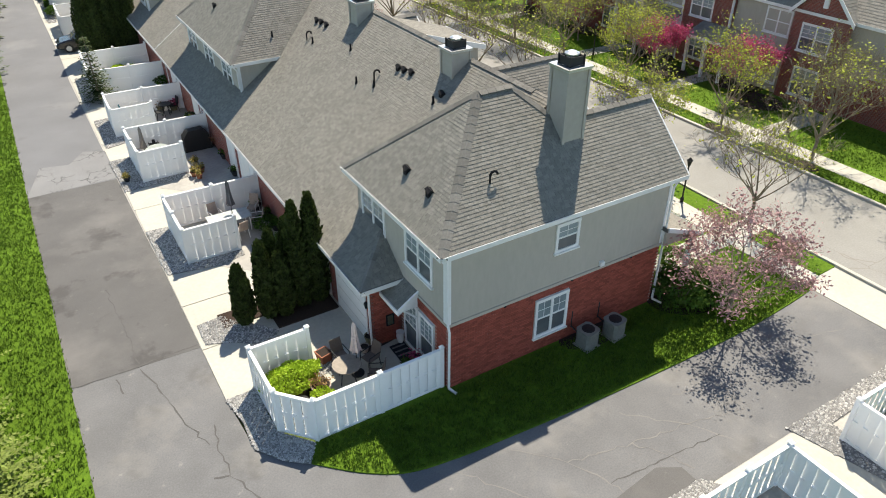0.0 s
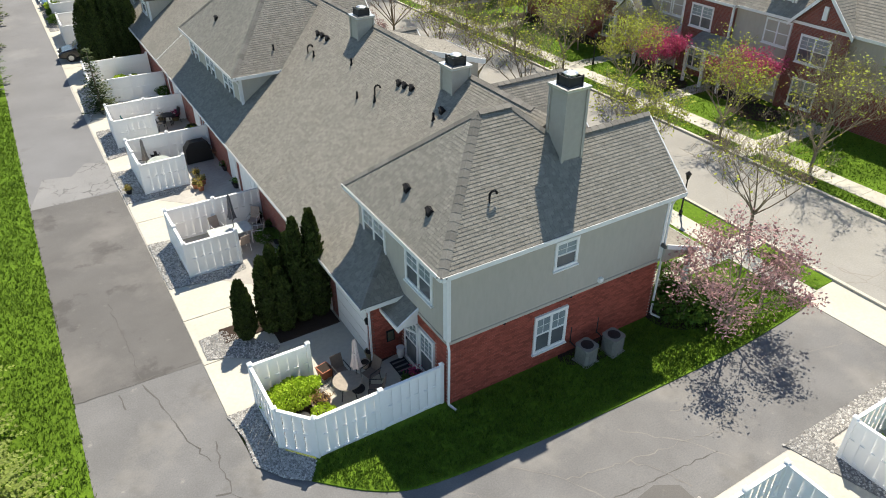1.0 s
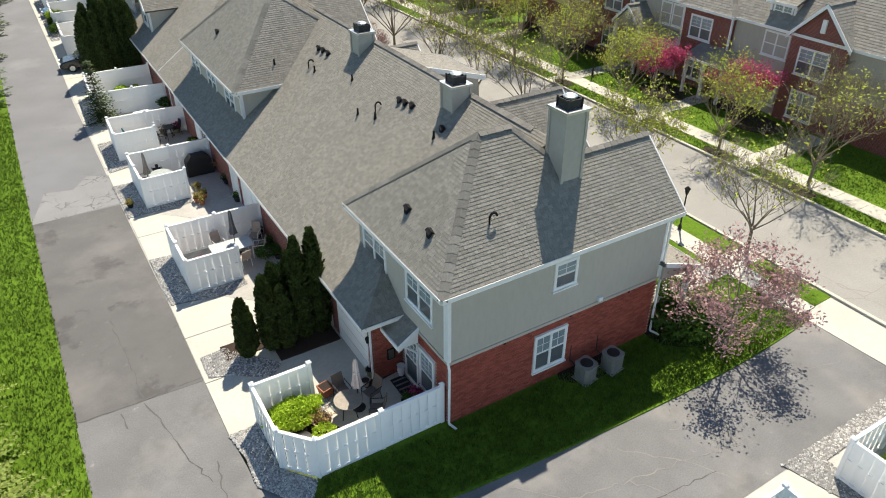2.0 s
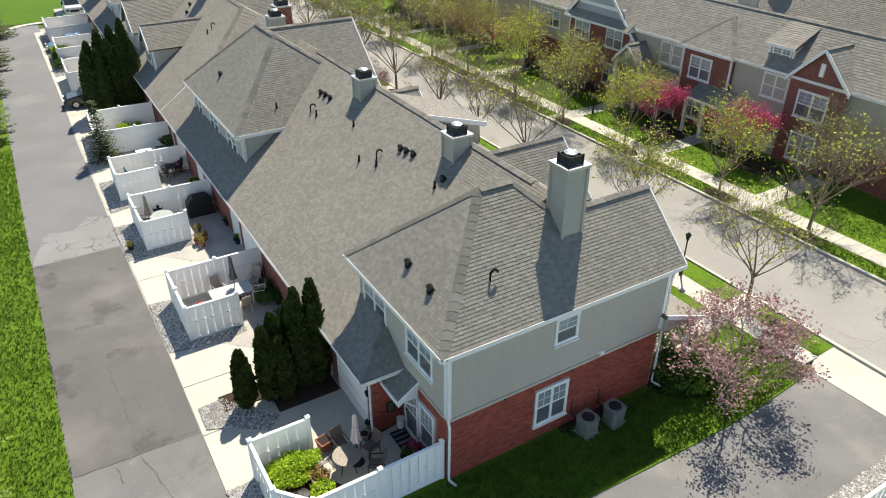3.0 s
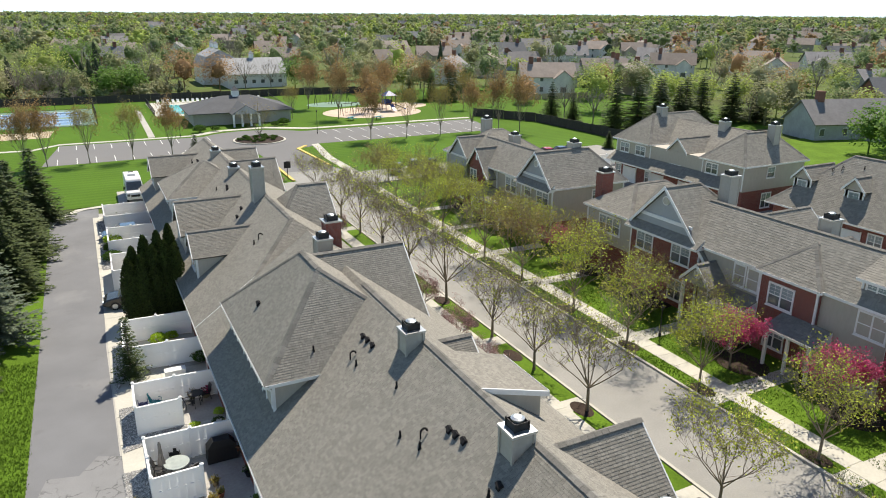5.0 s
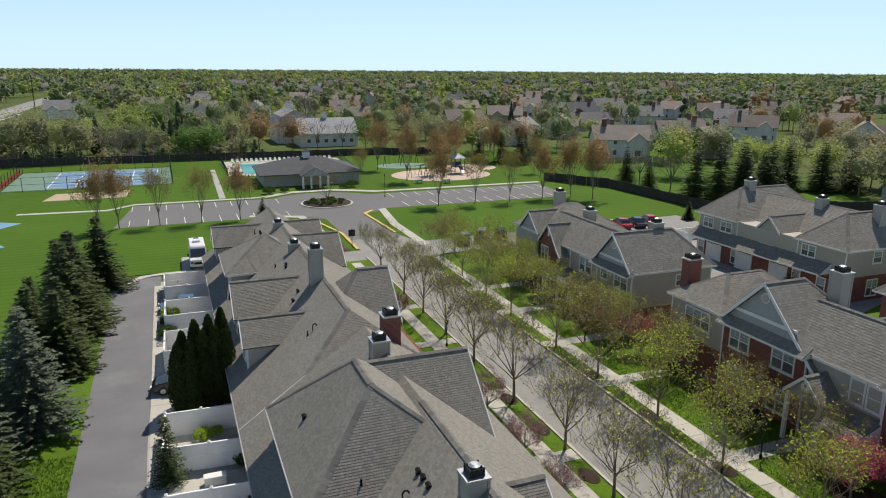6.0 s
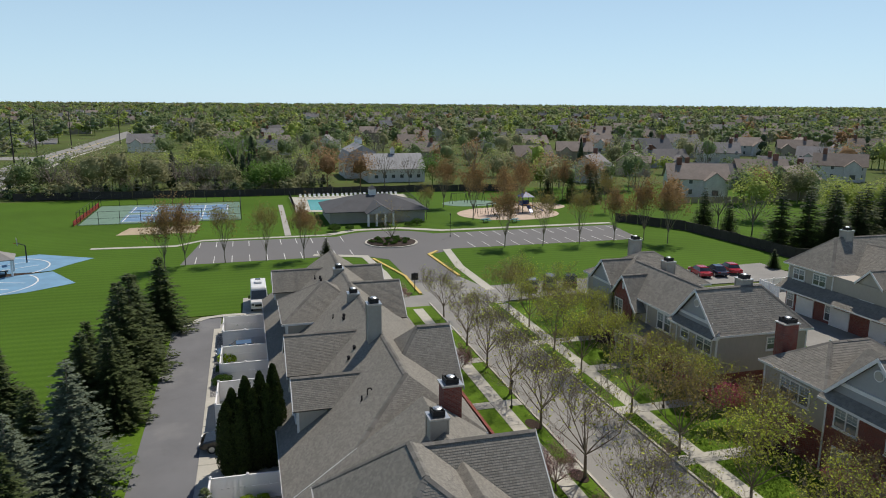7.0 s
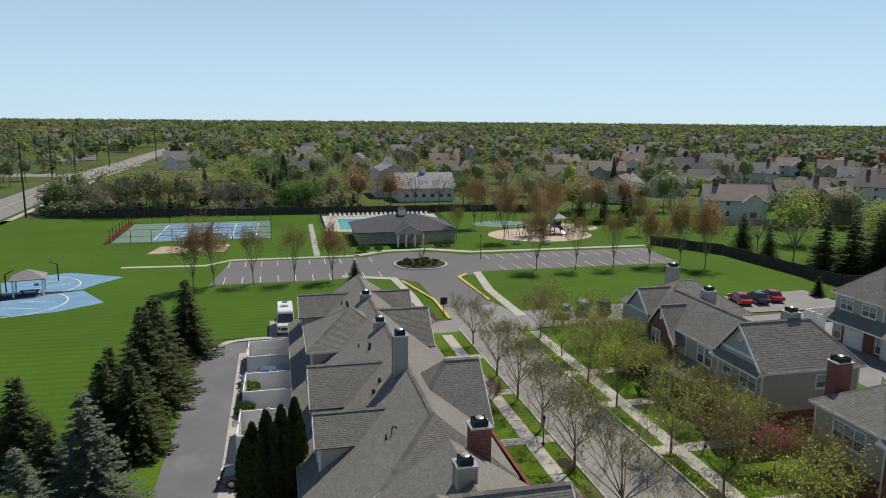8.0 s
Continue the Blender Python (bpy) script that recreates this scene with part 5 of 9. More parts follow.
# ---- trees and shrubs ----
def limbs(rng, height, fork, spread, r0, n_limbs=6, upright=0.55, depth=3):
    """Trunk and limbs as tapered tubes; returns the shape and the twig ends."""
    s, tips = S(), []

    def branch(p, d, length, r, level):
        steps = 3 if level else 1
        for i in range(steps):
            d = (d + Vector((rng.uniform(-1, 1), rng.uniform(-1, 1), rng.uniform(-0.4, 1))) * 0.16 + Vector((0, 0, 0.10 * upright))).normalized()
            q = p + d * (length / steps)
            r1 = max(r * 0.80, 0.006)
            s.tube(p, q, r, r1, 5 if level > 1 else 4 if level else 3, caps=False)
            p, r = q, r1
            if level <= 1:
                tips.append(p)
            if level > 0 and i > 0:
                for _ in range(2):
                    side = Vector((rng.uniform(-1, 1), rng.uniform(-1, 1), rng.uniform(-0.2, 0.9))).normalized()
                    branch(p, (d * 0.75 + side * 0.8).normalized(), length * rng.uniform(0.5, 0.72), r * 0.62, level - 1)
        tips.append(p)

    p = Vector((0, 0, -0.15))
    q = Vector((rng.uniform(-0.1, 0.1), rng.uniform(-0.1, 0.1), fork))
    s.tube(p, p + Vector((0, 0, 0.35)), r0 * 1.5, r0 * 1.05, 8, caps=False)
    s.tube(p + Vector((0, 0, 0.3)), q, r0 * 1.05, r0 * 0.85, 8, caps=False)
    for i in range(n_limbs):
        a = 2 * math.pi * (i + rng.uniform(-0.3, 0.3)) / n_limbs
        d = Vector((math.cos(a) * spread, math.sin(a) * spread, rng.uniform(0.7, 1.3))).normalized()
        branch(q + Vector((0, 0, rng.uniform(-0.3, 0.5) * fork * 0.4)), d, (height - fork) * rng.uniform(0.42, 0.6), r0 * 0.5, depth - 1)
    branch(q, Vector((0, 0, 1)), (height - fork) * 0.62, r0 * 0.6, depth - 1)
    return s, tips


def leaves(rng, tips, per_tip, size, jitter, flat=0.0):
    """Small separate leaf faces round the twig ends."""
    s = S()
    for p in tips:
        for _ in range(per_tip if isinstance(per_tip, int) else (int(per_tip) + (rng.random() < per_tip % 1))):
            c = p + Vector((rng.gauss(0, jitter), rng.gauss(0, jitter), rng.gauss(0, jitter)))
            a = Vector((rng.uniform(-1, 1), rng.uniform(-1, 1), rng.uniform(-1, 1) * (1 - flat))).normalized()
            b = a.cross(Vector((rng.uniform(-1, 1), rng.uniform(-1, 1), rng.uniform(-1, 1)))).normalized()
            w = size * rng.uniform(0.6, 1.4)
            s.add((c - a * w, c + b * w * 0.55, c + a * w, c - b * w * 0.55), ((0, 1, 2, 3),))
    return s


def tree(seed, name, label, category, group, height, fork, spread, leaf_mat, per_tip, size, jitter, r0=0.11, n_limbs=6, upright=0.55, depth=3, bark=None):
    rng = random.Random(seed)
    t = thing(name, label, category, group)
    sh, tips = limbs(rng, height, fork, spread, r0, n_limbs, upright, depth)
    top = max(p.z for p in tips)
    k = height / top
    sh.v = [(x * k, y * k, z * k) for x, y, z in sh.v]
    tips = [p * k for p in tips]
    part("trunk", sh, bark or M_BARK, t)
    part("crown", leaves(rng, tips, per_tip, size, jitter), leaf_mat, t, kind="stuff")
    return t


def put(t, x, y, s=1.0, z=0.0, turn=None, sx=None, first=[]):
    """Sets the thing itself down the first time, copies of it after that."""
    turn = (x * 37 + y * 61) % 360 if turn is None else turn
    m = pose(x, y, z, 0, 0, turn)
    w = s if sx is None else sx
    if t.name not in first:
        first.append(t.name)
        t.matrix_basis = m @ Matrix.Diagonal((w, w, s, 1))
        return t
    o = copy_thing(t, m)
    o.scale = (w, w, s)
    return o


def spruce(seed, label, leaf_mat, height, radius, group, whorls=22, name="spruce_tree", droop=0.25, size=0.22):
    rng = random.Random(seed)
    t = thing(name, label, "tree", group)
    part("trunk", S().tube((0, 0, -0.1), (0, 0, height * 0.97), radius * 0.085, 0.015, 7), M_BARK, t)
    s = S()
    for i in range(whorls):
        f = (i + rng.uniform(-0.3, 0.3)) / whorls
        z = height * (0.06 + 0.93 * max(0, f))
        reach = radius * (1 - max(0, f)) ** 0.85 + 0.10
        n = max(5, int(11 * (1 - f) + 4))
        for j in range(n):
            a = 2 * math.pi * (j + rng.random() * 0.7) / n + i * 0.9
            l = reach * rng.uniform(0.72, 1.12)
            steps = max(3, int(l / 0.17))
            for k in range(steps):
                u = (k + 0.6) / steps
                c = Vector((math.cos(a) * l * u, math.sin(a) * l * u, z - droop * l * u + 0.10 * l * u * u + rng.gauss(0, 0.05)))
                for side in (-1, 0, 1):
                    d = Vector((math.cos(a + side * 0.8), math.sin(a + side * 0.8), rng.uniform(-0.25, 0.25))).normalized()
                    b = d.cross(Vector((rng.uniform(-0.4, 0.4), rng.uniform(-0.4, 0.4), 1))).normalized()
                    w = size * rng.uniform(0.7, 1.3) * (0.75 + 0.5 * (1 - u))
                    e = c + d * w
                    m = c + d * w * 0.45
                    s.add((c, m + b * w * 0.24, e, m - b * w * 0.24), ((0, 1, 2, 3),))
    part("crown", s, leaf_mat, t, kind="stuff")
    return t


def arborvitae(seed, height, radius):
    rng = random.Random(seed)
    t = thing("arborvitae", "tall narrow dark green arborvitae beside the fence", "tree", "arborvitae hedge")
    part("trunk", S().tube((0, 0, -0.1), (0, 0, height * 0.9), 0.09, 0.02, 6), M_BARK, t)
    prof = lambda f: radius * min(1.0, 0.55 + f * 2.6) * (1 - f ** 2.6) ** 0.75 + 0.03
    s = S()
    s.lathe([(prof(f / 14) * 0.72, 0.1 + f / 14 * height * 0.94) for f in range(15)], 10)
    for _ in range(4200):
        f = rng.random() ** 0.9
        a = rng.random() * 2 * math.pi
        r = prof(f) * (0.78 + 0.26 * rng.random() + 0.16 * math.sin(a * 4 + f * 15) * math.sin(f * 19 + a * 3))
        c = Vector((math.cos(a) * r, math.sin(a) * r, 0.08 + f * height * 0.95))
        d = Vector((math.cos(a) * 0.35 + rng.gauss(0, 0.2), math.sin(a) * 0.35 + rng.gauss(0, 0.2), 1)).normalized()
        b = d.cross(Vector((math.cos(a + rng.gauss(0, 0.7)), math.sin(a + rng.gauss(0, 0.7)), 0))).normalized()
        w = rng.uniform(0.10, 0.24)
        s.add((c, c + d * w * 0.5 + b * w * 0.32, c + d * w, c + d * w * 0.5 - b * w * 0.32), ((0, 1, 2, 3),))
    part("crown", s, L_ARB, t, kind="stuff")
    return t


def shrub(seed, name, label, leaf_mat, rx, ry, rz, count=900, size=0.07, group=""):
    rng = random.Random(seed)
    t = thing(name, label, "shrub", group)
    st = S()
    for i in range(7):
        a = i * 0.9
        st.tube((0.05 * math.cos(a), 0.05 * math.sin(a), -0.05), (rx * 0.5 * math.cos(a), ry * 0.5 * math.sin(a), rz * 1.1), 0.02, 0.008, 4)
    part("stem", st, M_BARK, t)
    s = S()
    for _ in range(count):
        a, cz = rng.random() * 2 * math.pi, rng.uniform(-0.55, 1)
        k = math.sqrt(max(0, 1 - cz * cz)) * (1 + 0.12 * math.sin(3 * a + 5 * cz) + 0.08 * math.sin(7 * a - 3 * cz))
        f = rng.uniform(0.72, 1.04)
        c = Vector((rx * k * math.cos(a) * f, ry * k * math.sin(a) * f, max(0.03, rz * (0.55 + cz * 0.5 * f) * 1.3)))
        u = Vector((rng.gauss(0, 1), rng.gauss(0, 1), rng.gauss(0, 1))).normalized()
        b = u.cross(Vector((rng.gauss(0, 1), rng.gauss(0, 1), rng.gauss(0, 1)))).normalized()
        w = size * rng.uniform(0.6, 1.4)
        s.add((c - u * w, c + b * w * 0.6, c + u * w, c - b * w * 0.6), ((0, 1, 2, 3),))
    part("foliage", s, leaf_mat, t, kind="stuff")
    return t


# street trees just breaking into leaf
ST = [tree(11 + i, "street_tree", lab, "tree", "street trees", 7.0, 1.7, sp, lm, per, 0.068, 0.17, 0.095, 7, up, 5)
      for i, (lab, sp, lm, per, up) in enumerate((("young street tree with sparse yellow-green spring leaves", 0.85, L_LIME, 0.30, 0.5), ("nearly bare street tree with a few new leaves", 0.75, L_LIME, 0.10, 0.7), ("spreading street tree with fresh lime leaves", 1.0, L_LIME, 0.40, 0.35), ("street tree with olive brown buds", 0.9, L_OLIVE, 0.38, 0.5)))]
for k, x, y, h in ((0, 17.7, 9.6, 6.0), (1, 17.7, 1.8, 5.8), (1, 17.6, 19.2, 6.6), (1, 17.6, 24.7, 6.0), (1, 17.6, 30.0, 6.3), (1, 17.65, 37.2, 7.4), (1, 17.7, 44.5, 7.2), (1, 17.8, 51.1, 6.8), (1, 17.85, 57.2, 6.8), (1, 17.9, 63.4, 6.4), (1, 18.2, 73.0, 5.9), (0, 17.67, -11.7, 5.7),
                   (2, 25.5, -1.6, 6.2), (1, 26.3, 4.6, 6.2), (0, 25.4, 10.1, 6.1), (2, 25.45, 18.3, 6.1), (0, 25.45, 24.9, 6.4), (2, 25.6, 31.2, 7.3), (3, 25.6, 38.5, 7.4), (0, 25.65, 45.0, 7.1), (2, 25.7, 53.8, 6.4), (0, 25.9, 60.0, 6.6), (2, 26.3, 67.4, 6.2), (3, 26.4, 73.8, 6.2),
                   (3, 30.8, 37.1, 6.0), (3, 29.8, 28.3, 5.3), (3, 30.5, 48.8, 5.6), (2, 29.75, 56.0, 5.5), (3, 29.5, 65.5, 5.5), (2, 30.1, 43.4, 6.0), (2, 30.6, 61.6, 6.2), (0, 31.4, 70.2, 6.0), (0, 29.8, 78.3, 5.5), (1, 31.2, 22.8, 4.9), (1, 31.2, 7.0, 5.6), (2, 31.6, -0.2, 6.2)):
    put(ST[k], x, y, h / 6.4, 0.05, sx=h / (5.7 if k != 1 else 4.8))
# flowering trees
CH = tree(31, "cherry_tree", "pale pink flowering crabapple beside the end house", "tree", "flowering trees", 5.2, 0.9, 1.35, L_PINK, 3.2, 0.052, 0.14, 0.11, 8, 0.25, 4)
put(CH, 11.7, -2.0, 1.05, 0.05, 20, sx=1.32)
for x, y, h in ((14.9, 30.27, 3.4), (15.13, 36.23, 3.78), (14.48, 25.38, 2.83), (14.93, 56.25, 3.4), (14.26, 78.61, 3.4), (14.02, 6.07, 2.27), (14.43, 13.63, 2.08)):
    put(CH, x, y, h / 5.2, 0.05)
MG = tree(37, "redbud_tree", "magenta flowering crabapple on the front lawn", "tree", "flowering trees", 4.5, 1.1, 1.25, L_MAGENTA, 2.9, 0.075, 0.15, 0.09, 8, 0.3, 4)
for x, y, h in ((29.3, 19.4, 4.3), (30.2, 12.7, 4.5), (31.6, 29.6, 3.2), (31.7, 41.3, 3.6), (31.9, 46.4, 3.0)):
    put(MG, x, y, h / 4.5, 0.05)
# park trees with rust-coloured buds
PT = [tree(51 + i, "park_tree", "upright park tree with rust-brown spring buds", "tree", "park trees", 9.5, 1.9, sp, L_RUST if i != 1 else L_OLIVE, per, 0.10, 0.20, 0.10, 9, 1.1, 4) for i, (sp, per) in enumerate(((0.40, 1.9), (0.38, 0.9)))]
for k, x, y, h in ((0, -14.57, 105.58, 9.07), (0, -11.87, 107.52, 9.07), (1, -6.25, 107.91, 8.32), (1, -0.25, 107.91, 8.13), (0, 5.47, 107.7, 8.41), (0, 39.14, 108.94, 10.02), (1, 45.83, 108.28, 8.88), (1, 52.84, 108.54, 9.07), (0, 60.05, 109.4, 9.26), (0, 65.42, 108.43, 10.58), (0, 68.07, 105.01, 10.39), (0, 41.47, 155.39, 11.06), (0, 42.55, 136.67, 11.53), (0, 58.51, 151.1, 10.02), (0, 52.01, 143.91, 9.64), (1, 33.24, 139.53, 6.8), (0, 72.96, 158.42, 9.92), (0, 63.98, 162.35, 9.45), (1, 74.4, 139.25, 8.03)):
    put(PT[k], x, y, h / 7.6, sx=h / 9.5 * 1.1)
IS = tree(57, "island_tree", "bare multi-stemmed tree on the roundabout island", "tree", "park trees", 7.5, 0.8, 0.9, L_OLIVE, 0.9, 0.10, 0.2, 0.09, 8, 0.5)
put(IS, 21.4, 117.53, 1.0, 0.2)
# evergreens
for i, (x, y, h, r) in enumerate(((-4.76, 7.03, 2.69, 0.36), (-3.84, 6.95, 3.5, 0.36), (-3.3, 7.45, 3.6, 0.34), (-3.26, 6.77, 2.9, 0.34), (-2.44, 6.98, 4.77, 0.40), (-1.76, 7, 4.96, 0.44), (-2.58, 7.56, 3.87, 0.36), (-1.57, 7.34, 3.31, 0.36))):
    put(arborvitae(70 + i, h, r), x, y)
AV = arborvitae(77, 7.0, 0.75)
for x, y, h in ((-4.76, 43.66, 5.67), (-4.37, 44.65, 6.24), (-3.9, 43.47, 5.86), (-3.5, 44.86, 6.99), (-3.04, 43.88, 6.43), (-2.55, 45.07, 7.18), (-2.18, 44.09, 6.61), (-1.68, 45.28, 7.56), (-1.51, 44.11, 6.24)):
    put(AV, x, y, h * 0.92 / 7.0, sx=0.95)
L_YELLOWPINE = leaf("pine_needles", (0.23, 0.29, 0.065), (0.14, 0.19, 0.042), 0.3, 0.25)
SP = spruce(81, "dark green spruce at the edge of the park lawn", L_SPRUCE, 7.6, 3.1, "evergreens", 32, size=0.36)
SB = spruce(82, "large pale blue-green spruce beside the alley", L_BLUE, 8.4, 3.3, "evergreens", 26, "blue_spruce", 0.12, 0.32)
SY = spruce(83, "yellowish green pine beside the alley", L_YELLOWPINE, 6.0, 2.8, "evergreens", 34, "pine_tree", 0.05, 0.20)
for x, y, h in ((-11.9, 75.98, 7.18), (-13.64, 61.97, 7.75), (-13.3, 65.25, 7.94), (-14.69, 67.8, 6.8), (-13.53, 56.93, 6.24), (-15.77, 59.28, 5.86), (-13.2, 53.58, 6.05), (-19.34, 49.75, 6.99), (-15.27, 54.74, 6.24), (-13.87, 71.19, 6.61), (-15.6, 37.0, 5.7), (-16.4, 30.6, 5.4), (8.67, 105.35, 3.21), (72.75, 84.47, 2.6), (-16.37, 45.35, 5.86)):
    put(SP, x, y, h / 6.6)
for x, y, h in ((-13.73, 43.72, 7.94), (-16.16, 39.95, 6.61)):
    put(SB, x, y, h / 7.4)
for x, y, h in ((-13.24, 2.5, 4.91), (-13.87, 5.79, 4.3), (-12.79, -0.01, 4.16), (-14.7, 1.31, 5.67), (-14.1, 9.6, 4.2), (-14.4, 13.6, 4.6)):
    put(SY, x - 0.9, y, h / 5.6)
SS = spruce(85, "thin young spruce at the end of a white fence", L_SPRUCE, 4.4, 1.1, "evergreens", 16, "young_spruce", 0.1, 0.2)
put(SS, -5.64, 34.8)
FB = spruce(86, "tall dark fir behind the houses", L_SPRUCE, 11.5, 3.9, "evergreens", 22, "fir_tree", 0.2, 0.5)
for x, y, h in ((83.6, 96.0, 10.4), (86.7, 93.4, 11.2), (90.6, 92.2, 11.4), (94.8, 95.8, 10.0), (99.4, 96.0, 9.6), (103.6, 98.3, 10.6), (111.2, 101.3, 10.2), (116.0, 97.5, 10.6), (121.0, 95.0, 10.2), (82.4, 115.0, 8.4), (84.4, 110.2, 6.6), (74.8, 157.2, 7.2), (77.9, 153.4, 8.2), (82.2, 158.6, 7.6), (70.3, 161.5, 6.4), (91.9, 170.8, 7.5)):
    put(FB, x, y, h / 11.5)
for x, y, h in ((61.97, 59.22, 4.35), (62.56, 58.07, 3.97), (62.16, 60.59, 4.72)):
    put(AV, x, y, h / 7.0, sx=1.0)
put(SB, 60.61, 57.02, 0.45)
put(SP, 59.66, 51.24, 0.5)
# shrubs
HB = shrub(91, "boxwood_hedge", "bright yellow-green clipped hedge inside the white fence", L_HEDGE, 0.98, 0.62, 0.72, 9000, 0.045)
put(HB, -4.5, 2.75, 1.0, turn=6)
S1 = shrub(92, "low_shrub", "small lime-green shrub in a mulch bed", L_HEDGE, 0.42, 0.42, 0.4, 700, 0.05, "shrubs")
S2 = shrub(93, "evergreen_shrub", "rounded dark green shrub near a wall", L_GREEN, 0.9, 0.9, 0.8, 1800, 0.07, "shrubs")
for x, y, s in ((-3.89, 1.67, 1.0), (-3.58, 39.35, 1.4), (-5.13, 64.57, 2.0), (-2.71, 39.76, 1.0), (-1.11, 37.63, 1.1), (-2.95, 27.41, 0.7), (-1.5, 28.32, 0.7), (12.84, -10.42, 1.6), (11.37, -9.32, 1.4)):
    put(S1, x, y, s)
for x, y, s in ((10.49, -0.69, 1.25), (11.37, -1.24, 0.9), (12.06, 1.19, 0.8), (-1.75, 13.4, 0.6), (-1.39, 11.18, 0.8), (-1.33, 35.37, 0.7), (-0.67, 34.5, 0.5), (-5.5, 59.02, 0.9), (-5.45, 62.09, 0.8), (13.35, 10.3, 0.6), (13.28, 17.09, 0.7), (35.55, 16.87, 0.9), (34.98, 12.99, 0.8), (35.32, 22.66, 0.9), (35.3, 34.3, 0.9), (34.91, 40.13, 1.0), (35.54, 54.82, 0.9), (35.38, 60.22, 0.8), (12.95, 130.07, 1.3), (15.92, 130.73, 0.9), (27.62, 131.95, 0.9), (29.75, 133.4, 1.2), (34.34, 25.14, 0.8), (35.8, 9.18, 0.9), (33.39, 15.05, 0.7), (-4.69, 74.7, 1.0), (-3.73, 74.91, 1.1), (-2.78, 74.82, 1.0), (-2.02, 75.04, 1.0), (33.77, 48.4, 0.8)):
    put(S2, x, y, s, 0.03)
for i in range(26):
    a = i * 2.4
    put(S2, 21.2 + (1.2 + 2.6 * ((i * 7) % 10) / 10) * math.cos(a), 117.12 + (1.2 + 2.6 * ((i * 7) % 10) / 10) * math.sin(a), 0.45, 0.2)


# ---- white vinyl fences ----
BOARD = {}


def fence(pts, label, height=1.72, fine=True):
    """A shadow-box vinyl fence along a line: posts, rails and single boards."""
    f = thing("vinyl_fence", label, "fence", "white fences")
    post = S().box(-0.065, -0.065, -0.1, 0.065, 0.065, height + 0.1).add([(-0.09, -0.09, height + 0.1), (0.09, -0.09, height + 0.1), (0.09, 0.09, height + 0.1), (-0.09, 0.09, height + 0.1), (0, 0, height + 0.19)], [(0, 1, 2, 3), (0, 1, 4), (1, 2, 4), (2, 3, 4), (3, 0, 4)])
    pm = post.mesh("post", M_WHITE)
    bm = BOARD.setdefault(height, S().box(-0.092, -0.011, 0.10, 0.092, 0.011, height - 0.02).mesh("board", M_WHITE))
    corners = set()
    for (x0, y0), (x1, y1) in zip(pts, pts[1:]):
        d = Vector((x1 - x0, y1 - y0, 0))
        n = max(1, round(d.length / 2.1))
        ang = math.atan2(d.y, d.x)
        e = d.normalized()
        side = Vector((-e.y, e.x, 0))
        for i in range(n):
            a, b = Vector((x0, y0, 0)) + d * (i / n), Vector((x0, y0, 0)) + d * ((i + 1) / n)
            for p in (a, b):
                key = (round(p.x, 2), round(p.y, 2))
                if key not in corners:
                    corners.add(key)
                    o = part("post", pm, M_WHITE, f)
                    o.location, o.rotation_euler.z = p, ang
            for z0, z1, w in ((height - 0.06, height + 0.02, 0.055), (0.06, 0.16, 0.045), (0.86, 0.95, 0.03)):
                o = part("rail", S().box(0.06, -w, z0, (b - a).length - 0.06, w, z1), M_WHITE, f)
                o.location, o.rotation_euler.z = a, ang
            k = int(((b - a).length - 0.12) / 0.165)
            if fine:
                for j in range(k):
                    o = part("board", bm, M_WHITE, f)
                    o.location, o.rotation_euler.z = a + e * (0.06 + ((b - a).length - 0.12) * (j + 0.5) / k) + side * (0.026 if j % 2 else -0.026), ang
            else:
                s = S()
                for j in range(k):
                    c = 0.06 + ((b - a).length - 0.12) * (j + 0.5) / k
                    w = 0.028 if j % 2 else -0.024
                    s.box(c - 0.092, w - 0.011, 0.1, c + 0.092, w + 0.011, height - 0.02)
                o = part("fence_panel", s, M_WHITE, f, kind="stuff")
                o.location, o.rotation_euler.z = a, ang
    return f


FL = "white vinyl privacy fence round a small patio"
fence([(-3.53, 3.53), (-5.58, 3.54), (-5.58, 1.22), (-4.68, 0.2), (-0.12, 0.2)], "white vinyl privacy fence with a cut corner round a planted patio")
fence([(-1.2, 15.6), (-5.6, 15.65), (-5.58, 12.27), (-3.35, 12.27)], FL)
fence([(-1.25, 24.6), (-5.65, 24.7), (-5.62, 21.15), (-3.4, 21.2)], FL)
fence([(-1.25, 30.6), (-5.72, 30.75), (-5.78, 27.95), (-3.5, 27.95)], FL)
fence([(-1.36, 40.18), (-5.72, 40.3), (-5.87, 35.78), (-0.75, 35.48)], FL)
fence([(-1.35, 55.83), (-5.69, 55.76), (-5.76, 51.22), (-3.51, 51.26)], FL, fine=False)
fence([(-1.32, 64.34), (-5.61, 64.27), (-5.68, 59.81), (-1.39, 59.88)], FL, fine=False)
fence([(-1.37, 73.75), (-5.66, 73.79), (-5.64, 68.92), (-1.44, 68.99)], FL, fine=False)
fence([(0.5, -8.37), (2.64, -8.37), (6.2, -8.37), (6.2, -13.0)], "white vinyl fence beside the lane")
fence([(9.5, -13.0), (9.43, -8.37), (14.2, -8.4)], "white vinyl fence beside the lane")
fence([(65.15, 49.99), (60.16, 49.8), (60.18, 46.4), (62.63, 46.01)], FL, fine=False)
fence([(50.88, 51.4), (50.88, 47.99), (45.04, 48.86)], FL, fine=False)
fence([(65.26, 66.86), (60.98, 66.71), (60.99, 63.48), (64.49, 63.41)], FL, fine=False)
fence([(65.26, 73.42), (60.99, 73.28), (60.99, 69.85)], FL, fine=False)

# ---- gravel beds ----
GR = random.Random(3)


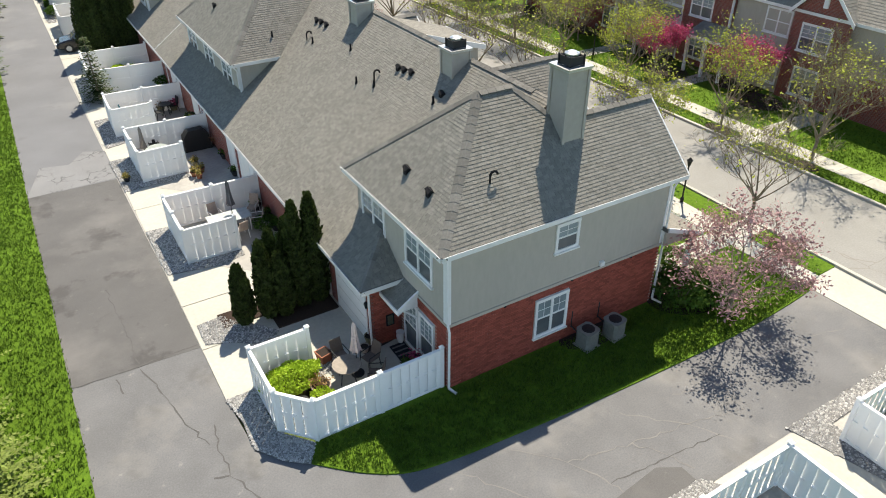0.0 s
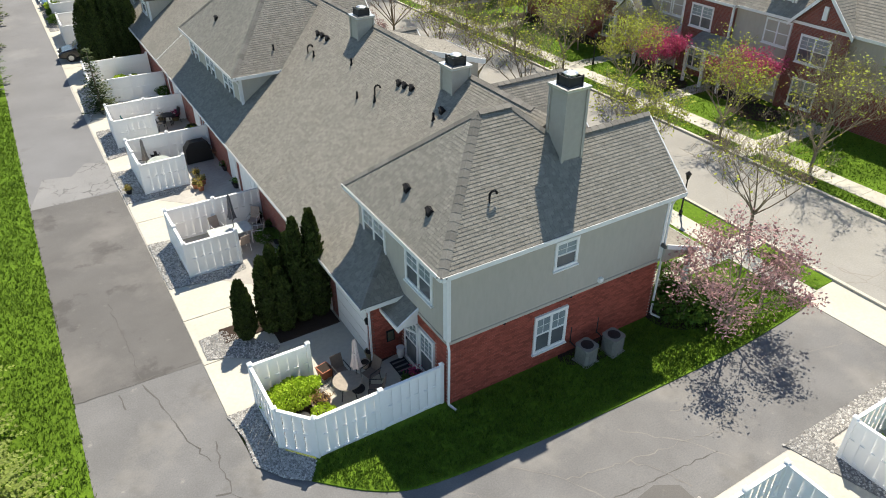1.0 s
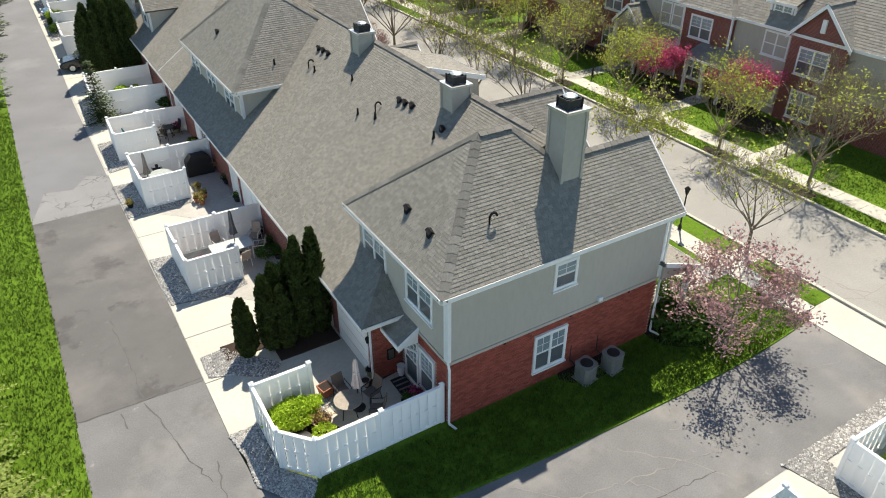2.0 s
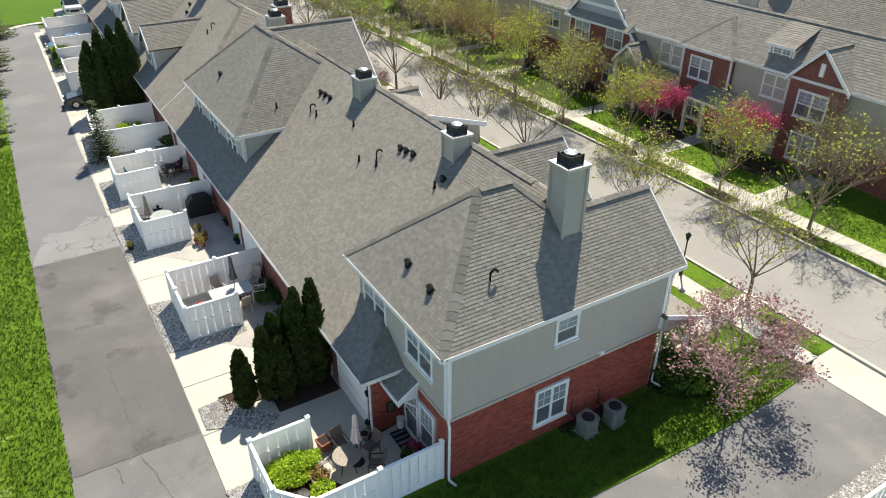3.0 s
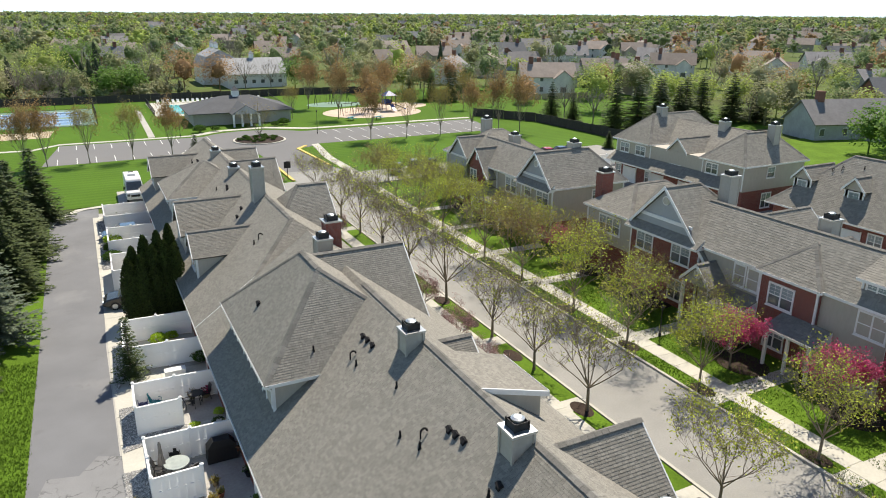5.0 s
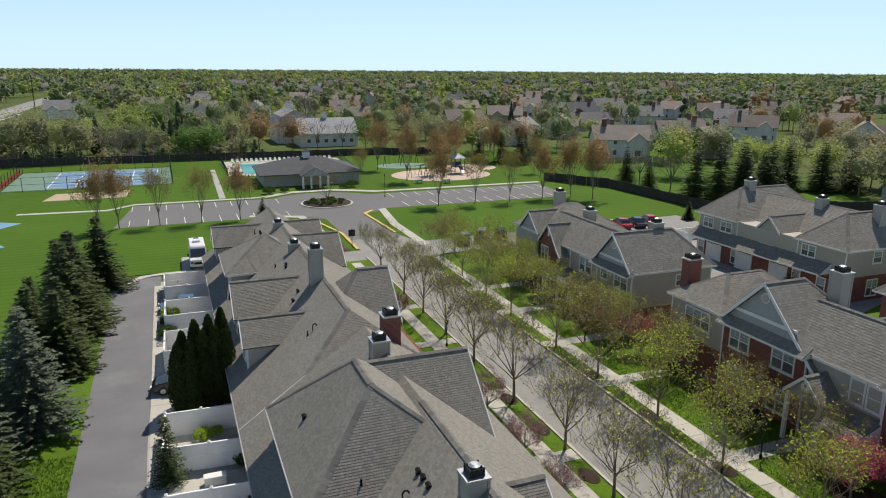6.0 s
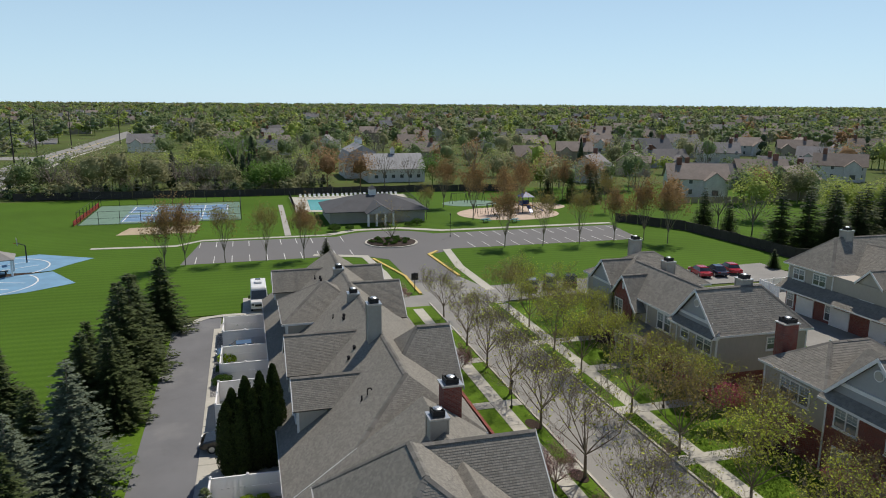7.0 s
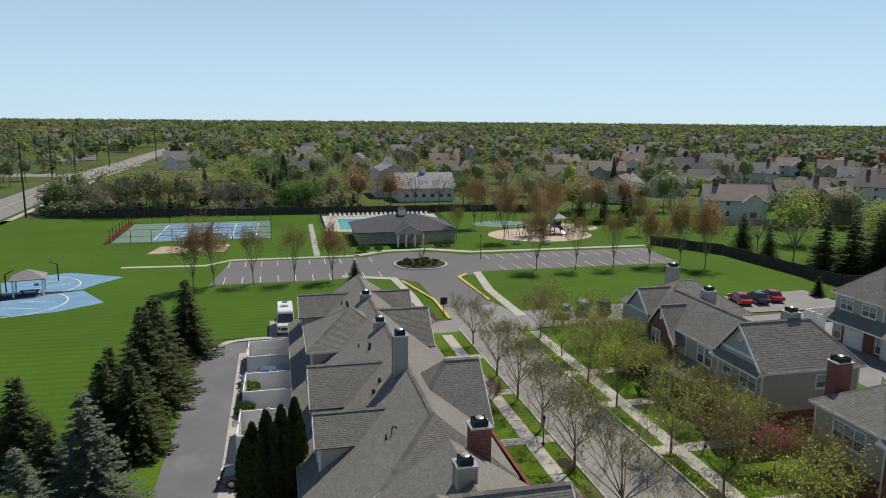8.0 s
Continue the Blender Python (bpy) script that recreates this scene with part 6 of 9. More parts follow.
def inside(p, poly):
    c = False
    for i in range(len(poly)):
        (x0, y0), (x1, y1) = poly[i], poly[i - 1]
        if (y0 > p[1]) != (y1 > p[1]) and p[0] < (x1 - x0) * (p[1] - y0) / (y1 - y0) + x0:
            c = not c
    return c


def gravel(poly, count, size=0.045):
    bed = ground_part("gravel_bed", S().slab(poly, -0.05, 0.05), M_BED, "bed of pale grey river gravel beside a fence", "gravel")
    xs, ys = [p[0] for p in poly], [p[1] for p in poly]
    s = S()
    while count:
        p = (GR.uniform(min(xs), max(xs)), GR.uniform(min(ys), max(ys)))
        if inside(p, poly):
            count -= 1
            r, a = size * GR.uniform(0.5, 1.5), GR.random() * 6.28
            q = [(p[0] + r * k * math.cos(a + i * 1.5708), p[1] + r * (1.4 - k * 0.4) * math.sin(a + i * 1.5708), 0.045) for i, k in ((0, 1.2), (1, 0.8), (2, 1.1), (3, 0.9))]
            s.add(q + [(p[0] + r * 0.2, p[1], 0.05 + r * GR.uniform(0.4, 0.9))], [(0, 1, 4), (1, 2, 4), (2, 3, 4), (3, 0, 4)])
    part("gravel_stones", s, M_STONE, bed, kind="stuff")


gravel([(-6.64, 3.4), (-5.65, 3.45), (-5.66, 1.2), (-4.78, 0.12), (-5.25, -0.53), (-5.9, 0.0), (-6.5, 0.9), (-6.47, 2.1)], 3200)
gravel([(-6.64, 16.0), (-5.68, 15.9), (-5.66, 12.2), (-3.3, 12.2), (-3.3, 11.75), (-4.4, 11.5), (-6.6, 11.9)], 2800)
gravel([(-6.8, 24.7), (-5.72, 24.7), (-5.7, 21.08), (-3.4, 21.1), (-3.4, 20.6), (-6.7, 20.6)], 2200)
gravel([(-6.6, 31.26), (-5.69, 31.28), (-5.65, 27.95), (-3.33, 27.99), (-3.34, 27.41), (-6.61, 26.56)], 1500)
gravel([(-6.53, 40.09), (-5.77, 40.1), (-5.94, 35.68), (-6.62, 33.22)], 900, 0.06)
gravel([(-6.44, 7.87), (-5.47, 7.98), (-3.85, 5.98), (-4.43, 5.39), (-5.59, 6.24), (-6.45, 6.61)], 1200)
gravel([(-6.48, 56.84), (-5.77, 56.85), (-5.56, 73.69), (-6.32, 73.68)], 900, 0.07)
gravel([(8.33, -7.16), (14.8, -7.14), (14.8, -7.67), (9.75, -7.79), (9.75, -11.96), (9.11, -10.07)], 1600)
gravel([(1.1, -7.18), (4.42, -7.09), (5, -7.84), (0.61, -7.96)], 900)
gravel([(-3.63, 3.66), (-2.71, 3.68), (-2.62, 3.01), (-3.59, 2.79)], 500)
ground_part("pavement_drive", S().slab([(4.6, -7.4), (8.6, -7.38), (9.5, -8.4), (9.5, -20), (6.3, -20), (6.3, -8.3), (5.0, -8.3)], -0.05, 0.02), M_CONC, "pale concrete drive between white fences", "pavement")
for x0, y0, x1, y1 in ((-5.6, 7.15, -1.9, 8.1), (-3.8, 6.1, -1.3, 7.9)):
    ground_part("planting_bed", S().slab([(x0, y0), (x1, y0), (x1, y1), (x0, y1)], -0.02, 0.06 if y0 > 7 else 0.05), M_MULCH, "brown mulch bed under the arborvitae", "bed")
ground_part("planting_bed", S().slab([(-5.46, 3.72), (-3.58, 3.76), (-3.59, 2.31), (-3.11, 1.54), (-3.61, 0.52), (-4.53, 0.5), (-5.34, 1.59)], -0.02, 0.06), M_MULCH, "dark mulch bed inside the fence", "bed")
ground_part("planting_bed", S().slab([(-1.84, 3.61), (0.1, 3.65), (0.1, 3.31), (-1.65, 3.03)], -0.02, 0.06), M_MULCH, "dark mulch bed by the brick wall", "bed")
ground_part("planting_bed", S().slab(ring(6.2, -0.29, 1.5, 20, 0.7), -0.02, 0.06), M_MULCH, "dark mulch patch under the cooling units", "bed")
ground_part("planting_bed", S().slab(ring(11.47, -0.28, 2.2, 24, 1.5), -0.02, 0.065), M_MULCH, "dark mulch bed under shrubs", "bed")
ground_part("pavement_patio", S().slab([(-3.61, 0.47), (0.17, 0.46), (0.22, 6.46), (-1.04, 6.43), (-3.28, 4.25)], -0.02, 0.035), M_CONC, "grey concrete patio by the back door", "pavement")
for y0, y1 in ((8.2, 15.5), (16.3, 24.5), (27.9, 30.6), (35.0, 39.3)):
    ground_part("pavement_patio", S().slab([(-5.5, y0 if y0 > 20 else y0 + 4.2), (-1.2, y0), (-1.2, y1), (-5.5, y1)], -0.02, 0.03), M_CONC_D, "grey concrete patio behind a fence", "pavement")
for x, y in ((30.34, 19.38), (31.05, 12.07), (32.61, 14.83), (32.58, 22.56), (32.57, 30.32), (32.58, 38.1), (32.65, 55.72), (32.69, 61.62)):
    ground_part("planting_bed", S().slab(ring(x, y, 1.5, 18, 1.9), -0.02, 0.075), M_MULCH, "dark mulch bed on a front lawn", "bed")
ground_part("planting_bed", S().slab([(11.1, 4.5), (12.7, 4.5), (12.7, 75), (11.1, 75)], -0.02, 0.07), M_MULCH, "planted strip along the house fronts", "bed")
for x, ys in ((17.4, (9.76, 19.44, 26.93, 32.78, 37.47, 45.31)), (25.4, (4.44, 10.22, 17.95, 24.64, 31.84, 39.15))):
    for y in ys:
        ground_part("planting_bed", S().slab(ring(x, y, 0.55, 14, 0.9), -0.02, 0.07), M_MULCH, "dark mulch ring round a street tree", "bed")

# ---- cooling units beside the end wall ----
M_AC = mat("ac_casing", (0.24, 0.25, 0.23), (0.19, 0.20, 0.185), 8, 0.5, 0.05, metal=0.2)


def cooling_unit(x, y):
    u = thing("air_conditioner", "grey louvred outdoor cooling unit on a pad by the brick wall", "air conditioner", "cooling units", pose(x, y, 0.03, 0, 0, 8) @ Matrix.Diagonal((0.86, 0.86, 0.9, 1)))
    part("pad", S().box(-0.42, -0.42, -0.08, 0.42, 0.42, 0.04), M_CONC_D, u)
    oct_ = lambda r, c: [(r, -c), (r, c), (c, r), (-c, r), (-r, c), (-r, -c), (-c, -r), (c, -r)]
    part("casing", S().slab(oct_(0.37, 0.26), 0.05, 0.80), M_AC, u)
    for i in range(11):
        part("louvre", S().slab(oct_(0.385, 0.272), 0.10 + 0.06 * i, 0.125 + 0.06 * i), M_AC, u)
    part("top_panel", S().slab(oct_(0.40, 0.285), 0.80, 0.86), M_AC, u)
    part("fan_guard", S().lathe([(0.28, 0.86), (0.28, 0.885), (0.1, 0.90), (0.02, 0.90)], 20), M_BLACK, u)
    part("refrigerant_line", S().tube((-0.1, 0.3, 0.4), (-0.1, 0.85, 0.55), 0.025).tube((-0.1, 0.85, 0.5), (-0.1, 0.85, 1.3), 0.025), M_BLACK, u)


cooling_unit(5.54, -0.73)
cooling_unit(6.77, -0.81)

# ---- patio of the end unit ----
M_TAN = mat("tan_fabric", (0.42, 0.35, 0.30), (0.34, 0.28, 0.24), 12, 0.9, 0.3)
M_PINKISH = mat("umbrella_canvas", (0.60, 0.50, 0.47), (0.50, 0.41, 0.39), 10, 0.9, 0.3)
M_TERRA = mat("terracotta", (0.36, 0.13, 0.07), (0.28, 0.10, 0.06), 10, 0.8, 0.2)
M_OLIVEPOT = mat("glazed_pot", (0.20, 0.17, 0.09), (0.14, 0.12, 0.07), 8, 0.4)
M_SOIL = mat("potting_soil", (0.03, 0.02, 0.015), None, 30, 0.95, 0.5)
M_TAUPE = mat("brown_sling", (0.17, 0.135, 0.11), (0.13, 0.10, 0.085), 14, 0.85, 0.2)
M_TABLE = mat("stone_tabletop", (0.30, 0.26, 0.21), (0.22, 0.19, 0.155), 9, 0.6, 0.1)
M_TEAL = mat("teal_plastic", (0.02, 0.22, 0.27), None, 5, 0.5)
M_NAVY = mat("navy_plastic", (0.02, 0.03, 0.16), None, 5, 0.5)
M_COVER = mat("black_cover", (0.012, 0.012, 0.013), None, 9, 0.7, 0.3)
M_RED = mat("red_paint", (0.40, 0.02, 0.025), (0.33, 0.016, 0.02), 4, 0.25, spec=0.6)
M_WOOD = mat("cedar_wood", (0.30, 0.14, 0.06), (0.22, 0.10, 0.05), 8, 0.7, 0.2)


def closed_umbrella(x, y, material, label, h=2.3):
    u = thing("patio_umbrella", label, "umbrella", "", pose(x, y, 0.03))
    part("pole", S().tube((0, 0, 0), (0, 0, h), 0.02, n=8), M_BLACK, u)
    part("base", S().lathe([(0.24, 0), (0.24, 0.05), (0.05, 0.12)], 16), M_BLACK, u)
    s = S()
    n, prof = 12, [(0.03, h), (0.07, h - 0.12), (0.09, h - 0.5), (0.10, h - 0.62), (0.13, h - 0.9), (0.19, h - 1.22)]
    s.add([(r * (1.15 if i % 2 else 0.72) * math.cos(i * 2 * math.pi / n), r * (1.15 if i % 2 else 0.72) * math.sin(i * 2 * math.pi / n), z) for r, z in prof for i in range(n)],
          [(j * n + i, j * n + (i + 1) % n, (j + 1) * n + (i + 1) % n, (j + 1) * n + i) for j in range(len(prof) - 1) for i in range(n)])
    part("canopy", s, material, u)
    part("tie", S().lathe([(0.10, h - 0.64), (0.115, h - 0.60), (0.10, h - 0.56)], 12), material, u)


def round_table(x, y, r, material, label, z=0.03):
    t = thing("patio_table", label, "table", "", pose(x, y, z))
    part("tabletop", S().lathe([(r, 0.68), (r + 0.015, 0.70), (r, 0.72)], 28), material, t)
    for i in range(4):
        a = i * math.pi / 2 + 0.5
        part("leg", S().tube((r * 0.75 * math.cos(a), r * 0.75 * math.sin(a), 0), (r * 0.45 * math.cos(a), r * 0.45 * math.sin(a), 0.69), 0.018, n=6), M_BLACK, t)


def chair(x, y, turn, material, label, frame=None, z=0.03):
    frame = frame or M_BLACK
    c = thing("patio_chair", label, "chair", "patio chairs", pose(x, y, z, 0, 0, turn))
    part("seat", S().box(-0.23, -0.22, 0.40, 0.23, 0.23, 0.43), material, c)
    part("backrest", S().plate([(-0.23, 0.22, 0.42), (0.23, 0.22, 0.42), (0.22, 0.38, 0.95), (-0.22, 0.38, 0.95)], 0.025), material, c)
    for sx in (-1, 1):
        part("arm", S().tube((sx * 0.25, -0.22, 0.62), (sx * 0.25, 0.30, 0.64), 0.018, n=6), frame, c)
        part("leg", S().tube((sx * 0.25, -0.24, 0), (sx * 0.25, -0.22, 0.62), 0.016, n=6), frame, c)
        part("leg", S().tube((sx * 0.23, 0.30, 0), (sx * 0.23, 0.22, 0.45), 0.016, n=6), frame, c)
    return c


def pot(x, y, r, h, material, label, plant=None):
    p = thing("plant_pot", label, "pot", "pots", pose(x, y, 0.05))
    part("pot", S().lathe([(r * 0.68, 0), (r * 0.9, h * 0.75), (r * 1.05, h * 0.86), (r * 1.05, h), (r * 0.92, h), (r * 0.9, h * 0.88)], 20), material, p, smooth=False)
    part("soil", S().lathe([(r * 0.88, h * 0.84), (r * 0.88, h * 0.90)], 16), M_SOIL, p)
    if plant:
        rng = random.Random(int(x * 100))
        part("plant", leaves(rng, [Vector((rng.gauss(0, r * 0.5), rng.gauss(0, r * 0.5), h + rng.uniform(0, r))) for _ in range(60)], 3, 0.05, 0.05), plant, p, kind="stuff")


round_table(-2.72, 2.2, 0.5, M_TABLE, "round stone-topped patio table on thin dark legs")
closed_umbrella(-2.3, 2.3, M_PINKISH, "closed pale pink patio umbrella beside the table")
for x, y, a in ((-1.75, 2.4, -75), (-1.95, 1.6, -120), (-2.6, 3.0, 5)):
    chair(x, y, a, M_TAUPE, "metal patio chair with brown sling seat")
b = thing("planter_box", "square terracotta planter with soil", "planter", "pots", pose(-3.05, 3.5, 0.05, 0, 0, 12))
part("planter", S().add([(-0.17, -0.17, 0), (0.17, -0.17, 0), (0.17, 0.17, 0), (-0.17, 0.17, 0), (-0.24, -0.24, 0.42), (0.24, -0.24, 0.42), (0.24, 0.24, 0.42), (-0.24, 0.24, 0.42)], [(3, 2, 1, 0), (0, 1, 5, 4), (1, 2, 6, 5), (2, 3, 7, 6), (3, 0, 4, 7), (4, 5, 6, 7)]), M_TERRA, b)
part("soil", S().box(-0.2, -0.2, 0.40, 0.2, 0.2, 0.426), M_SOIL, b)
pot(-1.22, 3.5, 0.21, 0.38, M_OLIVEPOT, "olive glazed pot by the garage corner")
pot(-1.6, 3.2, 0.18, 0.26, M_TAN, "tan clay pot with soil")
pot(-3.75, 2.1, 0.34, 0.34, M_TAN, "half barrel planter with small flowers", L_RUST)
pot(-0.42, 1.6, 0.28, 0.3, M_BLACK, "dark trough with red flowers", L_MAGENTA)
pot(-0.8, 1.45, 0.22, 0.3, M_BLACK, "dark pot with green plants", L_GREEN)
pot(-0.45, 1.05, 0.24, 0.3, M_BLACK, "dark pot with green plants", L_GREEN)
w = thing("watering_jar", "white ceramic jar by the back door", "jar", "", pose(-0.22, 3.0, 0.06))
part("body", S().lathe([(0.10, 0), (0.15, 0.25), (0.13, 0.42), (0.16, 0.46), (0.12, 0.46)], 16), M_TRIM, w)
dm = thing("door_mat", "dark patterned door mat on the concrete patio", "mat", "", pose(-0.42, 2.45, 0.04))
part("mat", S().box(-0.3, -0.5, 0, 0.3, 0.5, 0.02), M_COVER, dm)
for i in range(4):
    part("mat_stripe", S().box(-0.26, -0.42 + 0.24 * i, 0.02, 0.26, -0.34 + 0.24 * i, 0.024), M_BED, dm)
gb = thing("garden_ball", "dark grey coiled hose pot in the mulch", "pot", "", pose(-4.6, 1.75, 0.06))
part("body", S().lathe([(0.25, 0), (0.33, 0.15), (0.28, 0.3), (0.1, 0.36)], 18), M_BLACK, gb)

# ---- patios further along ----
closed_umbrella(-2.95, 14.35, mat("grey_canvas", (0.13, 0.13, 0.14), None, 9, 0.9, 0.3), "closed dark grey patio umbrella", 2.4)
tg = thing("glass_table", "rectangular white-framed glass patio table", "table", "", pose(-3.19, 14.15, 0.03))
part("tabletop", S().box(-0.95, -0.5, 0.68, 0.95, 0.5, 0.71), mat("frosted_glass", (0.55, 0.60, 0.58), None, 3, 0.15), tg)
for sx in (-0.85, 0.85):
    for sy in (-0.42, 0.42):
        part("leg", S().tube((sx, sy, 0), (sx, sy, 0.69), 0.02, n=6), M_TRIM, tg)
for x, y, a in ((-3.97, 13.65, 150), (-2.91, 13.28, 190), (-2.04, 13.79, -110), (-3.57, 15.02, 10), (-1.84, 14.96, -40)):
    chair(x, y, a, M_TAN, "white-framed patio chair with tan seat", M_TRIM)
kg = thing("kettle_grill", "red kettle grill on thin legs", "grill", "", pose(-4.74, 13.44, 0.03))
part("bowl", S().lathe([(0.02, 0.5), (0.2, 0.55), (0.28, 0.72), (0.28, 0.76)], 18), M_RED, kg)
part("lid", S().lathe([(0.29, 0.76), (0.25, 0.9), (0.1, 1.0), (0.02, 1.01)], 18), M_RED, kg)
for i in range(3):
    a = i * 2.1
    part("leg", S().tube((0.28 * math.cos(a), 0.28 * math.sin(a), 0), (0.15 * math.cos(a), 0.15 * math.sin(a), 0.58), 0.014, n=5), M_BLACK, kg)
for x, y in ((-1.54, 15.35), (-1.26, 14.29), (-1.37, 13.02), (-1.19, 12.15), (-1.31, 19.45), (-1.19, 21.79)):
    pot(x, y, 0.24, 0.3, M_BLACK, "dark plant pot along the brick wall", L_GREEN)
cg = thing("covered_grill", "large grill under a black fabric cover", "grill", "", pose(-2.13, 23.91, 0.03))
part("cover", S().add([(-0.75, -0.36, 0.02), (0.75, -0.36, 0.02), (0.75, 0.36, 0.02), (-0.75, 0.36, 0.02), (-0.70, -0.33, 0.85), (0.70, -0.33, 0.85), (0.70, 0.33, 0.85), (-0.70, 0.33, 0.85), (-0.42, -0.26, 1.2), (0.42, -0.26, 1.2), (0.42, 0.26, 1.2), (-0.42, 0.26, 1.2)],
     [(0, 1, 5, 4), (1, 2, 6, 5), (2, 3, 7, 6), (3, 0, 4, 7), (4, 5, 9, 8), (5, 6, 10, 9), (6, 7, 11, 10), (7, 4, 8, 11), (8, 9, 10, 11)]), M_COVER, cg)
wr = thing("wreath", "round dark green wreath hung on the fence", "wreath", "", pose(-2.02, 24.91, 1.55))
part("ring", leaves(random.Random(8), [Vector((0.28 * math.cos(i * 0.2), 0, 0.28 * math.sin(i * 0.2))) for i in range(32)], 6, 0.07, 0.04), L_ARB, wr)
round_table(-4.34, 23.48, 0.6, mat("glass_top", (0.40, 0.45, 0.43), None, 3, 0.1), "round glass patio table")
for x, y, a in ((-4.33, 24.36, 0), (-4.93, 22.88, 140), (-5.11, 23.86, 80), (-3.77, 22.91, -150)):
    chair(x, y, a, M_BLACK, "black metal patio chair")
closed_umbrella(-5.02, 23.27, mat("taupe_canvas", (0.24, 0.22, 0.20), None, 9, 0.9, 0.3), "closed taupe umbrella leaning by the table", 2.2)
chair(-1.27, 23.74, 60, M_WOOD, "wooden slatted chair by the wall", M_WOOD)
for x, y, mm in ((-3.22, 20.48, M_TERRA), (-3.04, 20.09, M_TERRA), (-2.74, 20.78, M_TERRA), (-2.83, 21.75, M_OLIVEPOT), (-6.38, 21.69, M_BLACK)):
    pot(x, y, 0.18, 0.28, mm, "small garden pot near the drive", L_OLIVE)
chair(-4.64, 30.51, 40, M_TEAL, "teal plastic garden chair", M_TEAL)
chair(-5.31, 30.6, 0, M_NAVY, "navy blue plastic garden chair", M_NAVY)
round_table(-2.45, 29.97, 0.4, M_BLACK, "small black metal bistro table")
for x, y, a in ((-2.93, 29.57, 100), (-1.96, 30.27, -80)):
    chair(x, y, a, M_BLACK, "black wrought iron chair")
pot(-1.86, 30.56, 0.3, 0.4, M_OLIVEPOT, "large pot with magenta flowers", L_MAGENTA)
pot(-2.63, 30.75, 0.3, 0.4, M_OLIVEPOT, "pot with dry brown flowers", L_RUST)
bn = thing("storage_bench", "white storage bench between the fences", "bench", "", pose(-3.17, 33.87, 0.03))
part("box", S().box(-0.6, -0.25, 0, 0.6, 0.25, 0.5), M_TRIM, bn)
part("lid", S().box(-0.63, -0.28, 0.5, 0.63, 0.28, 0.56), M_TRIM, bn)


# ---- vehicles ----
def car(x, y, turn, paint, label, suv=False):
    c = thing("car", label, "car", "parked cars", pose(x, y, 0.0, 0, 0, turn))
    h1, h2 = (0.95, 1.7) if suv else (0.82, 1.40)
    prof = [(-2.2, 0.35), (-2.22, 0.7), (-2.0, h1), (-1.2, h1 + 0.06), (1.05, h1 + 0.06), (1.9, h1 - 0.1), (2.2, h1 - 0.28), (2.22, 0.4), (1.9, 0.28), (-1.9, 0.28)]
    s = S()
    n = len(prof)
    s.add([(px, sy * w, pz) for sy, w in ((-1, 0.86), (1, 0.86)) for px, pz in prof], [tuple(range(n)), tuple(range(n, 2 * n))[::-1]] + [((i + 1) % n, i, n + i, n + (i + 1) % n) for i in range(n)])
    body = part("body", s, paint, c)
    bv = body.modifiers.new("round", "BEVEL")
    bv.width, bv.segments, bv.limit_method = 0.09, 2, "ANGLE"
    xr = -1.9 if suv else -1.45
    roof = [(xr, h1), (xr + 0.35, h2), (0.35, h2), (1.15, h1)]
    g = S().add([(px, sy * (0.82 if pz < h2 else 0.62), pz) for sy in (-1, 1) for px, pz in roof], [(0, 1, 2, 3), (7, 6, 5, 4), (0, 4, 5, 1), (2, 6, 7, 3)])
    part("cabin_glass", g, M_GLASS, c)
    rf = part("roof", S().add([(xr + 0.28, -0.64, h2 - 0.06), (0.42, -0.64, h2 - 0.06), (0.42, 0.64, h2 - 0.06), (xr + 0.28, 0.64, h2 - 0.06), (xr + 0.4, -0.56, h2 + 0.03), (0.3, -0.56, h2 + 0.03), (0.3, 0.56, h2 + 0.03), (xr + 0.4, 0.56, h2 + 0.03)], [(4, 5, 6, 7), (0, 1, 5, 4), (1, 2, 6, 5), (2, 3, 7, 6), (3, 0, 4, 7)]), paint, c)
    for wx in (-1.35, 1.35):
        for sy in (-1, 1):
            t = part("tyre", S().tube((wx, sy * 0.70, 0.33), (wx, sy * 0.88, 0.33), 0.33, n=20), M_BLACK, c)
            part("rim", S().tube((wx, sy * 0.875, 0.33), (wx, sy * 0.895, 0.33), 0.2, n=14), M_STEEL, t)
    for sy in (-0.62, 0.62):
        part("headlight", S().box(2.12, sy - 0.18, 0.6, 2.235, sy + 0.18, 0.72), M_TRIM, c)
        part("tail_light", S().box(-2.245, sy - 0.18, 0.68, -2.15, sy + 0.18, 0.82), M_RED, c)
    for sy in (-1, 1):
        part("mirror", S().box(0.85, sy * 0.86 - 0.1, h1 + 0.05, 1.0, sy * 0.86 + 0.1, h1 + 0.18), paint, c)
    return c


P_RED = mat("car_red", (0.42, 0.012, 0.03), (0.38, 0.01, 0.026), 2, 0.2, spec=0.7)
P_NAVY = mat("car_navy", (0.012, 0.022, 0.06), None, 2, 0.2, spec=0.7)
P_BLACK = mat("car_black", (0.012, 0.012, 0.014), None, 2, 0.2, spec=0.7)
P_SILVER = mat("car_silver", (0.42, 0.43, 0.44), None, 2, 0.25, metal=0.6)
P_BLUE = mat("car_blue", (0.05, 0.10, 0.18), None, 2, 0.2, spec=0.7)
P_WHITE = mat("van_white", (0.78, 0.78, 0.77), (0.74, 0.74, 0.73), 2, 0.3)
ground_part("road_drive", S().slab([(44.21, 79.1), (73.22, 78.1), (73.24, 87.93), (44.28, 86.04)], -0.05, 0.004), M_STREET, "pale concrete drive with parked cars", "road")
